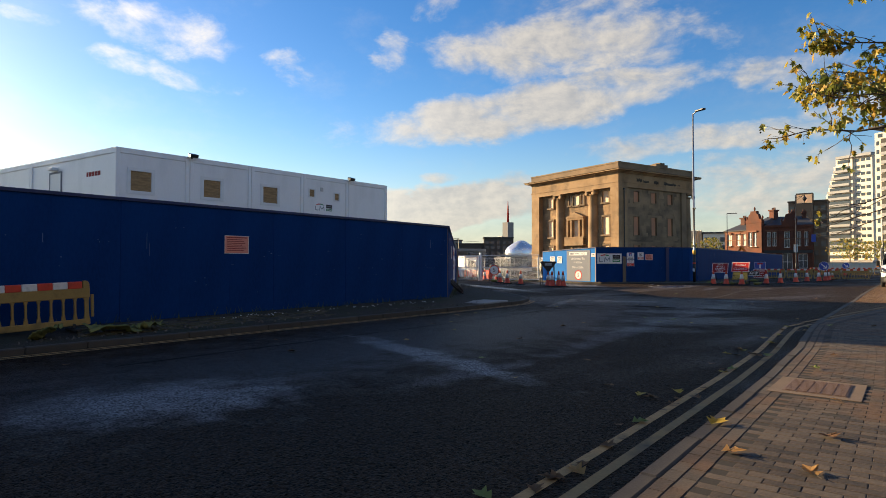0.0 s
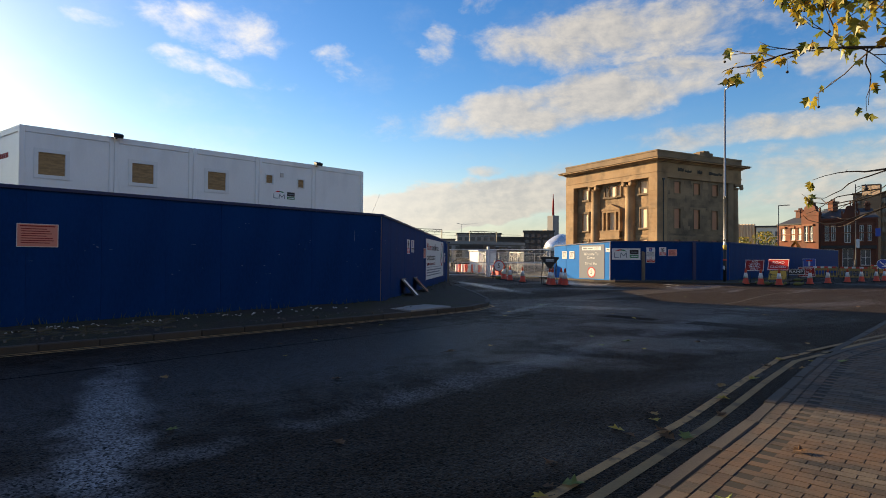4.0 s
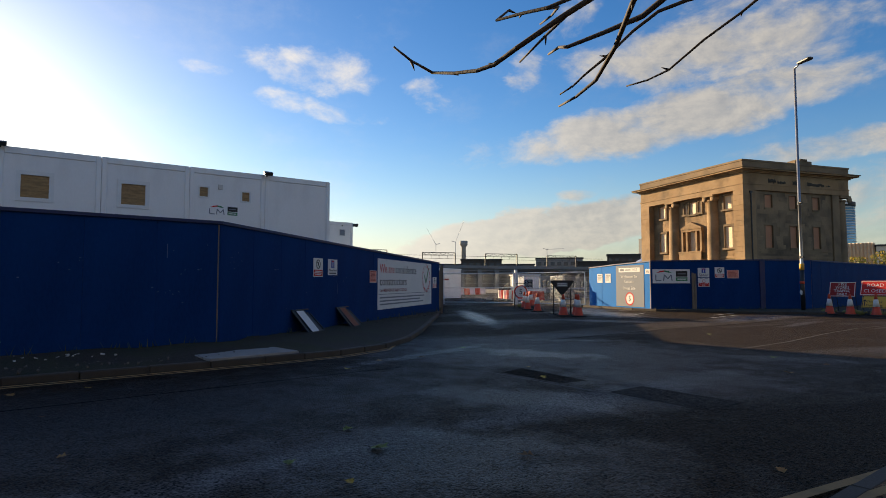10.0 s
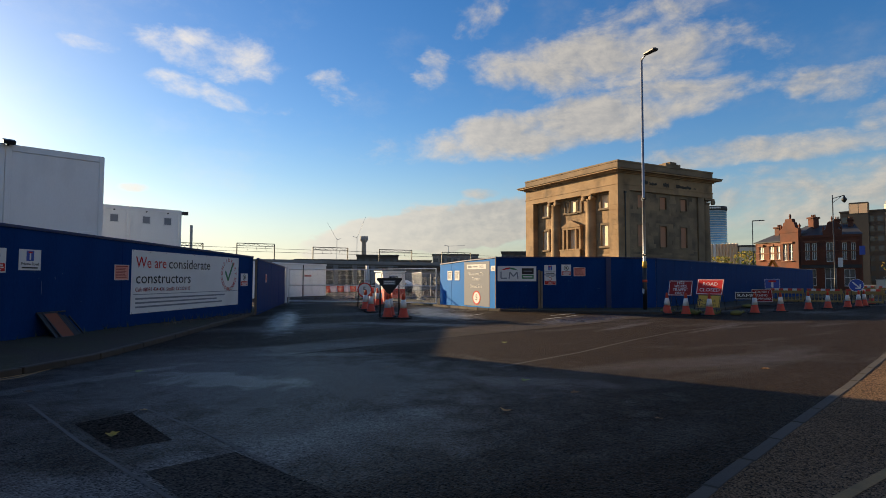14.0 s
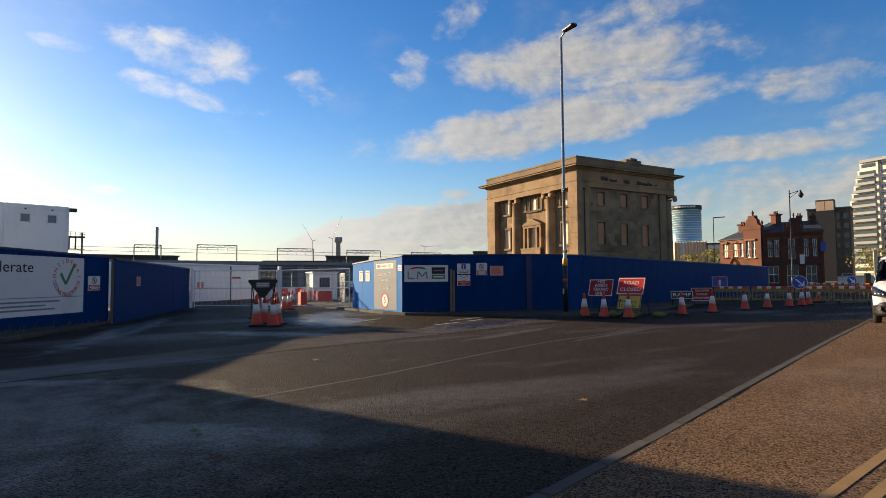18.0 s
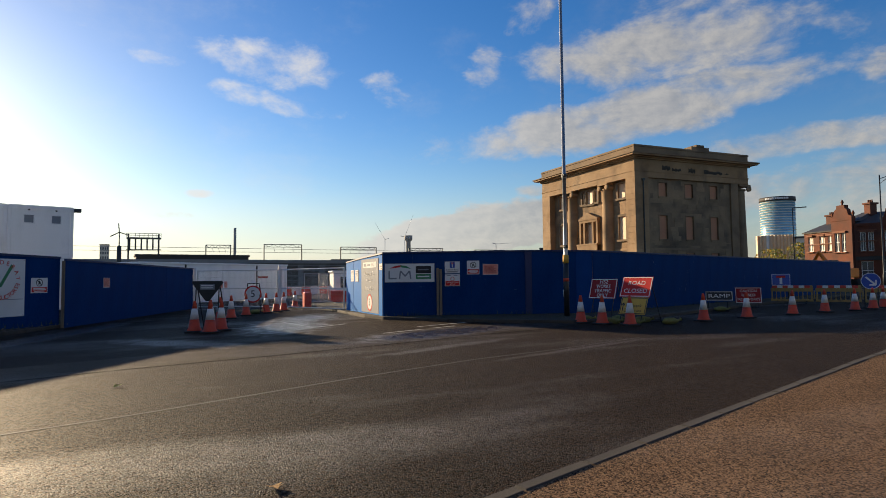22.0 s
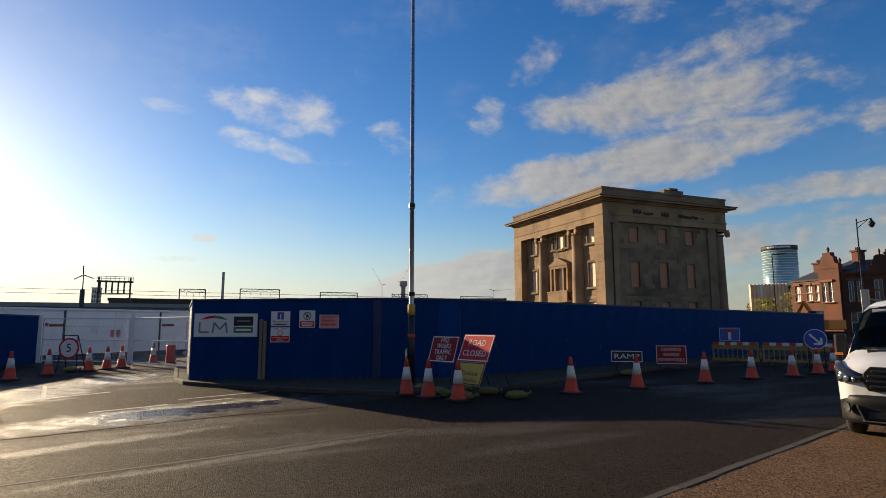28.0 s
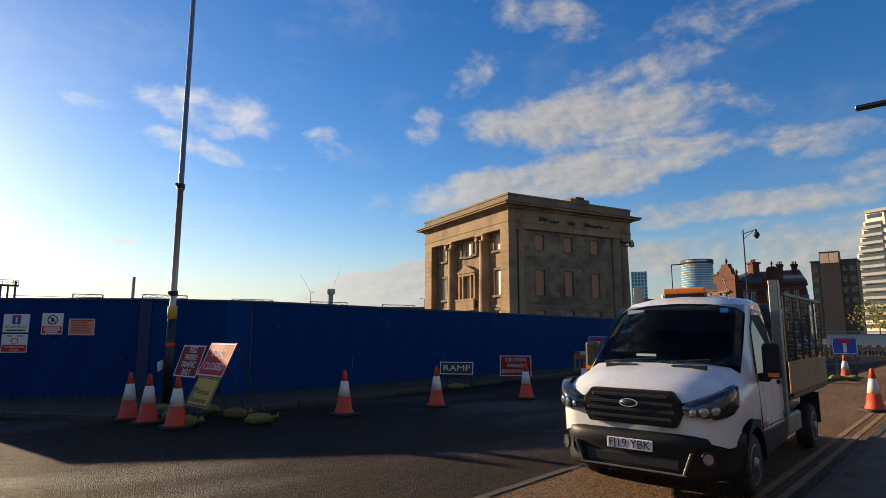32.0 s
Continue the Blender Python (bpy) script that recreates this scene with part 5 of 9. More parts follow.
part("arrow", stroke(stroke(bm_new(), [(-0.37, 0.08), (-0.37, 0.38)], 0.035, 0.012, 0.0145), [(-0.44, 0.3), (-0.37, 0.39), (-0.30, 0.3)], 0.035, 0.012, 0.0147), "black", pl)
easel(r, 1.0, 0.70, 24, 0.90, 0.7)
r = thing("ramp_sign", pose(-17.35, 49.75, 0.0, 0, 0, 44), "low dark ramp warning sign with white words", "road sign", "road works signs")
pl = plate_part(r, 1.10, 0.42, 0.45, 10, "black")
sign_words(pl, ["RAMP"], 0.25, 0.205, 0.2, width=[0.86])
easel(r, 1.05, 0.42, 10, 0.45, 0.4)
r = thing("ironworks_sign", pose(-18.1, 52.85, 0.0, 0, 0, 46), "dark red caution raised ironworks sign on a low frame", "road sign", "road works signs")
pl = plate_part(r, 1.14, 0.74, 0.24, 8, "sign_red")
sign_words(pl, ["CAUTION", "RAISED", "IRONWORKS"], 0.175, 0.57, 0.2, width=[0.72, 0.58, 0.95])
easel(r, 1.1, 0.74, 8, 0.24, 0.4)


def no_through(m, w=1.0, h=0.72, z=0.9):
    r = thing("no_through_road_sign", m, "blue no through road sign with a white and red T", "road sign", "road works signs")
    pl = plate_part(r, w, h, z, 5, "sign_blue")
    part("symbol", box(bm_new(), (-0.07 * w, -0.015, 0.12 * h), (0.07 * w, -0.012, 0.66 * h)), "sign_white", pl)
    part("symbol", box(bm_new(), (-0.24 * w, -0.0155, 0.66 * h), (0.24 * w, -0.012, 0.84 * h)), "sign_red_bright", pl)
    easel(r, w, h, 5, z, 0.6)
    return r


no_through(pose(-22.15, 61.8, 0.0, 0, 0, 33))
no_through(pose(-12.0, 63.8, 0.03, 0, 0, 22), 0.80, 0.64, 0.95)


def arrow_sign(m, r0=0.5):
    r = thing("keep_right_sign", m, "round blue sign with a white arrow pointing down", "road sign", "keep right signs")
    c = pose(0, -0.03, 1.24)
    part("plate", disc(bm_new(), r0, 0.012, c, 40), "sign_blue", r)
    part("ring", disc(bm_new(), r0, 0.016, c, 40, r0 * 0.93), "sign_white", r)
    bm = stroke(bm_new(), [(-0.5 * r0, 1.24 + 0.5 * r0), (0.38 * r0, 1.24 - 0.38 * r0)], 0.2 * r0, 0.042, 0.046)
    stroke(bm, [(-0.15 * r0, 1.24 - 0.46 * r0), (0.5 * r0, 1.24 - 0.48 * r0), (0.5 * r0, 1.24 + 0.15 * r0)], 0.19 * r0, 0.042, 0.0455)
    part("arrow", bm, "sign_white", r)
    for x in (-0.25, 0.25):
        part("leg", tube(bm_new(), (x, 0, 0), (x, -0.01, 1.4), 0.018, n=6), "dark_metal", r)
        part("leg", tube(bm_new(), (x, 0, 1.1), (x, 0.45, 0), 0.018, n=6), "dark_metal", r)
    part("foot_bar", tube(bm_new(), (-0.35, 0, 0.03), (0.35, 0, 0.03), 0.018, n=6), "dark_metal", r)
    return r


a1 = arrow_sign(pose(-14.63, 56.47, 0.0, 0, 0, 26), 0.37)
copy_thing(a1, pose(-21.08, 81.1, 0.0, 0, 0, 18))

# the speed roundel by the gate, and the dark folded triangle stand
r = thing("speed_sign", pose(-28.4, 31.85, 0.0, 0, 0, 62), "round white five mile speed sign on a black stand", "road sign")
c = pose(0, -0.03, 0.92)
part("plate", disc(bm_new(), 0.4, 0.012, c, 40), "sign_white", r)
part("ring", disc(bm_new(), 0.4, 0.016, c, 40, 0.335), "sign_red_bright", r)
part("lettering", letters(bm_new(), "5", 0.46, pose(0, -0.045, 0.92), 0.004), "black", r)
for x in (-0.34, 0.34):
    part("leg", tube(bm_new(), (x * 1.15, -0.12, 0), (x * 0.8, 0.03, 1.42), 0.02, n=6), "black", r)
    part("leg", tube(bm_new(), (x * 1.15, 0.5, 0), (x * 0.8, 0.04, 1.40), 0.02, n=6), "black", r)
part("bar", tube(bm_new(), (-0.28, 0.03, 1.41), (0.28, 0.03, 1.41), 0.02, n=6), "black", r)
sandbag(pose(-28.45, 31.95, 0.0, 0, 0, 60))
r = thing("triangle_stand", pose(-20.3, 29.1, 0.0, 0, 0, 58), "black folding stand holding a dark triangular sign point down", "road sign")
bm = bm_new()
prism(bm, [(-0.52, 1.5), (-0.48, 1.56), (0.48, 1.56), (0.52, 1.5), (0.06, 0.92), (-0.06, 0.92)], 0.0, 0.03, pose(0, 0, 0, 90))
part("plate", bm, "black", r, "black triangular plate")
bm = bm_new()
box(bm, (-0.24, -0.04, 1.28), (0.24, -0.03, 1.46))
pl = part("panel", bm, "sign_grey", r, "small grey panel of unreadable print")
bars(r, [(-0.2, 0.2, 1.41, 0.035), (-0.2, 0.2, 1.34, 0.03)], "sign_white", -0.041)
for x in (-0.38, 0.38):
    part("leg", tube(bm_new(), (x, -0.1, 0), (x, 0.0, 1.5), 0.02, n=6), "black", r)
    part("leg", tube(bm_new(), (x, 0.55, 0), (x, 0.02, 1.5), 0.02, n=6), "black", r)
part("foot_bar", tube(bm_new(), (-0.4, -0.1, 0.03), (0.4, -0.1, 0.03), 0.02, n=6), "black", r)
for x, y, a in ((-16.2, 41.15, 20), (-15.3, 41.2, -15), (-14.85, 41.1, 10), (-14.1, 41.25, 35), (-13.7, 42.5, 70), (-15.5, 42.0, 0), (-14.7, 42.3, 40), (-17.2, 49.65, 40)):
    sandbag(pose(x, y, 0.0, 0, 0, a))
for x, y, a in ((-11.9, 63.9, 10), (-12.3, 63.6, 60)):
    sandbag(pose(x, y, 0.02, 0, 0, a))

# ---- traffic cones ----
def traffic_cone(m, k=1.0):
    root = thing("traffic_cone", m, "orange traffic cone with a white reflective sleeve and black foot", "traffic cone", "traffic cones")
    bm = bm_new()
    prism(bm, [(-0.26, -0.2), (-0.2, -0.26), (0.2, -0.26), (0.26, -0.2), (0.26, 0.2), (0.2, 0.26), (-0.2, 0.26), (-0.26, 0.2)], 0.0, 0.055)
    part("foot", soften(bm, 0.012), "rubber", root, "black rubber foot")
    prof = lambda z: 0.19 - 0.155 * (z - 0.05) / 0.9
    part("body", lathe(bm_new(), [(0.215, 0.055), (0.205, 0.075), (prof(0.12), 0.12), (prof(0.40), 0.40)], 20), "orange", root, "orange lower body", True)
    part("sleeve", lathe(bm_new(), [(prof(0.4) + 0.004, 0.395), (prof(0.72) + 0.004, 0.72), (prof(0.72) - 0.01, 0.722)], 20), "reflective", root, "scuffed white reflective sleeve", True)
    part("tip", lathe(bm_new(), [(prof(0.72), 0.71), (prof(0.93), 0.93), (0.028, 0.95), (0.024, 0.93)], 20), "orange", root, "orange tip", True)
    return root


CONES = [(-15.63, 40.42), (-14.88, 40.68), (-14.02, 41.05), (-13.92, 44.38), (-14.02, 46.83), (-14.17, 49.83), (-14.34, 52.3), (-14.22, 54.3), (-14.35, 56.0), (-14.7, 57.6), (-15.6, 61.0),
         (-19.6, 28.66), (-19.05, 29.05), (-19.75, 29.45), (-20.4, 29.2), (-23.5, 29.85), (-25.5, 30.5), (-27.2, 31.35), (-28.75, 32.5), (-29.35, 33.1), (-30.0, 33.6), (-32.9, 34.85),
         (-7.77, 54.53), (-12.3, 64.4), (-25.2, 85.2), (-21.6, 82.4), (-22.9, 86.0), (-24.2, 90.0)]
first = traffic_cone(pose(*CONES[0], 0.002))
for i, (x, y) in enumerate(CONES[1:]):
    copy_thing(first, pose(x, y, 0.002 if x < -8 else 0.022, 0, 0, random.uniform(0, 90)))


# ---- plastic pedestrian barriers ----
M["barrier"] = mat("barrier_yellow", (0.33, 0.21, 0.06), 0.6, var=0.25, scale=3, fine=40, stain=0.5, stain_scale=3)


def street_barrier(m, w=2.0):
    root = thing("street_barrier", m, "dirty yellow plastic street barrier with a red and white top rail", "barrier", "street barriers")
    bm = bm_new()
    box(bm, (0.0, -0.03, 0.10), (w, 0.03, 0.22))
    box(bm, (0.0, -0.03, 0.64), (w, 0.03, 0.84))
    part("frame", soften(bm, 0.012), M["barrier"], root)
    n = 10
    for i in range(n):
        x = 0.06 + i * (w - 0.12) / (n - 1)
        e, g = (0.017, 0.05) if 0 < i < n - 1 else (0.035, 0.055)
        bm = prism(bm_new(), [(x - g, 0.2), (x + g, 0.2), (x + e + 0.008, 0.26), (x + e, 0.34), (x + e, 0.58), (x + e + 0.006, 0.62), (x + g, 0.66), (x - g, 0.66), (x - e - 0.006, 0.62), (x - e, 0.58), (x - e, 0.34), (x - e - 0.008, 0.26)], -0.022, 0.022, pose(0, 0, 0, 90))
        part("slat", soften(bm, 0.006), M["barrier"], root)
    for i in range(7):
        x, seg = 0.06 + i * (w - 0.2) / 7, (w - 0.2) / 7
        bm = box(bm_new(), (x + 0.002, -0.036, 0.83), (x + seg - 0.002, 0.036, 0.97))
        part("rail_segment", soften(bm, 0.012), "reflective" if i % 2 else "red", root, "white segment" if i % 2 else "red segment")
    part("end_post", soften(prism(bm_new(), [(w - 0.13, 0.82), (w, 0.82), (w - 0.01, 0.94), (w - 0.05, 0.985), (w - 0.13, 0.985)], -0.034, 0.034, pose(0, 0, 0, 90)), 0.012), M["barrier"], root, "rounded yellow end of the top rail")
    for x in (0.25, w - 0.35):
        bm = bm_new()
        prism(bm, [(x, -0.28), (x + 0.1, -0.28), (x + 0.1, 0.28), (x, 0.28)], 0.0, 0.05)
        prism(bm, [(x + 0.02, -0.05), (x + 0.08, -0.05), (x + 0.08, 0.05), (x + 0.02, 0.05)], 0.05, 0.14)
        part("foot", soften(bm, 0.01), "rubber", root, "black rubber foot")
    part("hinge", tube(bm_new(), (w + 0.05, 0, 0.25), (w + 0.05, 0, 0.7), 0.03, n=8), M["barrier"], root)
    return root


sb = street_barrier(pose(-20.6, 58.4, 0.0, 0, 0, 24))
for i in range(1, 4):
    copy_thing(sb, pose(-20.6 + 1.93 * i, 58.4 + 0.86 * i, 0.0, 0, 0, 24 + (-3, 2, 0, 4)[i]))
for i in range(5):
    copy_thing(sb, pose(-26.0 + 2.0 * i, 84.0 + 1.0 * i, 0.0, 0, 0, 26))
copy_thing(sb, pose(-7.0, 1.3, 0.15, 0, -2, 106) @ Matrix.Scale(0.9, 4))
copy_thing(sb, pose(-6.4, -0.65, 0.15, 0, 2, 100) @ Matrix.Scale(0.9, 4))

# ---- the white tipper van parked on the pavement ----
M["van_white"] = mat("van_white", (0.70, 0.71, 0.72), 0.28, var=0.05, scale=1.5, fine=30, bump=0.02, stain=0.22, stain_scale=1.6, coat=0.4, rough_var=0.05)
M["van_black"] = mat("van_black_plastic", (0.013, 0.013, 0.014), 0.5, var=0.2, scale=4, fine=60, bump=0.1, spec=0.25)
M["van_interior"] = mat("van_interior", (0.018, 0.018, 0.02), 0.8, var=0.2, scale=6, fine=60, bump=0.1, spec=0.1)
M["lens"] = mat("lamp_lens", (0.42, 0.44, 0.47), 0.12, metal=0.8, var=0.2, scale=14, fine=40, bump=0.3, spec=0.9)
M["dark_lens"] = mat("dark_lamp_glass", (0.03, 0.03, 0.035), 0.07, var=0.1, spec=0.9)
M["amber"] = mat("amber_plastic", (0.85, 0.22, 0.02), 0.3, var=0.1, scale=8)
M["bed_board"] = mat("worn_plywood", (0.34, 0.23, 0.12), 0.75, var=0.25, scale=2, fine=30, bump=0.3, stain=0.35, stain_scale=2)
M["alloy"] = mat("grimy_alloy", (0.22, 0.22, 0.22), 0.4, metal=0.7, var=0.2, scale=6, stain=0.4, stain_scale=6)
M["windscreen"] = glass("windscreen", (0.012, 0.016, 0.018), 0.03)


def clear_glass(name, tint):
    """A thin tinted pane: clear, with a real mirror sheen."""
    m = bpy.data.materials.new(name)
    m.use_nodes = True
    n, l = m.node_tree.nodes, m.node_tree.links
    n.clear()
    out, mx = n.new("ShaderNodeOutputMaterial"), n.new("ShaderNodeMixShader")
    tr, gl, fr = n.new("ShaderNodeBsdfTransparent"), n.new("ShaderNodeBsdfGlossy"), n.new("ShaderNodeFresnel")
    tr.inputs[0].default_value = (*tint, 1)
    gl.inputs["Roughness"].default_value = 0.02
    fr.inputs[0].default_value = 1.22
    l.new(fr.outputs[0], mx.inputs[0])
    l.new(tr.outputs[0], mx.inputs[1])
    l.new(gl.outputs[0], mx.inputs[2])
    l.new(mx.outputs[0], out.inputs[0])
    return m


M["screen_glass"] = clear_glass("screen_glass", (0.5, 0.56, 0.54))


def loft(bm, rings, cap0=True, cap1=True):
    vs = [[bm.verts.new(p) for p in r] for r in rings]
    for a, b in zip(vs, vs[1:]):
        for i in range(len(a) - 1):
            bm.faces.new((a[i], a[i + 1], b[i + 1], b[i]))
    if cap0:
        bm.faces.new(vs[0])
    if cap1:
        bm.faces.new(vs[-1][::-1])
    return bm


def van_wheel(root, x, y, side, r=0.345, w=0.22, rear=False):
    m = pose(x, y, r, 0, 90 * side, 0)
    tyre = part("wheel", lathe(bm_new(), [(r * 0.62, -w / 2), (r * 0.9, -w / 2), (r, -w * 0.3), (r, w * 0.3), (r * 0.9, w / 2), (r * 0.62, w / 2)], 28), "rubber", root, "black tyre", True)
    tyre.matrix_basis = m
    part("rim", lathe(bm_new(), [(r * 0.66, 0.02), (r * 0.66, w * 0.5), (r * 0.6, w * 0.52), (r * 0.55, w * (0.2 if rear else 0.42)), (r * 0.25, w * (0.1 if rear else 0.5)), (r * 0.22, w * 0.62), (0.02, w * 0.64)], 24), "alloy", tyre, "grimy silver wheel rim", True)
    bm = bm_new()
    for i in range(10):
        a = 2 * math.pi * i / 10
        tube(bm, (r * 0.44 * math.cos(a), r * 0.44 * math.sin(a), w * 0.40), (r * 0.44 * math.cos(a), r * 0.44 * math.sin(a), w * 0.47), r * 0.07, n=8)
    part("vent_hole", bm, "black", tyre)


def tipper_van(m):
    root = thing("tipper_van", m @ Matrix.Scale(0.95, 4), "white single-cab tipper van with a caged plywood bed, parked", "van")
    # cab shell: back distance, sill height, half width, shoulder height, top height, half width of the top, rise of the middle
    st = [(0.03, 0.70, 0.70, 0.98, 1.14, 0.62, 0.03), (0.09, 0.66, 0.86, 1.02, 1.19, 0.72, 0.04), (0.22, 0.62, 0.96, 1.08, 1.25, 0.80, 0.05), (0.44, 0.62, 1.0, 1.14, 1.31, 0.86, 0.06), (0.58, 0.80, 1.01, 1.16, 1.34, 0.88, 0.06),
          (0.80, 0.86, 1.02, 1.18, 1.38, 0.90, 0.06), (0.92, 0.86, 1.02, 1.19, 1.42, 0.91, 0.06), (1.34, 0.80, 1.02, 1.22, 1.82, 0.87, 0.06), (1.40, 0.48, 1.02, 1.23, 1.88, 0.86, 0.06), (1.70, 0.48, 1.02, 1.26, 2.15, 0.82, 0.07),
          (1.90, 0.48, 1.02, 1.27, 2.24, 0.80, 0.08), (2.25, 0.48, 1.02, 1.28, 2.29, 0.79, 0.07), (2.62, 0.48, 1.02, 1.28, 2.29, 0.78, 0.06)]
    rings = []
    for d, zs, w, zb, zt, wt, cr in st:
        half = [(w * 0.99, zs), (w, zs + (zb - zs) * 0.5), (w * 0.995, zb), (wt + (w - wt) * 0.45, zb + (zt - zb) * 0.55), (wt + 0.02, zt - 0.07), (wt - 0.08, zt - 0.005), (wt * 0.5, zt + cr * 0.75), (0, zt + cr)]
        ring = [(-y, z) for y, z in half] + [(y, z) for y, z in half[-2::-1]]
        rings.append([(y, d, z) for y, z in ring])
    bm = loft(bm_new(), rings)
    bm.faces.ensure_lookup_table()
    # the opening of the windscreen
    bmesh.ops.delete(bm, geom=[bm.faces[band * 14 + i] for band in (6, 7, 8) for i in range(4, 10)], context="FACES_ONLY")
    bmesh.ops.recalc_face_normals(bm, faces=bm.faces)
    body = part("cab", bm, "van_white", root, "white painted cab, scuffed on the door", True)
    md = body.modifiers.new("bevel", "BEVEL")
    md.width, md.segments, md.limit_method, md.angle_limit = 0.03, 2, "ANGLE", radians(35)
    # front bumper and lower cladding
    cut = ((0.26, 0.30), (0.08, 0.285), (0.015, 0.30), (0.0, 0.37), (0.012, 0.50), (0.012, 0.56), (-0.008, 0.60), (-0.004, 0.675), (0.012, 0.715), (0.05, 0.738), (0.16, 0.745))
    rows = []
    for i in range(25):
        u = -1 + i / 12
        front = -0.085 + 0.085 * u * u + 0.56 * abs(u) ** 7
        rows.append([(1.035 * u, front + d, z) for d, z in cut])
    bp = part("bumper", loft(bm_new(), rows, False, False), "van_black", root, "black plastic front bumper", True)
    # what the windscreen lets one see of the cab
    lining = [[(x * 0.965, d, 1.3 + (z - 1.3) * 0.965) for x, d, z in ring[:5]] for ring in rings[6:8]]
    for side in (1, -1):
        part("pillar_lining", loft(bm_new(), [[(x * side, d, z) for x, d, z in r_] for r_ in lining], False, False), "van_interior", root)
    lining = [[(x * 0.965, d, 1.3 + (z - 1.3) * 0.965) for x, d, z in ring] for ring in rings[7:12]]
    inner = part("interior", loft(bm_new(), lining, False, True), "van_interior", root, "dark cab interior")
    part("dashboard", soften(box(bm_new(), (-0.93, 0.98, 0.95), (0.93, 1.42, 1.37)), 0.05, 2), "van_interior", inner, "dark dashboard")
    part("cab_floor", box(bm_new(), (-0.9, 1.0, 0.6), (0.9, 2.3, 0.9)), "van_interior", inner)
    part("rear_window", soften(box(bm_new(), (-0.45, 2.22, 1.62), (0.45, 2.235, 1.98)), 0.01), "glass", inner, "small window at the back of the cab")
    for x in (-0.45, 0.32):
        part("seat", soften(box(bm_new(), (x - 0.26, 1.86, 0.9), (x + 0.26, 2.08, 1.70)), 0.07, 2), "van_interior", inner, "dark cloth seat")
        part("headrest", soften(box(bm_new(), (x - 0.14, 1.88, 1.74), (x + 0.14, 2.0, 1.95)), 0.05, 2), "van_interior", inner)
    wheel = bm_new()
    for i in range(20):
        a, b = 2 * math.pi * i / 20, 2 * math.pi * (i + 1) / 20
        tilt = pose(-0.42, 1.50, 1.42, 62)
        tube(wheel, tilt @ Vector((0.19 * math.cos(a), 0.19 * math.sin(a), 0)), tilt @ Vector((0.19 * math.cos(b), 0.19 * math.sin(b), 0)), 0.016, n=6, caps=False)
    part("steering_wheel", wheel, "van_interior", inner, "black steering wheel", True)
    part("paper", box(bm_new(), (-0.32, 1.04, 1.372), (-0.02, 1.2, 1.376)), "sign_white", inner, "paper lying on the dashboard")
    part("mirror", soften(box(bm_new(), (-0.13, 1.56, 2.0), (0.13, 1.6, 2.07)), 0.02), "van_interior", inner)
    part("air_intake", soften(box(bm_new(), (-0.52, -0.084, 0.38), (0.52, -0.05, 0.50)), 0.015), "black", bp, "dark lower air intake")
    part("trim", soften(box(bm_new(), (-0.6, -0.10, 0.335), (0.6, -0.07, 0.355)), 0.006), "alloy", bp)
    for sx in (-1, 1):
        part("trim", soften(prism(bm_new(), [(0.56 * sx, 0.345), (0.58 * sx, 0.345), (0.67 * sx, 0.58), (0.65 * sx, 0.58)][::sx], 0.03, 0.10, pose(0, 0, 0, 90)), 0.003), "alloy", bp)
        fog = part("fog_lamp", disc(bm_new(), 0.075, 0.03, pose(sx * 0.80, -0.01, 0.53, 0, 0, sx * 38), 20, 0.06), "dark_metal", bp, "round fog lamp in a dark ring")
        part("glass", disc(bm_new(), 0.055, 0.02, pose(sx * 0.80, -0.018, 0.53, 0, 0, sx * 38), 16), "lens", fog)
        for d0, d1, z0, z1 in ((1.36, 2.60, 0.40, 0.66),):
            part("sill", soften(box(bm_new(), (sx * 1.0 - 0.03, d0, z0), (sx * 1.0 + 0.03, d1, z1)), 0.015), "van_black", root, "black sill cladding")
        bm = bm_new()
        seg = 12
        outer, inner = [], []
        for i in range(seg + 1):
            a = math.pi * i / seg
            outer.append((0.97 + 0.47 * math.cos(a), 0.345 + 0.50 * math.sin(a)))
            inner.append((0.97 + 0.40 * math.cos(a), 0.345 + 0.42 * math.sin(a)))
        for i in range(seg):
            vs = [outer[i], outer[i + 1], inner[i + 1], inner[i]]
            lo_ = [bm.verts.new((sx * 0.96, y, z)) for y, z in vs]
            hi_ = [bm.verts.new((sx * 1.045, y, z)) for y, z in vs]
            bm.faces.new(lo_)
            bm.faces.new(hi_[::-1])
            for j in range(4):
                bm.faces.new((lo_[j], lo_[(j + 1) % 4], hi_[(j + 1) % 4], hi_[j]))
        bmesh.ops.remove_doubles(bm, verts=bm.verts, dist=0.001)
        part("wheel_arch", bm, "van_black", root, "black wheel arch trim")
        # side window, door line, handle, mirror
        y_at = lambda d, z: 1.022 - max(0, z - 1.24) * 0.205
        pts = [(1.36, 1.34), (1.40, 1.34), (2.46, 1.34), (2.46, 1.95), (2.34, 2.06), (1.96, 2.06), (1.66, 1.84)]
        bm = bm_new()
        f0 = [bm.verts.new((sx * (y_at(d, z) + 0.004), d, z)) for d, z in pts]
        f1 = [bm.verts.new((sx * (y_at(d, z) - 0.02), d, z)) for d, z in pts]
        bm.faces.new(f0)
        bm.faces.new(f1[::-1])
        for i in range(len(pts)):
            j = (i + 1) % len(pts)
            bm.faces.new((f0[i], f0[j], f1[j], f1[i]))
        part("side_window", bm, "windscreen", root, "dark side window")
        bm = bm_new()
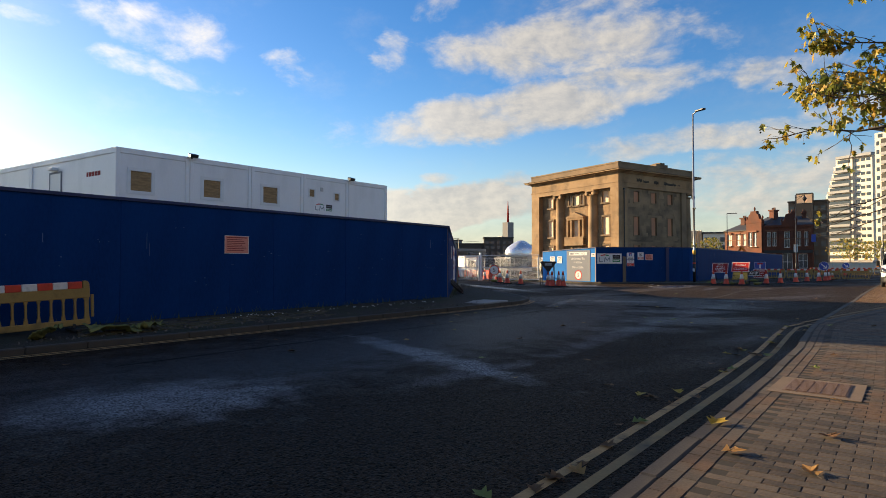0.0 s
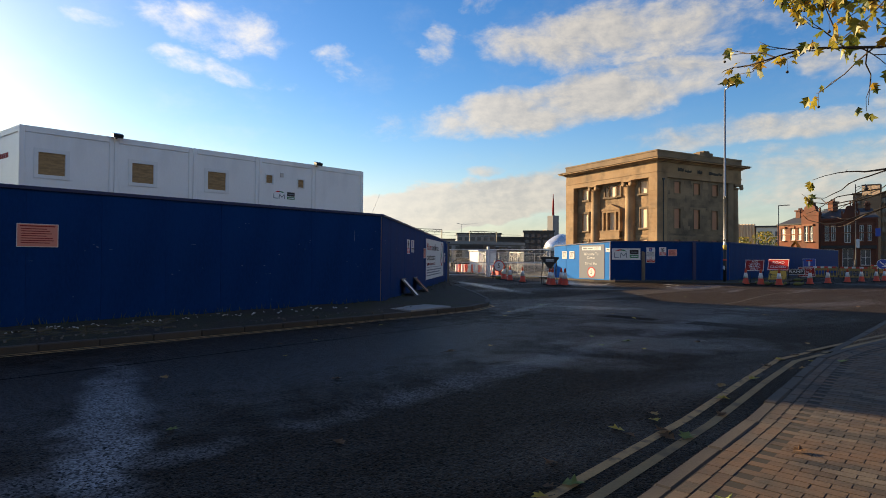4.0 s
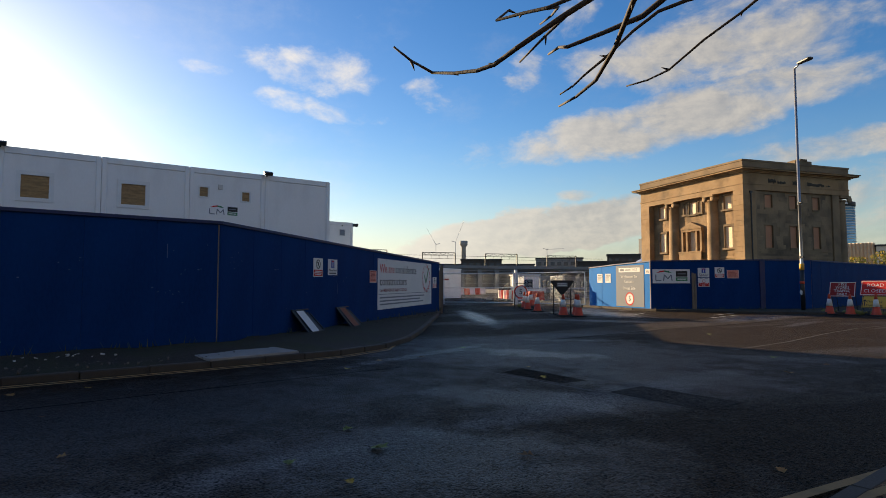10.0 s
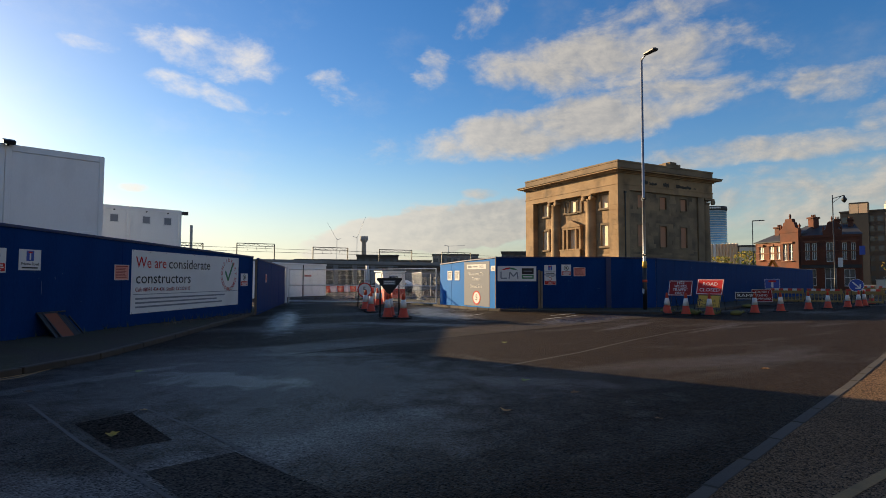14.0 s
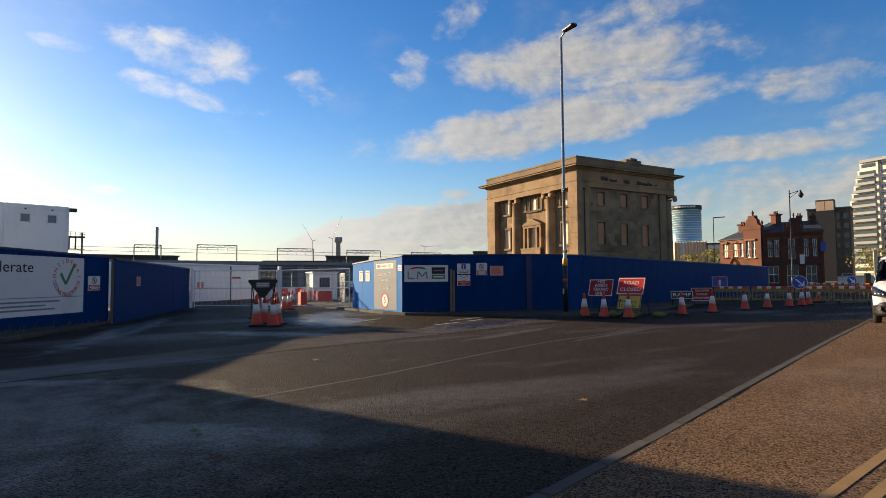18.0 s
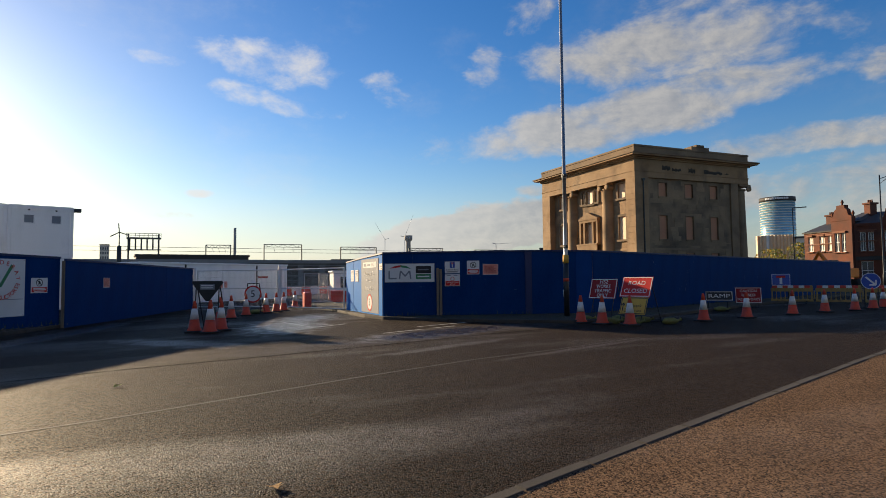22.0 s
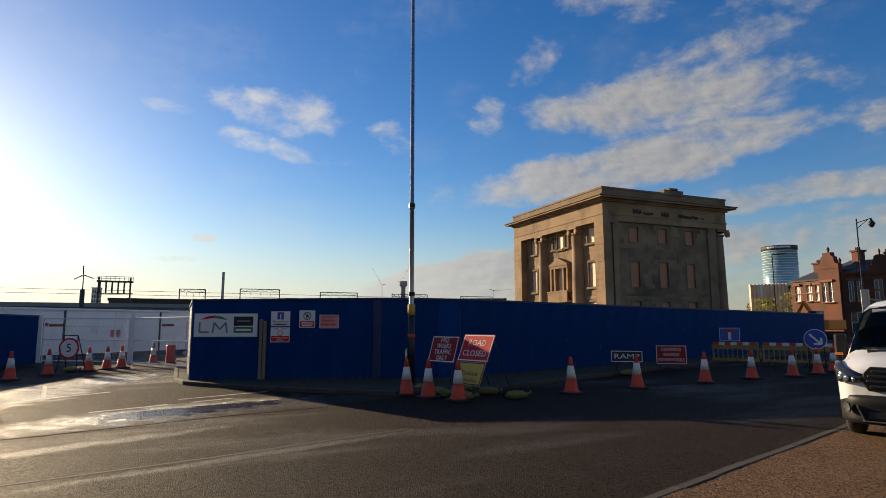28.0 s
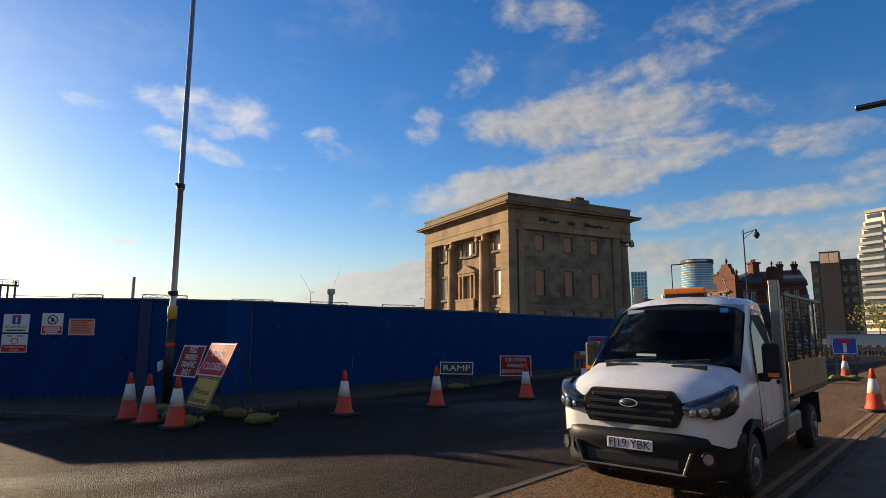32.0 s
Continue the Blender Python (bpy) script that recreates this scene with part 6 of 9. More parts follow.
        for (da, za), (db, zb) in (((1.38, 0.7), (1.32, 1.32)), ((2.54, 0.7), (2.54, 2.0)), ((1.38, 0.7), (2.54, 0.7)), ((1.32, 1.32), (1.66, 1.90)), ((1.66, 1.90), (2.0, 2.13)), ((2.0, 2.13), (2.54, 2.1))):
            tube(bm, (sx * (y_at(da, za) + 0.004), da, za), (sx * (y_at(db, zb) + 0.004), db, zb), 0.006, n=5)
        part("door_gap", bm, "black", root)
        part("door_handle", soften(box(bm_new(), (sx * 1.02 - 0.015, 2.28, 1.16), (sx * 1.02 + 0.035, 2.48, 1.21)), 0.01), "van_black", root, "black door handle")
        mir = part("mirror", soften(box(bm_new(), (sx * 1.16 - 0.10, 1.36, 1.28), (sx * 1.16 + 0.10, 1.50, 1.70)), 0.045, 2), "van_black", root, "black door mirror")
        part("mirror_arm", soften(box(bm_new(), (sx * 1.05 - 0.06, 1.40, 1.24), (sx * 1.05 + 0.08, 1.50, 1.34)), 0.02), "van_black", mir)
        part("indicator", soften(box(bm_new(), (sx * 1.18 - 0.06, 1.35, 1.30), (sx * 1.18 + 0.06, 1.362, 1.35)), 0.005), "amber", mir, "amber mirror lamp")
        part("reflector", soften(box(bm_new(), (sx * 1.045 - 0.004, 1.42, 0.72), (sx * 1.045 + 0.006, 1.55, 0.77)), 0.004), "amber", root)
        # headlight
        edge = ((0.57, -0.02, 1.06, 0.96), (0.67, -0.01, 1.09, 0.925), (0.77, 0.02, 1.125, 0.91), (0.87, 0.075, 1.165, 0.91), (0.945, 0.17, 1.205, 0.925), (0.99, 0.30, 1.24, 0.955), (1.01, 0.46, 1.26, 1.03))
        rows = []
        for x, d, zt, zb in edge:
            mid = (zt + zb) / 2
            rows.append([(sx * (x - 0.06), d + 0.06, zt), (sx * (x + 0.012), d - 0.022, zt - 0.01), (sx * (x + 0.02), d - 0.035, mid), (sx * (x + 0.012), d - 0.022, zb + 0.01), (sx * (x - 0.06), d + 0.06, zb)])
        hd = part("headlight", loft(bm_new(), rows), "dark_lens", root, "headlamp behind dark glass", True)
        for (x, d, z, r) in ((0.69, -0.045, 0.985, 0.04), (0.79, -0.02, 0.995, 0.055), (0.885, 0.05, 1.01, 0.05)):
            part("lamp", lathe(bm_new(), [(r, 0), (r * 0.95, 0.012), (r * 0.5, 0.02)], 16, pose(sx * x, d + 0.006, z, 90, 0, sx * 32)), "lens", hd, "bright lamp reflector", True)
        part("light_strip", tube(tube(bm_new(), (sx * 0.60, -0.045, 0.965), (sx * 0.80, -0.012, 0.925), 0.009, n=6), (sx * 0.80, -0.012, 0.925), (sx * 0.945, 0.14, 0.945), 0.009, n=6), "lens", hd, "thin bright strip under the lamps")
        part("indicator", soften(box(bm_new(), (-0.03, -0.012, -0.07), (0.03, 0.012, 0.07)), 0.01), "amber", hd, "amber corner lamp").matrix_basis = pose(sx * 0.988, 0.25, 1.12, 0, 0, sx * 66)
    # grille
    gp = [(-0.46, 1.19), (0.46, 1.19), (0.55, 1.09), (0.57, 0.96), (0.50, 0.81), (-0.50, 0.81), (-0.57, 0.96), (-0.55, 1.09)]
    gr = part("grille", soften(prism(bm_new(), gp[::-1], -0.06, 0.05, pose(0, 0, 0, 90)), 0.012), "van_black", root, "black radiator grille")
    for z, hw in ((1.125, 0.44), (1.045, 0.49), (0.965, 0.51), (0.885, 0.47)):
        part("grille_bar", soften(box(bm_new(), (-hw, -0.068, z - 0.02), (hw, -0.04, z + 0.02)), 0.008), "dark_metal", gr)
    part("badge", lathe(bm_new(), [(0.02, -0.015), (0.075, -0.012), (0.08, 0.0)], 20, pose(0, -0.074, 1.045, 90) @ Matrix.Diagonal((1.25, 0.52, -1, 1))), "dark_metal", gr, "small dark oval badge", True)
    part("badge_rim", disc(bm_new(), 0.086, 0.01, pose(0, -0.076, 1.045) @ Matrix.Diagonal((1.25, 1, 0.52, 1)), 28, 0.074), "sign_white", gr, "pale rim of the badge")
    # hood vents, windscreen, wipers, washer details
    for sx in (-1, 1):
        part("hood_vent", soften(box(bm_new(), (sx * 0.42 - 0.2, 0.70, 1.38), (sx * 0.42 + 0.2, 0.77, 1.437)), 0.006), "black", root, "black slot in the hood")
    rows = []
    for i in range(7):
        k = i / 6
        d, z = 0.92 + (1.70 - 0.92) * k, 1.41 + (2.15 - 1.41) * k
        w = 0.93 - 0.10 * k
        row = []
        for j in range(9):
            u = -1 + j / 4
            row.append((w * u, d - 0.035 - 0.055 * (1 - u * u) + 0.05 * abs(u) ** 3, z + 0.035 + 0.012 * (1 - u * u)))
        rows.append(row)
    bm = loft(bm_new(), rows, False, False)
    bmesh.ops.solidify(bm, geom=list(bm.faces), thickness=0.012)
    part("windscreen", bm, "screen_glass", root, "clear tinted windscreen reflecting the street", True)
    for x0, x1, z0 in ((-0.70, -0.02, 1.455), (0.05, 0.62, 1.455)):
        part("wiper", tube(tube(bm_new(), (x0, 0.84, z0), (x1, 0.86, z0 + 0.05), 0.011, n=6), (x0, 0.85, z0 - 0.02), (x0 + 0.2, 0.82, z0 + 0.02), 0.012, n=6), "black", root)
    part("permit", box(bm_new(), (-0.25, 0.86, 1.50), (0.0, 0.87, 1.53)), "sign_white", root, "paper permit behind the windscreen").matrix_basis = pose(0, -0.05, 0.03)
    for x0, x1 in ((-0.66, -0.42), (0.58, 0.68)):
        part("sticker", box(bm_new(), (x0, 1.555, 2.05), (x1, 1.561, 2.11)), "light_blue" if x0 > 0 else "reflective", root, "sticker at the top of the windscreen").matrix_basis = pose(0, -0.005, 0.03)
    # number plate
    np_ = part("number_plate", soften(box(bm_new(), (-0.26, -0.105, 0.545), (0.26, -0.085, 0.66)), 0.004), "sign_white", bp, "white front number plate")
    part("lettering", letters(bm_new(), "FJ19 YBK", 0.125, pose(0, -0.107, 0.602), 0.003, 0.47), "black", bp)
    # roof: beacon, aerial, marker
    bc = part("beacon", soften(box(bm_new(), (-0.28, 1.92, 2.37), (0.30, 2.10, 2.45)), 0.02, 2), "amber", root, "amber roof beacon bar")
    part("beacon_base", box(bm_new(), (-0.26, 1.94, 2.29), (0.28, 2.08, 2.37)), "black", bc)
    part("aerial", tube(bm_new(), (0.62, 1.9, 2.26), (0.5, 2.1, 2.58), 0.006, n=5), "black", root)
    for sx in (-1, 1):
        van_wheel(root, sx * 0.90, 0.97, sx)
        van_wheel(root, sx * 0.90, 4.72, sx, rear=True)
    part("underbody", box(bm_new(), (-0.75, 0.5, 0.3), (0.75, 5.9, 0.6)), "black", root)
    # tipper bed
    part("bed_floor", soften(box(bm_new(), (-1.03, 2.95, 0.88), (1.03, 6.05, 0.98)), 0.01), "dark_metal", root)
    hb = part("headboard", box(bm_new(), (-1.02, 2.72, 0.85), (1.02, 2.78, 1.55)), "alloy", root, "grey steel headboard")
    for sx in (-1, 1):
        part("headboard_post", soften(box(bm_new(), (sx * 0.98 - 0.06, 2.68, 0.55), (sx * 0.98 + 0.06, 2.82, 2.56)), 0.01), "alloy", root, "pale steel headboard post")
        sb_ = part("side_board", soften(box(bm_new(), (sx * 1.05 - 0.015, 3.0, 0.98), (sx * 1.05 + 0.015, 6.05, 1.42)), 0.006), "bed_board", root, "worn plywood side board")
        part("board_edge", box(bm_new(), (sx * 1.05 - 0.025, 3.0, 0.93), (sx * 1.05 + 0.025, 6.05, 0.98)), "dark_metal", sb_)
        cg = part("cage", box(bm_new(), (sx * 1.03 - 0.02, 3.0, 2.36), (sx * 1.03 + 0.02, 6.0, 2.40)), "dark_metal", root, "dark mesh cage side")
        for i in range(6):
            y = 3.02 + i * 0.59
            part("cage_post", tube(bm_new(), (sx * 1.03, y, 1.42), (sx * 1.03, y, 2.38), 0.02, n=6), "dark_metal", cg)
        bm = bm_new()
        for i in range(14):
            z = 1.46 + i * 0.066
            tube(bm, (sx * 1.03, 3.0, z), (sx * 1.03, 6.0, z), 0.004, n=4, caps=False)
        for i in range(44):
            y = 3.03 + i * 0.0685
            tube(bm, (sx * 1.03, y, 1.43), (sx * 1.03, y, 2.37), 0.004, n=4, caps=False)
        part("mesh", bm, "dark_metal", cg)
        part("mudguard", soften(box(bm_new(), (sx * 0.9 - 0.14, 5.16, 0.35), (sx * 0.9 + 0.14, 5.2, 0.85)), 0.01), "rubber", root, "hanging rubber mudguard")
        part("fuel_step", soften(box(bm_new(), (sx * 0.9 - 0.1, 2.75, 0.42), (sx * 0.9 + 0.12, 3.7, 0.70)), 0.03), "alloy", root, "grey side tank")
    part("tailboard", soften(box(bm_new(), (-1.03, 6.02, 0.95), (1.03, 6.06, 1.42)), 0.006), "bed_board", root, "worn plywood tailboard")
    part("tail_cage", box(bm_new(), (-1.03, 6.0, 2.36), (1.03, 6.04, 2.40)), "dark_metal", root)
    # bags of rubble in the bed
    bm = bm_new()
    for i in range(22):
        bmesh.ops.create_uvsphere(bm, u_segments=10, v_segments=7, radius=0.33, matrix=pose(random.uniform(-0.66, 0.66), 3.4 + (i % 8) * 0.31, 1.25 + 0.32 * (i // 8) + random.uniform(0, 0.1)))
    for v in bm.verts:
        v.co += 0.06 * noise.noise_vector(v.co * 4)
    part("load", bm, "black", root, "dark bags of waste in the bed", True)
    return root


tipper_van(pose(-6.22, 44.25, 0.02, 0, 0, 15.4))

# ---- distant buildings ----
M["rotunda_glass"] = mat("tower_glass", (0.22, 0.42, 0.52), 0.2, metal=0.35, var=0.25, scale=0.08, fine=0.4, bump=0.0)
M["far_glass"] = mat("far_window_glass", (0.05, 0.065, 0.08), 0.15, var=0.2, scale=0.3, fine=2, bump=0.0)
M["far_dark"] = mat("far_dark_cladding", (0.035, 0.033, 0.031), 0.7, var=0.2, scale=0.2, fine=1.5)
M["far_grey"] = mat("far_grey_wall", (0.20, 0.20, 0.20), 0.8, var=0.2, scale=0.2, fine=1.5)
M["balcony"] = mat("balcony_grey", (0.25, 0.26, 0.27), 0.6, var=0.1, scale=0.3, fine=2)
M["silver"] = mat("silver_discs", (0.75, 0.77, 0.80), 0.25, metal=0.6, var=0.12, scale=0.6, fine=2.0, bump=0.4)


def round_tower():
    r = thing("round_tower", pose(-720, 1165, 0), "tall round glass tower block with pale floor bands", "tower")
    part("shaft", lathe(bm_new(), [(31, 0), (31, 150)], 48), "rotunda_glass", r, "blue-green glass shaft", True)
    for i in range(22):
        z = 40 + i * 5.0
        part("floor_band", lathe(bm_new(), [(31.1, z), (31.8, z), (31.8, z + 1.1), (31.1, z + 1.1)], 48), "pale_wall", r, "", True)
    part("crown", lathe(bm_new(), [(31.5, 148), (32.5, 148.2), (32.5, 156), (29, 156.2)], 48), "far_dark", r, "dark crown ring", True)
    for i in range(14):
        a = radians(-95 + i * 5.5)
        part("roof_letter", box(bm_new(), (-1.2, -0.1, 150.5), (1.2, 0.3, 154), pose(32.6 * math.cos(a), 32.6 * math.sin(a), 0, 0, 0, math.degrees(a) - 90)), "sign_white", r)
    part("letter_ring", lathe(bm_new(), [(32.5, 150.0), (32.75, 150.0), (32.75, 150.4), (32.5, 150.4)], 48), "far_dark", r, "", True)


def block(name, m, w, d, h, wall, label, floors=4, bays=8, glass_="far_glass", roof="far_dark", band=0.55):
    """A plain far block with a grid of windows on the seen face and one side."""
    r = thing(name, m, label, "building")
    part("wall", box(bm_new(), (0, 0, 0), (w, d, h)), wall, r)
    fh, bw = h / (floors + 0.4), w / bays
    for i in range(floors):
        for j in range(bays):
            part("window", box(bm_new(), (j * bw + bw * 0.2, -0.12, (i + 0.35) * fh), (j * bw + bw * 0.8, 0.05, (i + 0.35 + band) * fh)), glass_, r)
    part("roof", box(bm_new(), (-0.3, -0.3, h), (w + 0.3, d + 0.3, h + 0.5)), roof, r)
    return r


def stepped_tower():
    r = thing("apartment_tower", pose(-101.2, 304, 0, 0, 0, -12), "white stepped apartment tower with grey balconies", "building", "white apartment towers")
    n = 15
    fh = 3.05
    for i in range(n):
        x0 = 0.0 if i < n - 5 else (i - (n - 6)) * 0.9
        z = 3.0 + i * fh
        fl = part("storey", box(bm_new(), (x0, 0, z), (11.6, 14, z + fh)), "pale_wall", r)
        part("window", box(bm_new(), (x0 + 0.8, -0.12, z + 1.0), (10.6, 0.02, z + 2.5)), "far_glass", fl)
        if 1 < i < n - 1:
            part("balcony", box(bm_new(), (x0 + 0.4, -1.5, z - 0.1), (10.9, -0.1, z + 1.0)), "balcony", fl, "grey balcony front")
        wing = part("storey", box(bm_new(), (11.6, 0.8, z), (19.2, 14, z + fh)), "pale_wall", r)
        for j in range(3):
            part("window", box(bm_new(), (12.4 + j * 2.2, 0.7, z + 1.0), (14.0 + j * 2.2, 0.85, z + 2.3)), "far_glass", wing)
    part("base", box(bm_new(), (0, 0, 0), (19.2, 14, 3)), "concrete", r)
    part("roof", box(bm_new(), (5.0, -1.0, 3 + n * fh), (19.6, 14, 4.2 + n * fh)), "balcony", r)


def slab_tower():
    r = thing("apartment_tower", pose(-64.6, 243, 0, 0, 0, -12), "white slab of flats with dark recessed balconies", "building", "white apartment towers")
    part("wall", box(bm_new(), (0, 0, 0), (30, 15, 47)), "pale_wall", r)
    for i in range(13):
        z = 6.0 + i * 3.0
        fl = part("storey", box(bm_new(), (2.0, -0.25, z), (28, 0.05, z + 2.7)), "far_dark", r)
        for j in range(6):
            part("balcony", box(bm_new(), (2.3 + j * 4.3, -1.1, z - 0.15), (5.4 + j * 4.3, -0.3, z + 0.95)), "balcony", fl)
        part("window", box(bm_new(), (0.5, -0.1, z + 0.6), (1.3, 0.02, z + 2.0)), "far_glass", r)
    for j in range(10):
        part("window", box(bm_new(), (1 + j * 2.9, -0.1, 45.2), (2.4 + j * 2.9, 0.02, 46.5)), "far_glass", r)
    part("roof", box(bm_new(), (-1, -1.5, 48.5), (31, 15, 49.1)), "far_dark", r)
    part("plant_room", box(bm_new(), (2, 1, 47), (29, 14, 48.5)), "far_glass", r)


round_tower()
stepped_tower()
slab_tower()
block("office_block", pose(-104.5, 272, 0, 0, 0, 16), 14, 12, 28, "far_dark", "dark brick office block beside the flats", 7, 5)
lb = thing("lantern_tower", pose(-100.6, 270, 0, 0, 0, 16), "glazed square top of a dark stair tower", "building")
part("shaft", box(bm_new(), (0, 0, 0), (6, 5, 27)), "far_dark", lb)
for x in (0.2, 3.1):
    part("pane", box(bm_new(), (x, -0.15, 27.2), (x + 2.7, 4.8, 30.8)), M["board_tan"], lb, "pale tan pane")
part("frame", box(bm_new(), (0, 0, 27), (6, 5, 31.4)), "far_dark", lb)
block("glass_tower", pose(-559, 745, 0, 0, 0, 36), 22, 20, 92, "rotunda_glass", "blue glass tower behind the station house", 18, 5, band=0.7)
tb = thing("corrugated_hall", pose(-105, 182.2, 0, 0, 0, 32), "tan hall with tall vertical ribs catching the sun", "building")
part("wall", box(bm_new(), (0, 0.6, 0), (9.5, 12, 12.6)), "board_tan", tb)
for i in range(11):
    part("rib", prism(bm_new(), [(i * 0.86, 0.6), (i * 0.86 + 0.43, 0.0), (i * 0.86 + 0.86, 0.6)], 2.0, 12.6), M["board_tan"] if i != 3 else M["sign_white"], tb)
block("terrace", pose(-96.5, 187.0, 0, 0, 0, 32), 14, 10, 11.5, "pale_wall", "pale office block beyond the hall", 4, 6)
block("shop_block", pose(-108, 200.0, 0, 0, 0, 32), 30, 10, 12, "far_grey", "grey flat-roofed block in the distance", 4, 10)


# ---- the red brick corner pub ----
PUB = along((-49.8, 121.7), (-48.8, 121.4))


M["terracotta"] = mat("terracotta", (0.20, 0.075, 0.038), 0.8, var=0.2, scale=1, fine=12, stain=0.4, stain_scale=0.8)


def corner_pub():
    r = thing("corner_pub", PUB, "Victorian red brick corner pub with gables and slate roofs", "building")
    # the main wing is turned 40 degrees to put its front in shade
    turned = pose(1.6, 0, 0, 0, 0, 40) @ Matrix.Diagonal((0.73, 1, 1, 1)) @ pose(-1.6, 0, 0)

    def wing(name, bm, material, parent, label=""):
        bmesh.ops.transform(bm, matrix=turned, verts=bm.verts)
        return part(name, bm, material, parent, label)

    wins_l = [(-7.4, -6.4, 5.2, 7.6), (-5.2, -4.2, 5.2, 7.6), (-3.6, -2.6, 5.2, 7.6)]
    bm = bm_new()
    wall_grid(bm, -8.2, -2.0, 0, 8.3, 0.5, 0.9, wins_l)
    part("wall", bm, "brick", r, "plain red brick wing")
    wins_m = [(2.6, 3.5, 4.9, 7.7), (3.9, 4.8, 4.9, 7.7), (6.6, 7.9, 4.6, 7.8), (9.6, 10.4, 4.9, 7.7), (11.2, 12.0, 4.9, 7.7), (2.6, 4.6, 0.6, 3.4), (6.2, 8.4, 0.0, 3.6), (9.8, 11.8, 0.6, 3.4)]
    bm = bm_new()
    wall_grid(bm, 1.6, 13.2, 0, 9.0, 0.0, 0.5, wins_m)
    wing("wall", bm, "brick", r, "main front, turned along the side street to stand in shade")
    wins_t = [(-1.5, -0.6, 4.9, 7.8), (-0.3, 0.5, 4.9, 7.8)]
    bm = bm_new()
    wall_grid(bm, -2.0, 1.6, 0, 9.6, -0.35, 0.3, wins_t)
    part("turret", bm, "brick", r, "projecting gabled bay")
    part("gable", soften(prism(bm_new(), [(-2.1, 9.6), (1.7, 9.6), (1.7, 10.2), (1.1, 10.4), (0.9, 11.3), (0.5, 11.5), (0.5, 12.0), (-0.9, 12.0), (-0.9, 11.5), (-1.3, 11.3), (-1.5, 10.4), (-2.1, 10.2)], -0.3, 0.4, pose(0, 0, 0, 90)), 0.03), "brick", r, "stepped brick gable")
    wing("gable", soften(prism(bm_new(), [(6.0, 9.0), (9.6, 9.0), (9.6, 9.6), (9.0, 9.9), (8.7, 11.0), (8.3, 11.2), (7.3, 11.2), (6.9, 11.0), (6.6, 9.9), (6.0, 9.6)], -0.5, 0.15, pose(0, 0, 0, 90)), 0.03), "brick", r, "second brick gable")
    part("body", box(bm_new(), (-8.2, 0.95, 0), (1.6, 9.5, 8.2)), "brick", r)
    wing("body", box(bm_new(), (1.6, 0.55, 0), (13.2, 9.5, 8.2)), "brick", r)
    for x0, x1, z0, zt, nm in ((-8.5, -1.6, 8.3, 10.2, "roof"), (1.4, 13.4, 9.0, 11.0, "roof"), (-1.8, 1.6, 9.4, 11.2, "roof")):
        bm = bm_new()
        vs = [bm.verts.new(p) for p in ((x0, 0.2, z0), (x1, 0.2, z0), (x1, 9.7, z0), (x0, 9.7, z0), (x0 + 1.2, 4.8, zt), (x1 - 1.2, 4.8, zt))]
        for q in ((0, 1, 5, 4), (1, 2, 5), (2, 3, 4, 5), (3, 0, 4), (3, 2, 1, 0)):
            bm.faces.new([vs[i] for i in q])
        (wing if x0 > 0 else part)(nm, bm, "slate", r, "dark slate roof")
    for x, z in ((-6.4, 9.0), (0.6, 10.1), (8.9, 9.6), (11.4, 9.5)):
        mk = wing if x > 2 else part
        ch = mk("chimney", box(bm_new(), (x - 0.5, 3.6, z - 1), (x + 0.5, 4.8, z + 2.0)), "brick", r, "brick chimney stack")
        mk("chimney_cap", box(bm_new(), (x - 0.65, 3.4, z + 2.0), (x + 0.65, 5.0, z + 2.25)), "brick", ch)
        for k in (-0.3, 0.0, 0.3):
            mk("pot", lathe(bm_new(), [(0.12, z + 2.25), (0.1, z + 2.7)], 8, pose(x + k, 4.2, 0)), "brick", ch)
    for a, b, c, d in wins_l + wins_m + wins_t:
        y = 0.7 if (a, b, c, d) in wins_l else (0.25 if (a, b, c, d) in wins_m else -0.1)
        fr = bm_new()
        for q in (((a, y - 0.1, c), (a + 0.1, y, d)), ((b - 0.1, y - 0.1, c), (b, y, d)), ((a, y - 0.1, d - 0.1), (b, y, d)), ((a, y - 0.1, c), (b, y, c + 0.1)), (((a + b) / 2 - 0.05, y - 0.1, c), ((a + b) / 2 + 0.05, y, d)), ((a, y - 0.1, (c + d) / 2), (b, y, (c + d) / 2 + 0.08))):
            box(fr, *q)
        mk = wing if (a, b, c, d) in wins_m else part
        w = mk("window", fr, "white_paint", r, "white sash window")
        mk("pane", box(bm_new(), (a, y - 0.03, c), (b, y - 0.01, d)), "far_glass" if d < 4 else M["pale_wall"] if a < -2 else "far_glass", w)
        mk("lintel", box(bm_new(), (a - 0.15, y - 0.52 if mk is part else y - 0.32, d), (b + 0.15, y, d + 0.28)), "terracotta", w, "moulded terracotta lintel")
        mk("sill", box(bm_new(), (a - 0.12, y - 0.55 if mk is part else y - 0.36, c - 0.16), (b + 0.12, y, c)), "terracotta", w, "terracotta sill")
    for x, y, z in ((-2.0, -0.1, 10.2), (1.6, -0.1, 10.2), (-0.2, -0.1, 12.0)):
        part("finial", lathe(bm_new(), [(0.16, z), (0.12, z + 0.2), (0.22, z + 0.45), (0.14, z + 0.68), (0.03, z + 0.9)], 10, pose(x, y + 0.1, 0)), "brick", r, "", True)
    for x, z in ((6.1, 9.6), (9.5, 9.6), (7.8, 11.2)):
        wing("finial", lathe(bm_new(), [(0.16, z), (0.12, z + 0.2), (0.22, z + 0.45), (0.14, z + 0.68), (0.03, z + 0.9)], 10, pose(x, 0.2, 0)), "brick", r)
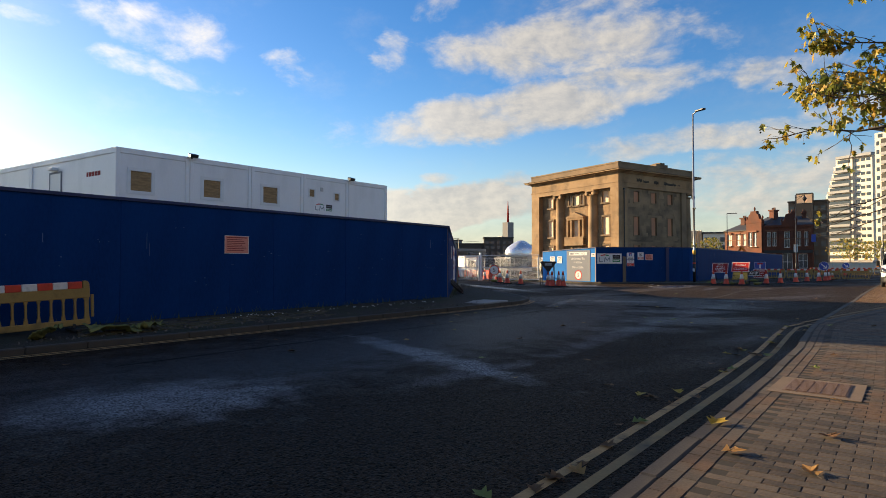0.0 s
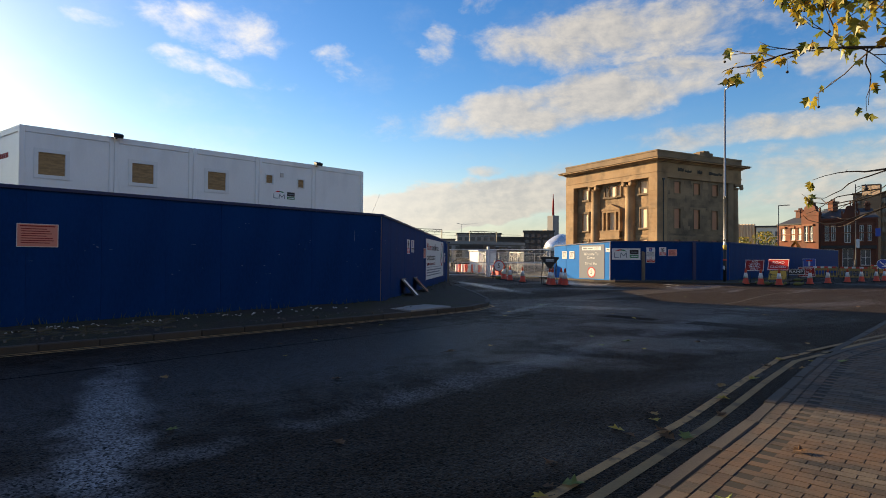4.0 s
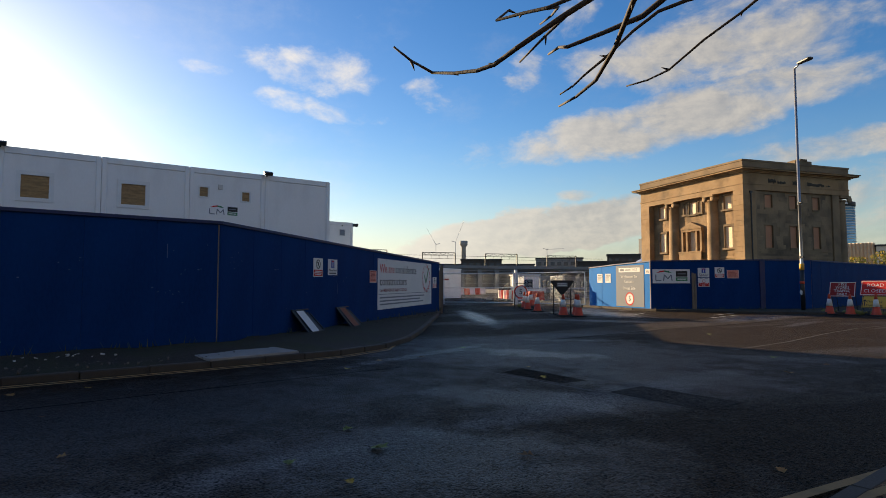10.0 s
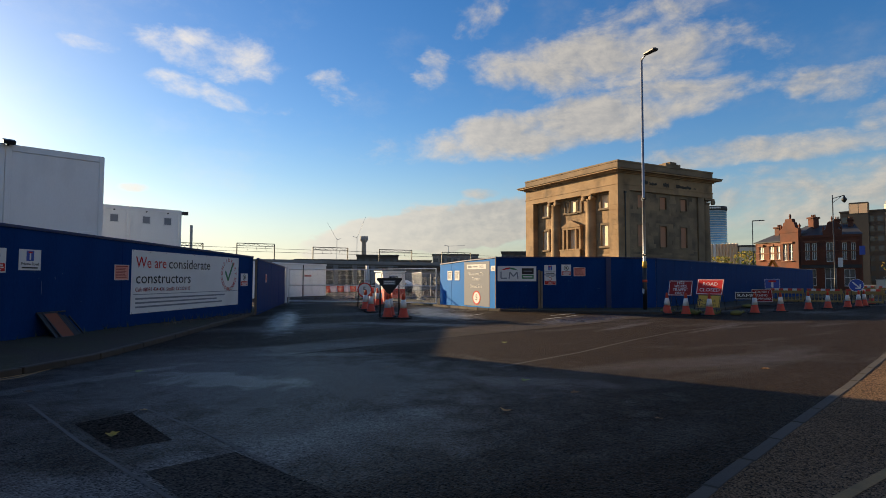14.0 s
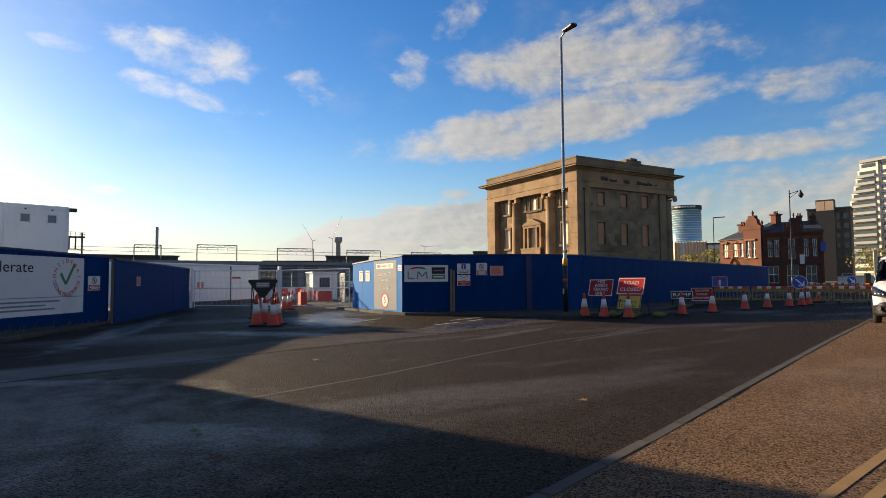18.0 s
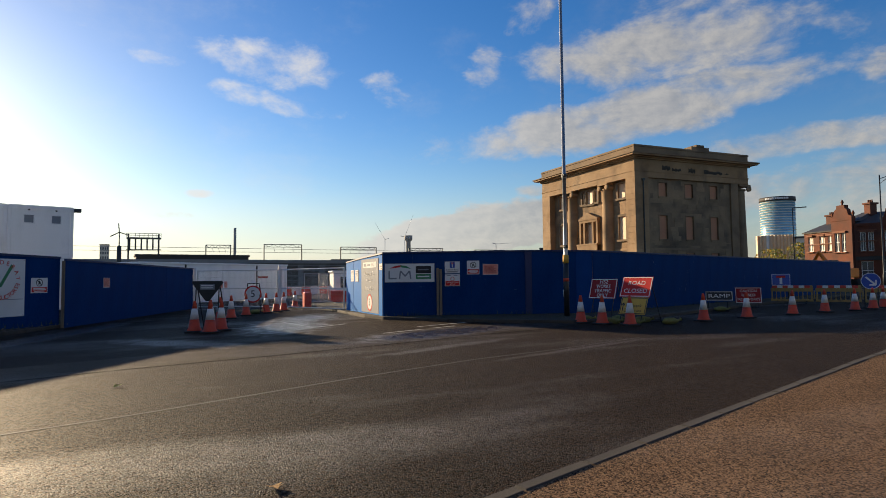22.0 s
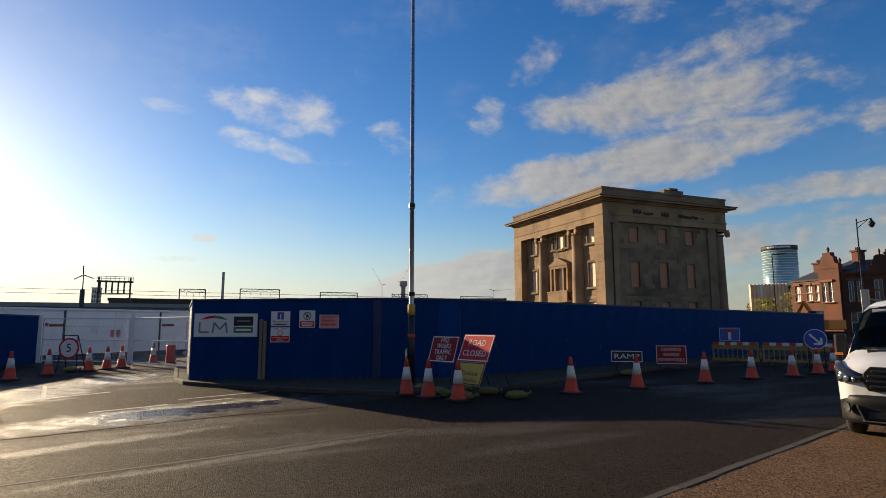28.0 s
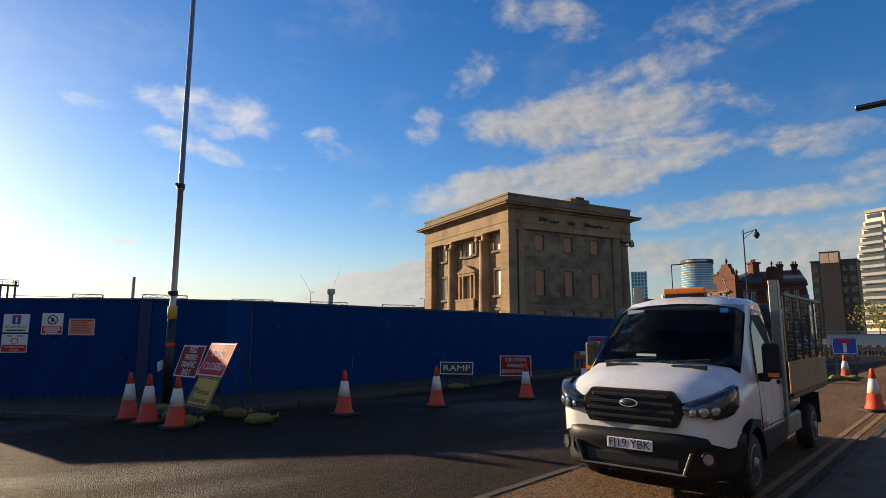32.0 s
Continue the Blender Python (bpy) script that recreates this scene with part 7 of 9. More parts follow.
    for x in (1.9, 5.6, 9.1, 12.9):
        wing("pilaster", box(bm_new(), (x - 0.22, -0.16, 0), (x + 0.22, 0.02, 9.0)), "brick", r)
    for z in (7.95, 6.3):
        wing("string_course", box(bm_new(), (1.62, -0.07, z), (13.18, 0.02, z + 0.14)), "terracotta", r)
        part("string_course", box(bm_new(), (-8.2, 0.42, z), (-2.02, 0.52, z + 0.14)), "terracotta", r)
    wing("fascia", box(bm_new(), (1.8, -0.22, 3.55), (13.0, -0.02, 4.1)), "far_dark", r, "dark fascia board over the ground floor")
    part("gutter", box(bm_new(), (-8.4, 0.25, 8.2), (-2.0, 0.5, 8.38)), "far_dark", r)
    part("downpipe", tube(bm_new(), (-2.35, 0.42, 0), (-2.35, 0.42, 8.2), 0.07, n=8), "far_dark", r)
    wing("cornice", box(bm_new(), (1.6, -0.2, 8.6), (13.2, 0.1, 9.0)), "brick", r)
    wing("cornice", box(bm_new(), (1.6, -0.15, 4.2), (13.2, 0.1, 4.5)), "brick", r)
    wing("hanging_sign", box(bm_new(), (12.6, -1.6, 5.6), (13.6, -1.5, 7.0)), "sign_blue", r, "blue and white hanging sign")
    wing("box_sign", box(bm_new(), (8.7, -0.4, 3.7), (9.6, -0.1, 5.2)), "sign_white", r, "pale boxed sign")


corner_pub()

# ---- the city to the far side of the rail lines ----
sk = [(-193, 139, 18, 11.0, "far_grey", 4), (-184, 152, 16, 9.5, "far_dark", 3), (-176, 160, 12, 12.0, "far_dark", 5), (-214, 128, 20, 9.0, "far_grey", 3), (-205, 112, 16, 10.5, "far_dark", 4), (-168, 176, 16, 9.0, "brick", 3),
      (-230, 96, 26, 9.2, "far_dark", 3), (-236, 66, 24, 8.6, "far_grey", 3), (-226, 33, 18, 9.5, "far_dark", 3), (-226, 14, 14, 8.0, "far_grey", 3)]
for x, y, w, h, wall, fl in sk:
    block("city_block", pose(x, y, 0, 0, 0, math.degrees(math.atan2(y - 15, x)) - 90), w, 10, h, wall, "low grey city block on the skyline", fl, max(4, round(w / 2.6)))
dome = thing("silver_store", pose(-147, 152, 0, 0, 0, 40), "bulging silver disc-clad store catching the sun", "building")
bm = bm_new()
bmesh.ops.create_uvsphere(bm, u_segments=32, v_segments=16, radius=1.0)
for v in bm.verts:
    s = 1 + 0.12 * math.sin(v.co.x * 3 + 1) * max(0, v.co.z)
    v.co = Vector((v.co.x * 5.6, v.co.y * 5, v.co.z * 5.4 * s + 6.2))
bmesh.ops.scale(bm, vec=(1, 1, 0.82), verts=bm.verts)
part("skin", bm, "silver", dome, "skin of small bright discs", True)
part("entrance", box(bm_new(), (-3, -6.4, 0), (3, -3.0, 4)), "far_glass", dome)
sp = thing("slender_tower", pose(-430, 415, 0), "slender pale tower with a lattice mast", "tower")
part("shaft", box(bm_new(), (-4, -4, 0), (4, 4, 44)), "far_grey", sp)
part("shoulder", box(bm_new(), (-10, -5, 0), (-4, 5, 30)), "pale_wall", sp)
part("mast", lathe(bm_new(), [(1.2, 44), (0.8, 58), (0.2, 66)], 8), "sign_red", sp, "red and white mast", True)
st = thing("church_spire", pose(-404, 440, 0), "thin dark church spire", "tower")
part("spire", lathe(bm_new(), [(3.2, 0), (3.0, 22), (0.1, 42)], 8), "far_dark", st)
vt = thing("vent_tower", pose(-381.9, 198.3, 0), "slender pale concrete tower with a broader head", "tower")
part("shaft", lathe(bm_new(), [(1.9, 0), (1.6, 28), (2.9, 29.5), (2.9, 32.5)], 16), "concrete", vt, "", True)


def tower_crane(m, h, jib, tilt):
    r = thing("tower_crane", m, "thin far tower crane with a raised jib", "crane", "far cranes")
    part("mast", box(bm_new(), (-0.22, -0.22, 0), (0.22, 0.22, h)), "steel", r)
    part("jib", tube(bm_new(), (0, 0, h), (jib * math.cos(tilt), 0, h + jib * math.sin(tilt)), 0.16, 0.1, 6), "steel", r)
    part("counter_jib", tube(bm_new(), (0, 0, h), (-4, 0, h + 1), 0.25, 0.25, 6), "steel", r)


tower_crane(pose(-542, 266, 0, 0, 0, 60), 44, 24, radians(68))
tower_crane(pose(-556, 250, 0, 0, 0, 240), 42, 20, radians(60))
tower_crane(pose(-470, 330, 0, 0, 0, 50), 34, 16, radians(2))

# rail line on its bank, with overhead portals and a sign gantry
bm = bm_new()
prism(bm, [(-176, 0), (-158, 0), (-158, 6), (-176, 6)], -60, 145, pose(0, 0, 0, 90) @ Matrix.Diagonal((1, 1, -1, 1)))
M["viaduct"] = mat("weathered_viaduct", (0.115, 0.11, 0.10), 0.9, var=0.3, scale=0.15, fine=2, stain=0.5, stain_scale=0.2)
rail = tagged(part("rail_viaduct", bm, M["viaduct"]), "dark brick rail viaduct closing the site", "viaduct", kind="structure")
for i in range(34):
    part("pier", box(bm_new(), (-158.0, -55 + i * 6, 0), (-157.4, -53.6 + i * 6, 5.6)), "far_grey", rail)
for z in (1.3, 2.6, 3.9, 5.2):
    part("ledge", box(bm_new(), (-158.05, -60, z), (-157.3, 145, z + 0.22)), "far_grey", rail)
part("parapet", box(bm_new(), (-158.3, -60, 6.0), (-157.7, 145, 6.9)), "far_grey", rail)
part("cable", tube(tube(bm_new(), (-160, -60, 10.2), (-160, 145, 9.7), 0.05, n=5), (-163, -60, 9.3), (-163, 145, 9.0), 0.05, n=5), "dark_metal", rail)


def portal(x, y, w, h, turn):
    r = thing("rail_portal", pose(x, y, 5.9, 0, 0, turn), "thin steel portal carrying overhead rail wires", "rail gantry", "rail portals")
    for k in (0, w):
        part("post", box(bm_new(), (k - 0.13, -0.13, 0), (k + 0.13, 0.13, h)), "dark_metal", r)
    bm = bm_new()
    tube(bm, (0, 0, h), (w, 0, h), 0.1, n=6)
    tube(bm, (0, 0, h - 0.7), (w, 0, h - 0.7), 0.07, n=6)
    n = 8
    for i in range(n):
        tube(bm, (w * i / n, 0, h - 0.7 * (i % 2)), (w * (i + 1) / n, 0, h - 0.7 * ((i + 1) % 2)), 0.05, n=5)
    part("beam", bm, "dark_metal", r)
    for k in (0.25, 0.5, 0.75):
        part("hanger", tube(bm_new(), (w * k, 0, h - 0.7), (w * k + 0.3, 0, h - 1.9), 0.05, n=5), "dark_metal", r)


for x, y, w, h in ((-163.5, 42.3, 6.1, 5.0), (-161.3, 56.7, 10.0, 5.3), (-159.5, 77.5, 10.4, 4.8), (-160, 99, 11, 4.8), (-160, 122, 11, 4.6), (-164, -2, 7, 6.5)):
    portal(x, y, w, h, 85)
r = thing("sign_gantry", pose(-164.8, 24, 0, 0, 0, 88), "dark railway signal gantry on lattice legs", "rail gantry")
for k in (0.4, 7.2):
    part("leg", box(bm_new(), (k - 0.2, -0.2, 0), (k + 0.2, 0.2, 13.5)), "dark_metal", r)
part("deck", box(bm_new(), (0, -0.6, 12.2), (7.8, 0.6, 12.6)), "dark_metal", r)
part("deck", box(bm_new(), (0, -0.6, 9.4), (7.8, 0.6, 9.6)), "dark_metal", r)
for i in range(6):
    part("signal_post", box(bm_new(), (0.5 + i * 1.3, -0.25, 9.6), (0.85 + i * 1.3, 0.25, 12.2)), "dark_metal", r)
part("rail", tube(tube(bm_new(), (0, -0.6, 13.6), (7.8, -0.6, 13.6), 0.06, n=5), (0, -0.6, 13.1), (7.8, -0.6, 13.1), 0.06, n=5), "dark_metal", r)
for i in range(9):
    part("rail_post", tube(bm_new(), (i * 0.97, -0.6, 12.6), (i * 0.97, -0.6, 13.6), 0.05, n=5), "dark_metal", r)
r = thing("mast", pose(-296.6, 67.7, 0), "tall plain pale mast", "mast")
part("pole", lathe(bm_new(), [(0.7, 0), (0.65, 27)], 10), "concrete", r, "", True)
r = thing("wind_turbine", pose(-140.5, 23.1, 0), "small wind turbine on a dark post", "turbine")
part("post", lathe(bm_new(), [(0.5, 0), (0.45, 9), (0.12, 9.2), (0.1, 12)], 10), "dark_metal", r, "", True)
for a in (20, 150, 265):
    part("blade", box(bm_new(), (0, -0.05, -0.1), (1.9, 0.05, 0.1)), "dark_metal", r).matrix_basis = pose(0, 0, 12) @ pose(0, 0, 0, 0, 0, 90) @ pose(0, 0, 0, 0, a, 0)
block("slab_block", pose(-500, 0, 0, 0, 0, 90), 6, 8, 29, "pale_wall", "pale slab block on the skyline", 8, 4)
block("dark_depot", pose(-181, 26, 0, 0, 0, 92), 30, 12, 8.6, "far_dark", "dark flat depot beyond the rail line", 2, 9)


# ---- street lamps along the far road ----
def swan_lamp(m, h, label, ornate=True):
    r = thing("street_lamp", m, label, "street lamp", "far street lamps")
    part("post", lathe(bm_new(), [(0.14, 0), (0.12, 1.5), (0.07, 1.6), (0.05, h)], 10), "dark_metal", r, "", True)
    if ornate:
        part("bracket", tube(tube(bm_new(), (0, 0, h - 0.4), (1.1, 0, h - 0.1), 0.035, n=6), (0, 0, h - 0.9), (0.9, 0, h - 0.15), 0.025, n=6), "dark_metal", r)
        part("lantern", lathe(bm_new(), [(0.04, h - 0.1), (0.1, h - 0.3), (0.28, h - 0.55), (0.28, h - 0.62), (0.12, h - 0.9), (0.02, h - 0.95)], 12, pose(1.1, 0, 0)), "dark_metal", r, "bell-shaped lantern", True)
    else:
        part("head", soften(box(bm_new(), (0, -0.12, h - 0.06), (1.6, 0.12, h + 0.06)), 0.03), "dark_metal", r)


swan_lamp(pose(-30.3, 90.9, 0, 0, 0, 15), 11.2, "tall street lamp with a bell lantern on a bracket")
swan_lamp(pose(-45.8, 102.3, 0, 0, 0, 15), 10.2, "plain dark street lamp behind the hoarding", False)
swan_lamp(pose(-24.0, 118, 0, 0, 0, 15), 11.2, "tall street lamp with a bell lantern on a bracket")
swan_lamp(pose(-6.95, 57.6, 0.02, 0, 0, 195), 7.95, "grey street lamp with a flat head beside the pavement", False)
swan_lamp(pose(-30.5, 128, 0, 0, 0, 15), 10.0, "tall street lamp with a bell lantern on a bracket")

# unseen plain block behind the walk, added to cut skylight on the hoardings
bm = bm_new()
box(bm, (24, -50, 0), (34, 62, 14.0), ROAD)
for k in range(18):
    box(bm, (23.8, -46 + k * 6, 0), (24.0, -44.8 + k * 6, 13.2), ROAD)
sf = tagged(part("street_front", bm, "far_dark"), "unseen long dark block added to cut skylight on the near side", "building", kind="structure")

# ---- the site entrance: gates, fences and what stands behind them ----
def mesh_leaf(m, w, h, label, name="site_gate", rail=True):
    """A white gate leaf: tube frame, a mid rail and fine upright wires."""
    r = thing(name, m, label, "gate" if name == "site_gate" else "fence", "site gates" if name == "site_gate" else "mesh fence panels")
    fr = "white_paint" if rail else "steel"
    for x in (0.03, w - 0.03):
        part("post", tube(bm_new(), (x, 0, 0.0), (x, 0, h), 0.035 if rail else 0.02, n=8), fr, r)
    for z in ((0.12, h * 0.52, h - 0.03) if rail else (0.12, h - 0.03)):
        part("rail", tube(bm_new(), (0, 0, z), (w, 0, z), 0.03 if rail else 0.018, n=8), fr, r)
    bm = bm_new()
    n = int(w / 0.075)
    for i in range(1, n):
        tube(bm, (w * i / n, 0, 0.12), (w * i / n, 0, h - 0.03), 0.0028, n=3, caps=False)
    for k in range(7):
        z = 0.2 + k * (h - 0.3) / 6
        tube(bm, (0, 0, z), (w, 0, z), 0.0028, n=3, caps=False)
    part("mesh", bm, "steel", r, "fine wire mesh")
    return r


GP = (-35.9, 29.9)
g2, g3 = (-32.4, 33.9), (-27.5, 36.1)
for p, h in ((GP, 2.3), (g2, 2.35)):
    r = thing("gate_post", pose(p[0], p[1], 0), "square white steel gate post", "post", "gate posts")
    part("post", soften(box(bm_new(), (-0.08, -0.08, 0), (0.08, 0.08, h)), 0.01), "white_paint", r)
mesh_leaf(along((GP[0] + 0.12, GP[1] + 0.14), g2), span(GP, g2) - 0.3, 2.15, "white tube gate with fine wire mesh, shut")
mesh_leaf(along((g2[0] + 0.1, g2[1] + 0.05), g3), span(g2, g3) - 0.3, 2.15, "white tube gate with fine wire mesh, half open")
hz = [(-37.5, 36.5), (-38.8, 40.0), (-40.2, 43.4), (-41.6, 46.8), (-43.0, 50.2)]
fp = None
for p, q in zip(hz, hz[1:]):
    if fp is None:
        fp = mesh_leaf(along(p, q), span(p, q) - 0.05, 2.0, "temporary wire mesh fence panel in grey steel", "mesh_fence_panel", False)
    else:
        copy_thing(fp, along(p, q))
for k, (x, y, a) in enumerate(((-33.5, 38.5, 160), (-36.9, 37.3, 155), (-30.2, 40.0, 150), (-46.0, 52.5, 120), (-48.5, 56.5, 118))):
    copy_thing(fp, pose(x, y, 0, 0, 0, a))
for i in range(6):
    r = thing("concrete_block", pose(-33.6 - i * 1.7, 38.5 - 0.3 * i + 0.0, 0, 0, 0, 100), "grey concrete fence foot", "fence foot", "fence feet")
    part("block", soften(box(bm_new(), (-0.35, -0.12, 0), (0.35, 0.12, 0.15)), 0.02), "concrete", r)

# the long white steel store behind the gate
SW0, SW1 = (-43.0, 27.2), (-50.2, 38.2)
r = thing("white_store", along(SW0, SW1), "long low white steel store behind the gate", "cabin")
ln = span(SW0, SW1)
part("wall", box(bm_new(), (0, 0, 0.0), (ln, 3.0, 2.72)), "white_panel", r)
part("roof_rim", soften(box(bm_new(), (-0.08, -0.08, 2.72), (ln + 0.08, 3.08, 2.86)), 0.02), "white_panel", r)
for i in range(5):
    part("post", soften(box(bm_new(), (i * (ln - 0.12) / 4, -0.05, 0.0), (i * (ln - 0.12) / 4 + 0.12, 0.0, 2.72)), 0.01), "dark_metal" if i % 2 else "white_panel", r)
bm = bm_new()
for x0, x1, z, h in ((1.6, 1.9, 1.75, 0.14), (1.95, 2.4, 1.75, 0.2), (2.45, 3.4, 1.72, 0.16), (10.0, 11.0, 1.72, 0.16)):
    box(bm, (x0, -0.012, z), (x1, -0.002, z + h))
part("company_name", bm, "sign_red", r, "faint red company name as plain bars")
b = board("paper_notice", along(SW0, SW1) @ pose(5.2, -0.02, 1.3), 0.5, 0.45, "sign_white", "white paper notice on the white store", category="notice")
pink_notice(along(SW0, SW1) @ pose(6.6, -0.02, 1.0), 0.7, 0.5)
# guard cabin, red barriers, a site car, low clutter
r = thing("guard_cabin", pose(-41.6, 39.7, 0, 0, 0, 82), "small white guard cabin with a window", "cabin")
bm = bm_new()
wall_grid(bm, 0, 1.9, 0.1, 2.1, 0, 0.08, [(0.5, 1.3, 0.95, 1.75)])
part("wall", bm, "white_panel", r)
part("body", box(bm_new(), (0, 0.1, 0.1), (1.9, 1.9, 2.08)), "white_panel", r)
part("roof", soften(box(bm_new(), (-0.1, -0.1, 2.1), (2.0, 2.0, 2.2)), 0.02), "white_paint", r)
part("window", box(bm_new(), (0.5, 0.03, 0.95), (1.3, 0.05, 1.75)), "glass", r, "cabin window")


def water_barrier(m, red):
    r = thing("water_barrier", m, ("red" if red else "white") + " plastic water-filled road barrier on the site", "barrier", "water barriers")
    part("body", soften(prism(bm_new(), [(-0.22, 0), (0.22, 0), (0.2, 0.15), (0.08, 0.4), (0.07, 0.8), (-0.07, 0.8), (-0.08, 0.4), (-0.2, 0.15)], 0, 0.98, pose(0, 0, 0, 90) @ pose(0, 0, 0, 0, 0, 0)), 0.015), "red" if red else "reflective", r)
    return r


w0, w1 = water_barrier(pose(-37.2, 38.2, 0, 0, 0, 165), True), water_barrier(pose(-38.1, 38.5, 0, 0, 0, 165), False)
for i in range(2, 12):
    copy_thing((w0, w1)[i % 2], pose(-37.2 - 0.95 * i, 38.2 + 0.26 * i, 0, 0, 0, 165))
for i in range(8):
    copy_thing((w0, w1)[i % 2], pose(-60 - 0.9 * i, 40 + 1.2 * i, 0, 0, 0, 130))
r = thing("roadside_post", pose(-33.2, 35.6, 0), "red plastic gate stop post", "post")
part("post", soften(box(bm_new(), (-0.25, -0.2, 0), (0.25, 0.2, 0.85)), 0.04), "red", r)


def site_car(m, col, label):
    r = thing("parked_car", m, label, "car", "cars on the site")
    prof = [(-2.1, 0.3), (2.1, 0.3), (2.15, 0.7), (1.9, 0.9), (1.0, 0.98), (0.4, 1.42), (-1.0, 1.46), (-1.8, 0.98), (-2.1, 0.9)]
    part("body", soften(prism(bm_new(), prof, -0.85, 0.85, pose(0, 0, 0, 90)), 0.06), col, r)
    part("window", prism(bm_new(), [(0.85, 1.0), (0.35, 1.36), (-0.95, 1.4), (-1.6, 1.0)], -0.87, 0.87, pose(0, 0, 0, 90)), "glass", r)
    for x in (-1.3, 1.3):
        for y in (-0.78, 0.78):
            part("wheel", lathe(bm_new(), [(0.2, -0.1), (0.31, -0.1), (0.31, 0.1), (0.2, 0.1)], 16, pose(x, y, 0.31, 90)), "rubber", r, "", True)


site_car(pose(-52, 46, 0, 0, 0, 30), "black", "dark car parked on the building site")
site_car(pose(-57, 50, 0, 0, 0, 40), "van_white", "white car parked on the building site")
for i in range(3):
    block("container_office", pose(-66 - i * 9, 58 + i * 10, 0, 0, 0, 130), 8, 3, 2.8, "far_grey", "grey site office container", 1, 4)
# brick gable rubble, digger behind the closed road
r = thing("excavator", pose(-43.5, 108.5, 0, 0, 0, 160), "orange excavator with its arm folded down", "excavator")
part("house", soften(box(bm_new(), (-1.6, -1.2, 1.1), (1.5, 1.2, 2.3)), 0.1), "amber", r)
part("cab", soften(box(bm_new(), (0.2, 0.1, 2.3), (1.5, 1.2, 3.4)), 0.06), "glass", r)
for y in (-1.2, 0.7):
    part("track", soften(box(bm_new(), (-1.9, y, 0), (1.9, y + 0.5, 0.9)), 0.2), "rubber", r)
part("boom", tube(bm_new(), (1.3, 0, 1.8), (3.6, 0, 4.6), 0.28, 0.22, 8), "amber", r)
part("arm", tube(bm_new(), (3.6, 0, 4.6), (5.6, 0, 2.2), 0.22, 0.16, 8), "amber", r)
part("bucket", soften(box(bm_new(), (5.2, -0.5, 1.4), (6.0, 0.5, 2.2)), 0.1), "dark_metal", r)
# far end of the road: mesh fences and a low wall
for i in range(9):
    copy_thing(fp, pose(-30 + 2.9 * i, 103 + 2.0 * i, 0, 0, 0, 33))
r = thing("low_wall", along((-40, 128), (10, 150)), "low pale wall closing the far road", "wall")
part("wall", box(bm_new(), (0, 0, 0), (55, 0.4, 1.6)), "pale_wall", r)
part("coping", box(bm_new(), (-0.1, -0.1, 1.6), (55.1, 0.5, 1.75)), "concrete", r)
# fences and a red sign right beside the van
for x, y, a in ((-9.2, 70.0, 75), (-8.6, 66.8, 80), (-6.0, 66.0, 20)):
    copy_thing(fp, pose(x, y, 0.02, 0, 0, a))
r = thing("red_notice_sign", pose(-8.7, 62.3, 0.02, 0, 0, 20), "dark red road sign on a steel frame", "road sign", "road works signs")
pl = plate_part(r, 1.0, 0.6, 0.6, 6, "sign_red")
bars(pl, [(-0.4, 0.4, 0.42, 0.09), (-0.35, 0.35, 0.2, 0.09)], "sign_white", -0.012)
easel(r, 1.0, 0.6, 6, 0.6, 0.4)

# ---- plane trees over the pavement ----
M["bark"] = mat("plane_bark", (0.16, 0.135, 0.10), 0.85, var=0.35, scale=5, fine=40, bump=0.5, tint=(0.24, 0.22, 0.17))
M["twig"] = mat("twig", (0.05, 0.036, 0.026), 0.8, var=0.3, scale=8, fine=60, bump=0.2)


def leaf_material(name):
    m = mat(name, (0.13, 0.16, 0.03), 0.5, var=0.25, scale=10, fine=60, bump=0.2)
    n, l = m.node_tree.nodes, m.node_tree.links
    b = n["Principled BSDF"]
    g = n.new("ShaderNodeNewGeometry")
    cr = n.new("ShaderNodeValToRGB")
    els = cr.color_ramp.elements
    els[0].position, els[0].color = 0.0, (0.07, 0.10, 0.02, 1)
    els[1].position, els[1].color = 1.0, (0.42, 0.25, 0.03, 1)
    for p, c in ((0.35, (0.17, 0.19, 0.035, 1)), (0.65, (0.38, 0.32, 0.05, 1))):
        e = els.new(p)
        e.color = c
    l.new(g.outputs["Random Per Island"], cr.inputs[0])
    l.new(cr.outputs[0], b.inputs["Base Color"])
    tr = n.new("ShaderNodeBsdfTranslucent")
    l.new(cr.outputs[0], tr.inputs[0])
    mx = n.new("ShaderNodeMixShader")
    mx.inputs[0].default_value = 0.4
    l.new(b.outputs[0], mx.inputs[1])
    l.new(tr.outputs[0], mx.inputs[2])
    l.new(mx.outputs[0], n["Material Output"].inputs[0])
    return m


M["leaf"] = leaf_material("plane_leaf")
LEAF = [(0, 0), (0.10, -0.14), (0.30, -0.42), (0.38, -0.22), (0.62, -0.46), (0.66, -0.18), (1.0, 0.0), (0.66, 0.18), (0.62, 0.46), (0.38, 0.22), (0.30, 0.42), (0.10, 0.14)]


def add_leaf(bm, p, size, rnd):
    q = Euler((rnd.uniform(-1.2, 1.2), rnd.uniform(0.2, 1.5), rnd.uniform(0, 6.28))).to_matrix()
    mid = bm.verts.new(p + q @ Vector((0.38 * size, 0, 0.05 * size)))
    vs = [bm.verts.new(p + q @ Vector((x * size, y * size, -abs(y) * 0.35 * size - x * x * 0.15 * size))) for x, y in LEAF]
    for i in range(len(vs)):
        bm.faces.new((mid, vs[i], vs[(i + 1) % len(vs)]))


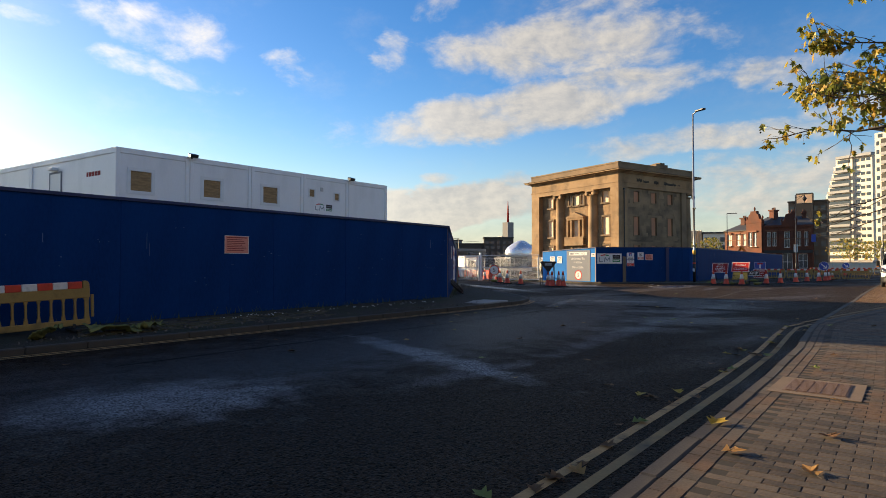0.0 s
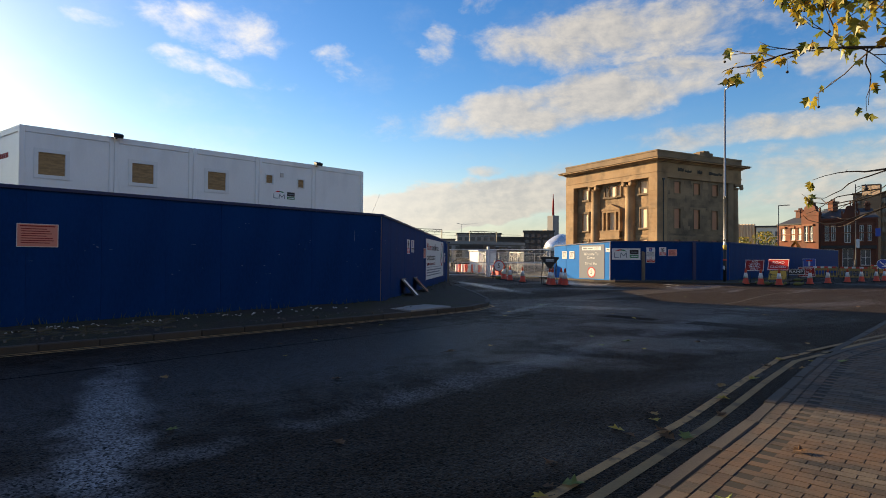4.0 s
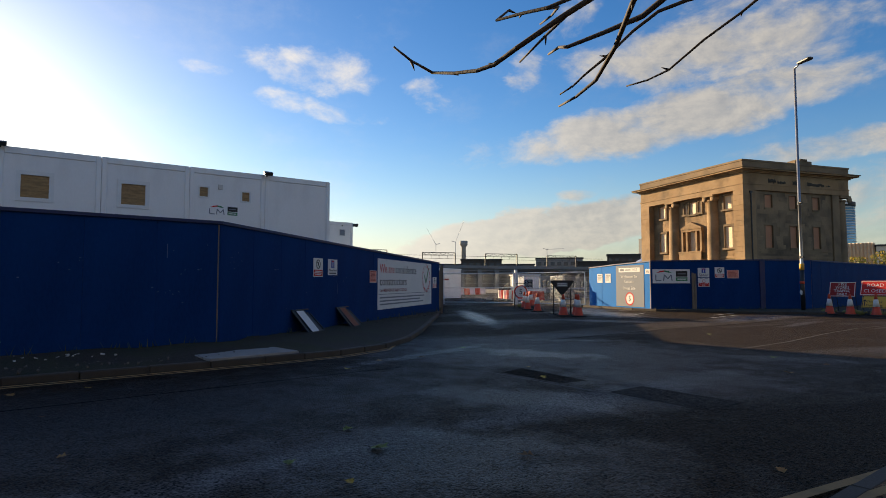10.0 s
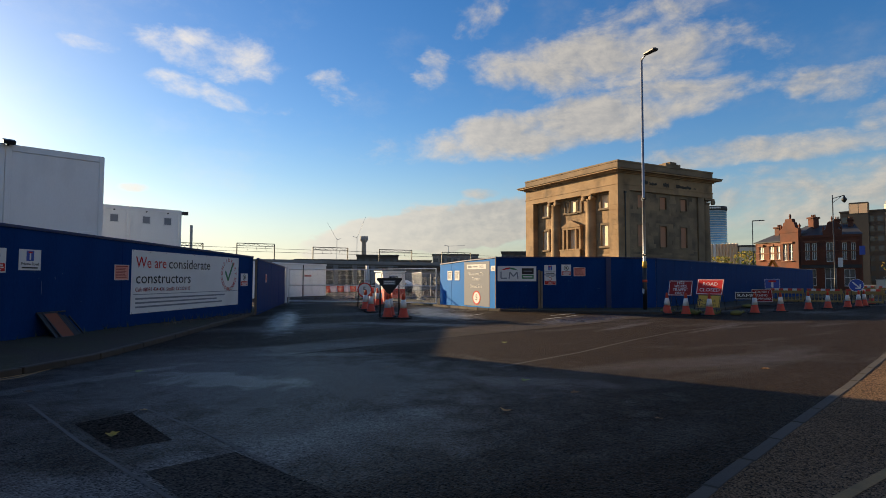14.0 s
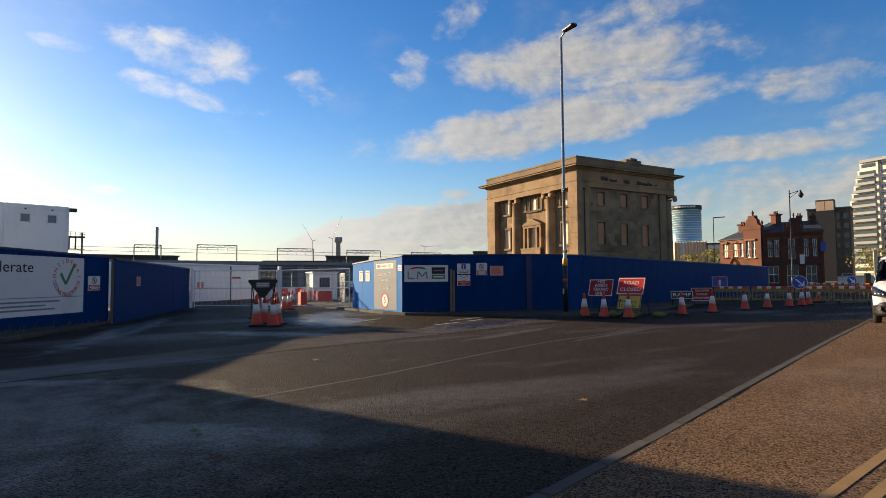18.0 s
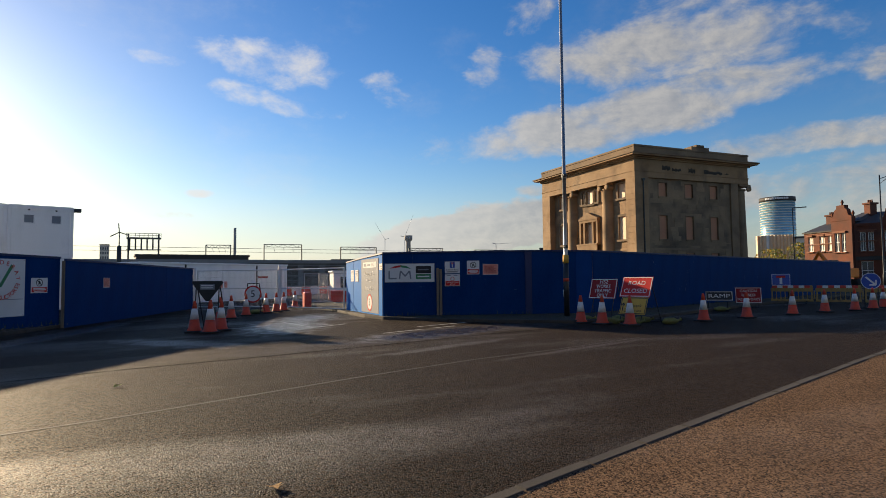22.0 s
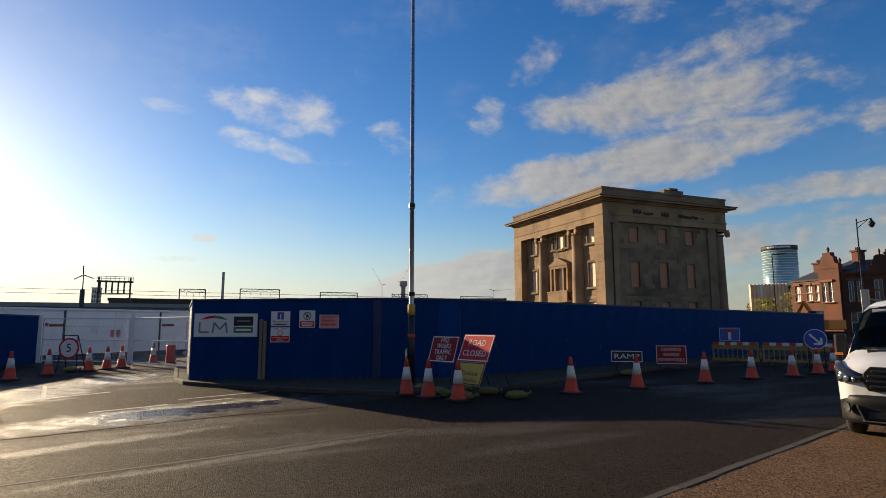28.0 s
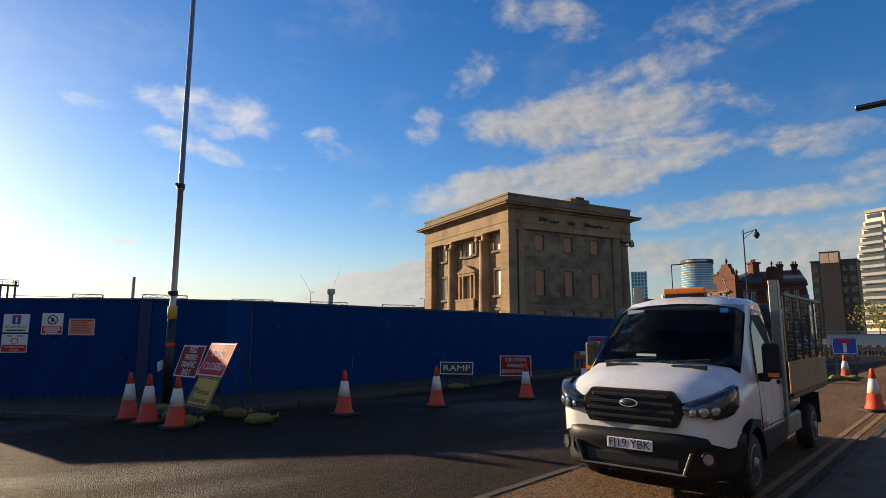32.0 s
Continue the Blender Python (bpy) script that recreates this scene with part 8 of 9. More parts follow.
def limb(bm, pts, r0, r1):
    """A crooked tapering branch through points; returns the points."""
    n = len(pts) - 1
    for i in range(n):
        tube(bm, pts[i], pts[i + 1], r0 + (r1 - r0) * i / n, r0 + (r1 - r0) * (i + 1) / n, 7, caps=(i == n - 1))
    return pts


def crooked(a, b, n, sway, rnd):
    a, b = Vector(a), Vector(b)
    return [a + (b - a) * i / n + (Vector((rnd.uniform(-1, 1), rnd.uniform(-1, 1), rnd.uniform(-1, 1))) * sway if 0 < i < n else Vector()) for i in range(n + 1)]


def plane_tree(base, height, limbs, seed, leafy, label, sprays=()):
    """limbs: (start height, end point, thickness, how many twigs, leaves on each twig);
    sprays: (points, root thickness, leaves at the tip) for the low twigs hanging over the walk."""
    rnd = random.Random(seed)
    root = thing("plane_tree", pose(*base), label, "tree", "plane trees")
    o = Vector(base)
    tk = bm_new()
    limb(tk, [Vector((0, 0, 0)), Vector((0.03, 0.02, 1.2)), Vector((-0.04, 0.05, 3.0)), Vector((0.05, 0.0, 5.2)), Vector((0, 0.1, height))], 0.26, 0.06)
    trunk = part("trunk", tk, "bark", root, "mottled grey-brown trunk", True)
    wood, leaves, fruit = bm_new(), bm_new(), bm_new()
    for z0, end, r, twigs, per in limbs:
        end = Vector(end) - o
        pts = limb(wood, crooked((0, 0, z0), end, 7, 0.09, rnd), r, 0.008)
        d = (end - Vector((0, 0, z0))).normalized()
        for k in range(twigs):
            f = rnd.uniform(0.35, 1.0)
            i = min(6, int(f * 7))
            p = pts[i].lerp(pts[i + 1], f * 7 - i)
            side = Vector((rnd.uniform(-1, 1), rnd.uniform(-1, 1), rnd.uniform(-0.35, 0.9)))
            L = rnd.uniform(0.3, 0.95)
            tw = limb(wood, crooked(p, p + (d * 0.9 + side).normalized() * L, 4, 0.035, rnd), 0.009, 0.003)
            sub = limb(wood, crooked(tw[2], tw[2] + (d + side + Vector((0, 0, rnd.uniform(-0.5, 0.5)))).normalized() * L * 0.5, 3, 0.02, rnd), 0.005, 0.0025)
            for _ in range(per):
                q = rnd.choice(tw[1:] + sub)
                add_leaf(leaves, q + Vector((rnd.gauss(0, 0.05), rnd.gauss(0, 0.05), rnd.gauss(-0.05, 0.05))), rnd.uniform(0.09, 0.19), rnd)
            if per and rnd.random() < 0.4:
                q = tw[-1] - Vector((0, 0, rnd.uniform(0.08, 0.2)))
                tube(wood, tw[-1], q, 0.0022, n=3)
                bmesh.ops.create_icosphere(fruit, subdivisions=1, radius=0.018, matrix=Matrix.Translation(q))
    for pts, r0, tip_leaves in sprays:
        pts = [Vector(p) - o for p in pts]
        fine_pts = [pts[0]]
        for a, b in zip(pts, pts[1:]):
            k = max(2, int((b - a).length / 0.09))
            fine_pts += [a.lerp(b, i / k) + Vector((rnd.gauss(0, 1), rnd.gauss(0, 1), rnd.gauss(0, 1))) * (0.006 if i < k else 0) for i in range(1, k + 1)]
        limb(wood, fine_pts, r0, min(0.0028, r0 * 0.5))
        # buds along the twig
        for i in range(1, len(fine_pts) - 1, 2):
            d = (fine_pts[i + 1] - fine_pts[i]).normalized()
            sd = (d + Vector((rnd.uniform(-1, 1), rnd.uniform(-1, 1), rnd.uniform(-1, 1)))).normalized()
            tube(wood, fine_pts[i], fine_pts[i] + sd * rnd.uniform(0.012, 0.03) * (0.5 if r0 < 0.005 else 1), min(0.005, r0 * 0.6 if r0 < 0.013 else 0.005), 0.001, 5)
        for _ in range(tip_leaves):
            add_leaf(leaves, fine_pts[-1] + Vector((rnd.gauss(0, 0.035), rnd.gauss(0, 0.035), rnd.gauss(-0.02, 0.02))), rnd.uniform(0.08, 0.125), rnd)
    part("branchwork", wood, "twig", root, "dark crooked limbs and twigs", True)
    if len(leaves.verts):
        part("crown", leaves, "leaf", root, "thin autumn crown of green and yellow leaves")
    if len(fruit.verts):
        part("fruit", fruit, "twig", root, "small hanging seed balls")


plane_tree((3.9, 15.3, 0.09), 9.5, [
    (4.0, (0.0, 13.2, 3.74), 0.035, 22, 4), (4.3, (0.2, 14.0, 4.7), 0.04, 30, 9), (4.6, (0.5, 14.2, 5.6), 0.04, 30, 10), (5.0, (1.2, 13.2, 6.4), 0.05, 30, 10), (4.2, (0.9, 13.3, 4.3), 0.035, 26, 9), (4.6, (0.7, 15.4, 5.2), 0.04, 28, 9),
    (5.5, (4.6, 12.5, 8.0), 0.06, 30, 6), (5.6, (6.5, 16.0, 8.2), 0.06, 30, 6), (5.2, (4.2, 18.5, 7.6), 0.06, 30, 6), (6.5, (3.0, 14.5, 10.5), 0.05, 30, 6), (6.2, (1.4, 16.6, 9.0), 0.05, 30, 6)], 7, True, "plane tree in thin autumn leaf beside the pavement", [
    ([(3.9, 15.3, 3.9), (2.6, 15.0, 3.3), (1.5, 14.4, 2.7), (0.85, 13.95, 2.4), (0.62, 13.72, 2.2), (0.49, 13.62, 2.23)], 0.03, 7),
    ([(1.1, 14.15, 2.5), (0.8, 13.6, 2.45), (0.62, 13.45, 2.38)], 0.012, 4),
    ([(3.9, 15.3, 3.5), (2.2, 15.2, 2.85), (1.35, 14.85, 2.35), (0.78, 14.42, 2.06), (0.55, 14.25, 1.95), (0.42, 14.22, 1.94), (0.24, 14.18, 1.99), (0.22, 14.08, 2.05)], 0.026, 0),
    ([(0.95, 14.55, 2.15), (0.66, 14.5, 2.02), (0.5, 14.42, 2.0), (0.36, 14.46, 2.04)], 0.009, 0),
    ([(0.78, 14.42, 2.06), (0.5, 14.5, 1.93), (0.32, 14.52, 1.92)], 0.007, 0),
    ([(1.7, 15.0, 2.6), (0.95, 14.75, 2.35), (0.6, 14.6, 2.23), (0.3, 14.5, 2.2), (0.1, 14.45, 2.24), (-0.04, 14.58, 2.36)], 0.016, 0),
    ([(0.6, 14.6, 2.23), (0.38, 14.52, 2.16), (0.15, 14.5, 2.1)], 0.007, 0),
    ([(0.3, 14.5, 2.2), (0.18, 14.62, 2.28), (0.02, 14.66, 2.3)], 0.006, 0),
    ([(3.9, 15.3, 4.0), (1.9, 15.4, 3.1), (0.9, 15.35, 2.6), (0.35, 15.2, 2.3), (0.16, 15.08, 2.16), (0.02, 15.02, 2.14)], 0.022, 0),
    ([(0.55, 15.3, 2.42), (0.2, 15.0, 2.33), (0.0, 14.85, 2.16), (-0.1, 14.82, 2.12)], 0.009, 0)])
plane_tree((3.2, 30.2, 0.02), 9.0, [
    (5.5, (4.6, 27.5, 8.0), 0.06, 20, 1), (5.6, (5.8, 31.0, 8.2), 0.06, 20, 1), (5.2, (2.2, 33.5, 7.6), 0.06, 20, 1), (6.5, (2.4, 29.5, 10.0), 0.05, 20, 1)], 11, False, "nearly bare plane tree beside the pavement", [
    ([(3.2, 30.2, 5.4), (1.9, 28.6, 4.4), (0.7, 27.2, 3.5), (-0.552, 26.062, 2.643), (-0.563, 25.721, 2.379), (-0.585, 25.591, 2.26), (-0.614, 25.548, 2.193)], 0.0075, 0),
    ([(-0.561, 25.982, 2.564), (-0.559, 25.627, 2.335), (-0.581, 25.544, 2.238), (-0.613, 25.529, 2.183)], 0.002, 0),
    ([(-0.554, 25.763, 2.422), (-0.552, 25.634, 2.325), (-0.583, 25.566, 2.236)], 0.0022, 0),
    ([(-0.614, 25.548, 2.193), (-0.642, 25.491, 2.161), (-0.672, 25.451, 2.139), (-0.709, 25.414, 2.129)], 0.0022, 0),
    ([(-0.614, 25.548, 2.193), (-0.653, 25.52, 2.161), (-0.678, 25.497, 2.132), (-0.712, 25.477, 2.108)], 0.002, 0),
    ([(-0.613, 25.529, 2.183), (-0.611, 25.502, 2.132), (-0.61, 25.472, 2.085), (-0.613, 25.461, 2.042)], 0.002, 0),
    ([(-0.614, 25.548, 2.193), (-0.599, 25.526, 2.142), (-0.584, 25.506, 2.084), (-0.577, 25.499, 2.039)], 0.0022, 0),
    ([(-0.614, 25.548, 2.193), (-0.617, 25.532, 2.169), (-0.622, 25.513, 2.154)], 0.0022, 0),
    ([(-0.615, 25.549, 2.188), (-0.608, 25.538, 2.164), (-0.608, 25.521, 2.145)], 0.0022, 0),
    ([(-0.563, 25.889, 2.518), (-0.584, 25.712, 2.382), (-0.612, 25.62, 2.306), (-0.641, 25.566, 2.266)], 0.0022, 0),
    ([(-0.619, 25.6, 2.292), (-0.627, 25.559, 2.269), (-0.632, 25.543, 2.247)], 0.0024, 0),
    ([(-0.468, 25.75, 2.381), (-0.481, 25.656, 2.327), (-0.5, 25.556, 2.281)], 0.0028, 0)])
plane_tree((7.6, -1.5, 0.09), 9.0, [
    (4.4, (5.5, 0.5, 6.0), 0.05, 20, 4), (4.6, (9.35, -2.5, 7.5), 0.05, 24, 5), (5.5, (8.6, 1.5, 8.0), 0.06, 24, 5), (5.2, (6.2, -4.5, 7.6), 0.06, 24, 5), (6.5, (7.4, -1.5, 10.0), 0.05, 24, 5)], 13, True, "plane tree in thin autumn leaf behind the walker")


# far bushes and trees
def far_tree(m, h, w, seed, label):
    rnd = random.Random(seed)
    r = thing("small_tree", m, label, "tree", "far trees")
    part("trunk", limb_bm(h, rnd), "bark", r, "", True)
    bm = bm_new()
    for _ in range(420):
        a, u = rnd.uniform(0, 6.283), rnd.random() ** 0.6
        z = h * (0.35 + 0.62 * rnd.random())
        rr = w * u * (1 - abs(z / h - 0.6) * 1.1) * (1 + 0.3 * math.sin(3 * a + seed))
        add_leaf(bm, Vector((rr * math.cos(a), rr * math.sin(a), z)), rnd.uniform(0.35, 0.7), rnd)
    part("crown", bm, "leaf", r, "loose crown of small leaf clumps")


def limb_bm(h, rnd):
    bm = bm_new()
    limb(bm, crooked((0, 0, 0), (0, 0, h * 0.8), 4, 0.12, rnd), 0.2, 0.05)
    for _ in range(6):
        z = rnd.uniform(h * 0.3, h * 0.6)
        limb(bm, crooked((0, 0, z), (rnd.uniform(-2, 2), rnd.uniform(-2, 2), z + h * 0.3), 3, 0.1, rnd), 0.07, 0.02)
    return bm


for i, (x, y, h, w) in enumerate(((-82, 165, 9.5, 4), (-86, 160, 8, 3.5), (-55, 188, 9, 5), (-48, 186, 8, 5))):
    far_tree(pose(x, y, 0), h, w, i + 3, "small leafy tree far down the road")

# ---- small things on the ground ----
def fallen_leaf(m, size, col, seed):
    rnd = random.Random(seed)
    r = thing("fallen_leaf", m, "curled fallen plane leaf lying on the ground", "leaf", "fallen leaves")
    bm = bm_new()
    mid = bm.verts.new((0.38 * size, 0, 0.012))
    vs = [bm.verts.new((x * size, y * size, 0.006 + (abs(y) * 0.35 + x * x * 0.12) * size * rnd.uniform(0.5, 1.4))) for x, y in LEAF]
    for i in range(len(vs)):
        bm.faces.new((mid, vs[i], vs[(i + 1) % len(vs)]))
    bmesh.ops.solidify(bm, geom=list(bm.faces), thickness=0.0015)
    part("blade", bm, col, r)
    part("stalk", tube(bm_new(), (0, 0, 0.006), (-0.35 * size, 0.05 * size, 0.012), 0.0022, n=4), "twig", r)


M["leaf_yellow"] = mat("leaf_yellow", (0.50, 0.36, 0.05), 0.6, var=0.3, scale=20, fine=90, bump=0.3)
M["leaf_tan"] = mat("leaf_tan", (0.42, 0.24, 0.08), 0.7, var=0.3, scale=20, fine=90, bump=0.3)
M["leaf_brown"] = mat("leaf_brown", (0.17, 0.09, 0.04), 0.8, var=0.3, scale=20, fine=90, bump=0.3)
M["leaf_green"] = mat("leaf_green", (0.22, 0.26, 0.07), 0.7, var=0.3, scale=20, fine=90, bump=0.3)
rnd = random.Random(4)
spots = [(2.36, 6.35, "leaf_yellow", 0.2), (2.75, 5.75, "leaf_tan", 0.17), (3.35, 5.75, "leaf_tan", 0.16), (1.72, 6.2, "leaf_green", 0.16), (1.95, 5.45, "leaf_brown", 0.15), (1.35, 7.6, "leaf_yellow", 0.14)]
for i, (x, y, c, s) in enumerate(spots):
    local = ROAD.inverted() @ Vector((x, y, 0))
    fallen_leaf(pose(x, y, 0.1 if local.x > 0.16 else 0.004, 0, 0, rnd.uniform(0, 360)), s, c, i)
for i in range(110):
    if i % 3:
        v, u = rnd.choice((rnd.uniform(-0.5, 0.0), rnd.uniform(0.25, 5.0))), rnd.uniform(2.5, 17)
    else:
        v, u = rnd.uniform(-8.5, -0.5), rnd.uniform(3, 30)
    p = ROAD @ Vector((v, u, 0))
    fallen_leaf(pose(p.x, p.y, 0.1 if v > 0.16 else 0.004, 0, 0, rnd.uniform(0, 360)), rnd.uniform(0.09, 0.17), rnd.choice(("leaf_yellow", "leaf_tan", "leaf_brown", "leaf_green", "leaf_brown")), 20 + i)
fallen_leaf(pose(-3.37, 15.1, 0.004, 0, 0, 40), 0.2, "leaf_green", 300)

# iron drain cover in the block paving
DR = pose(2.31, 8.62, 0.094, 0, 0, 103.93)
r = thing("drain_cover", DR, "rusty ribbed iron cover set in a concrete surround", "drain cover")
M["drain_frame"] = mat("rust_stained_concrete", (0.15, 0.105, 0.07), 0.9, var=0.3, scale=4, fine=50, bump=0.4)
M["rust"] = mat("rusty_iron", (0.16, 0.10, 0.07), 0.7, metal=0.3, var=0.3, scale=6, fine=60, bump=0.4)
part("surround", soften(box(bm_new(), (-0.48, -0.40, 0.0), (0.48, 0.40, 0.008)), 0.004), M["drain_frame"], r)
part("plate", box(bm_new(), (-0.36, -0.28, 0.008), (0.36, 0.28, 0.012)), "rust", r)
for i in range(12):
    for j in range(5):
        part("rib", box(bm_new(), (-0.34 + i * 0.058, -0.26 + j * 0.107, 0.012), (-0.30 + i * 0.058, -0.17 + j * 0.107, 0.019)), "rust", r)
p = ROAD @ Vector((3.2, 14.6, 0))
r = thing("drain_cover", pose(p.x, p.y, 0.094, 0, 0, 13.93), "dark flat iron cover in the block paving", "drain cover")
part("plate", box(bm_new(), (-0.4, -0.3, 0), (0.4, 0.3, 0.008)), "rust", r)
r = thing("inspection_cover", pose(-9.9, 14.6, 0.135, 0, 0, 20), "flat pale concrete cover in the verge", "cover")
part("plate", soften(box(bm_new(), (-0.5, -0.85, -0.03), (0.5, 0.85, 0.02)), 0.01), "concrete", r)

bm = bm_new()
poly(bm, [(-10.9, 22.0), (-11.6, 24.8), (-12.2, 27.1), (-12.75, 30.0), (-13.4, 33.0), (-14.1, 35.6), (-14.5, 38.0), (-16.4, 38.4), (-16.0, 35.4), (-15.3, 32.8), (-14.7, 29.8), (-14.0, 26.8), (-13.3, 24.4), (-12.3, 21.6)], 0.0025)
tagged(part("apron", bm, "apron"), "smoother worn strip of surfacing across the site entrance, partly wet", "road", kind="structure")
# worn give-way dashes, joints and repairs in the asphalt
M["tar"] = mat("tar_joint", (0.012, 0.011, 0.010), 0.95, var=0.3, spec=0.0)
M["patch"] = wet_asphalt("asphalt_repair", (0.027, 0.022, 0.018), 0.8, 0.95, gloss=0.03)
M["pale_joint"] = mat("pale_joint", (0.07, 0.065, 0.06), 0.85, var=0.4, scale=3, fine=30)
for pts, w_, mt in (([(-8.06, 17.84), (-5.9, 18.3), (-3.55, 18.9)], 0.035, "pale_joint"), ([(-7.22, 18.95), (-5.6, 19.35), (-3.98, 19.65)], 0.03, "pale_joint"), ([(-10.9, 22.0), (-11.6, 24.8), (-12.2, 27.1), (-12.75, 30.0), (-13.4, 33.0), (-14.1, 35.6), (-14.5, 38.0)], 0.045, "tar"),
                    ([(-7.4, 24.4), (-8.1, 27.1), (-9.2, 30.2), (-10.0, 32.9), (-10.4, 35.2), (-11.2, 38.5)], 0.05, "pale_joint"), ([(-4.2, 3.0), (-6.1, 10.5), (-7.9, 17.0)], 0.035, "tar")):
    strip("road_joint", pts, w_, mt, "thin sealed joint in the asphalt", 0.0035)
for pts in ([(-22.47, 31.86), (-19.16, 32.21)], [(-19.16, 32.25), (-20.06, 33.62)], [(-17.45, 35.17), (-18.2, 37.41)], [(-16.0, 33.4), (-16.55, 34.9)], [(-16.75, 35.4), (-17.1, 36.36)]):
    strip("road_mark", pts, 0.1, "white_line", "worn white mark at the site entrance", 0.0038)
bm = bm_new()
poly(bm, [(-6.66, 18.28), (-5.42, 18.55), (-5.48, 19.04), (-6.94, 18.82)], 0.003)
tagged(part("road_patch", bm, M["patch"]), "small dark asphalt repair", "road patch", kind="structure")
bm = bm_new()
poly(bm, [(-4.62, 18.72), (-3.2, 18.99), (-3.4, 19.78), (-4.78, 19.44)], 0.003)
tagged(part("road_patch", bm, M["patch"]), "dark matt asphalt repair between two pale joints", "road patch", kind="structure")


M["gravel"] = mat("gravel", (0.10, 0.09, 0.078), 0.9, var=0.4, scale=9, fine=40, island_var=0.5)
# gravel, litter and weeds on the verge
bm = bm_new()
rnd = random.Random(9)
for _ in range(900):
    k = rnd.random()
    if rnd.random() < 0.6:
        y = rnd.uniform(0, 14.5)
        x = -5.75 - 0.248 * y - rnd.uniform(0.2, 1.6) ** 1.0
        z = 0.12
    else:
        x, y = HA[0] + (HB[0] - HA[0]) * k + rnd.uniform(0.1, 0.9), HA[1] + (HB[1] - HA[1]) * k + rnd.uniform(-0.2, 0.6)
        z = 0.13
    s = rnd.uniform(0.012, 0.04)
    bmesh.ops.create_icosphere(bm, subdivisions=1, radius=s, matrix=pose(x, y, z + 0.02, rnd.uniform(0, 90), rnd.uniform(0, 90), 0) @ Matrix.Diagonal((1, rnd.uniform(0.6, 1), rnd.uniform(0.4, 0.8), 1)))
tagged(part("gravel", bm, M["gravel"]), "loose gravel and crumbs of concrete on the verge", "gravel", kind="stuff")
M["weed"] = mat("weed", (0.06, 0.075, 0.025), 0.8, var=0.3, scale=10, fine=40)
bm = bm_new()
for _ in range(700):
    q = rnd.random()
    if q < 0.45:
        k = rnd.random()
        x, y, z = HA0[0] + (HA[0] - HA0[0]) * (0.45 + 0.55 * k) + rnd.uniform(0.03, 0.2), HA0[1] + (HA[1] - HA0[1]) * (0.45 + 0.55 * k), 0.22
    elif q < 0.7:
        k = rnd.random()
        x, y, z = HA[0] + (HB[0] - HA[0]) * k + rnd.uniform(0.0, 0.15), HA[1] + (HB[1] - HA[1]) * k + rnd.uniform(0.05, 0.2), 0.16
    else:
        k = rnd.random()
        a, b2 = (HC, HS) if rnd.random() < 0.5 else (HN, LONG_END)
        k *= 1 if a == HC else 0.4
        x, y, z = a[0] + (b2[0] - a[0]) * k + rnd.uniform(0.05, 0.4), a[1] + (b2[1] - a[1]) * k - rnd.uniform(0.0, 0.1), 0.1
    h, a = rnd.uniform(0.05, 0.22), rnd.uniform(0, 6.283)
    w = 0.012
    v = [bm.verts.new((x - w * math.sin(a), y + w * math.cos(a), z)), bm.verts.new((x + w * math.sin(a), y - w * math.cos(a), z)), bm.verts.new((x + h * 0.5 * math.cos(a), y + h * 0.5 * math.sin(a), z + h))]
    bm.faces.new(v)
tagged(part("weeds", bm, M["weed"]), "thin weeds along the foot of the hoardings", "weeds", kind="stuff")
# sandbags and a fallen red sign beside the street barrier
sandbag(pose(-6.5, 1.0, 0.14, 0, 0, 80), "torn yellow sandbag lying on the verge")
r = thing("fallen_red_sign", pose(-6.6, 0.9, 0.14, 0, 0, 100), "red road sign leaning on the street barrier", "road sign")
pl = plate_part(r, 0.75, 0.75, 0.0, 30, "sign_red_bright")
part("symbol", stroke(bm_new(), [(-0.2, 0.3), (0.0, 0.45), (0.2, 0.3)], 0.08, 0.012, 0.015), "sign_white", pl)
# broken old paving on the verge, its bricks sunk and tilted
M["old_brick"] = mat("mossy_brick", (0.085, 0.066, 0.045), 0.9, var=0.45, scale=6, fine=50, bump=0.6, tint=(0.06, 0.062, 0.03), stain=0.5, stain_scale=3, obj_var=0.4, depth=0.02)
rnd = random.Random(15)
old = tagged(new("old_paving"), "sunken broken brick paving on the verge", "paving", kind="structure")
sett = part("brick", soften(box(bm_new(), (-0.1, -0.048, -0.06), (0.1, 0.048, 0.022)), 0.012), M["old_brick"], old)
sett.matrix_basis = pose(-7.9, 5.5, 0.15, 3, -2, 106)
for i in range(27):
    for j in range(8):
        if rnd.random() < 0.16 + 0.06 * abs(i - 12) / 6:
            continue
        y = 2.9 + i * 0.205 + (0.1 if j % 2 else 0)
        x = -6.62 - 0.25 * (y - 2.0) - 0.16 - j * 0.1
        share("brick", sett.data, old, pose(x + rnd.uniform(-0.012, 0.012), y, 0.128 + 0.011 * j + rnd.uniform(-0.016, 0.016), rnd.gauss(0, 6), rnd.gauss(0, 5), 104 + rnd.gauss(0, 5)))


def torn_bag(m, w, d, seed, label):
    """An empty woven bag lying crumpled on the ground."""
    root = thing("torn_bag", m, label, "bag", "torn bags on the verge")
    bm = bm_new()
    bmesh.ops.create_grid(bm, x_segments=22, y_segments=14, size=0.5)
    o = Vector((seed * 3.1, seed, 0))
    for v in bm.verts:
        edge = 1 + 0.3 * noise.noise(v.co * 4 + o)
        v.co = Vector((v.co.x * w * edge, v.co.y * d * edge, 0.05 + 0.10 * noise.noise(v.co * 3.2 + o) + 0.05 * noise.noise(v.co * 9 + o)))
    bmesh.ops.solidify(bm, geom=list(bm.faces), thickness=0.008)
    part("cloth", bm, M["bag"], root, "", True)
    return root


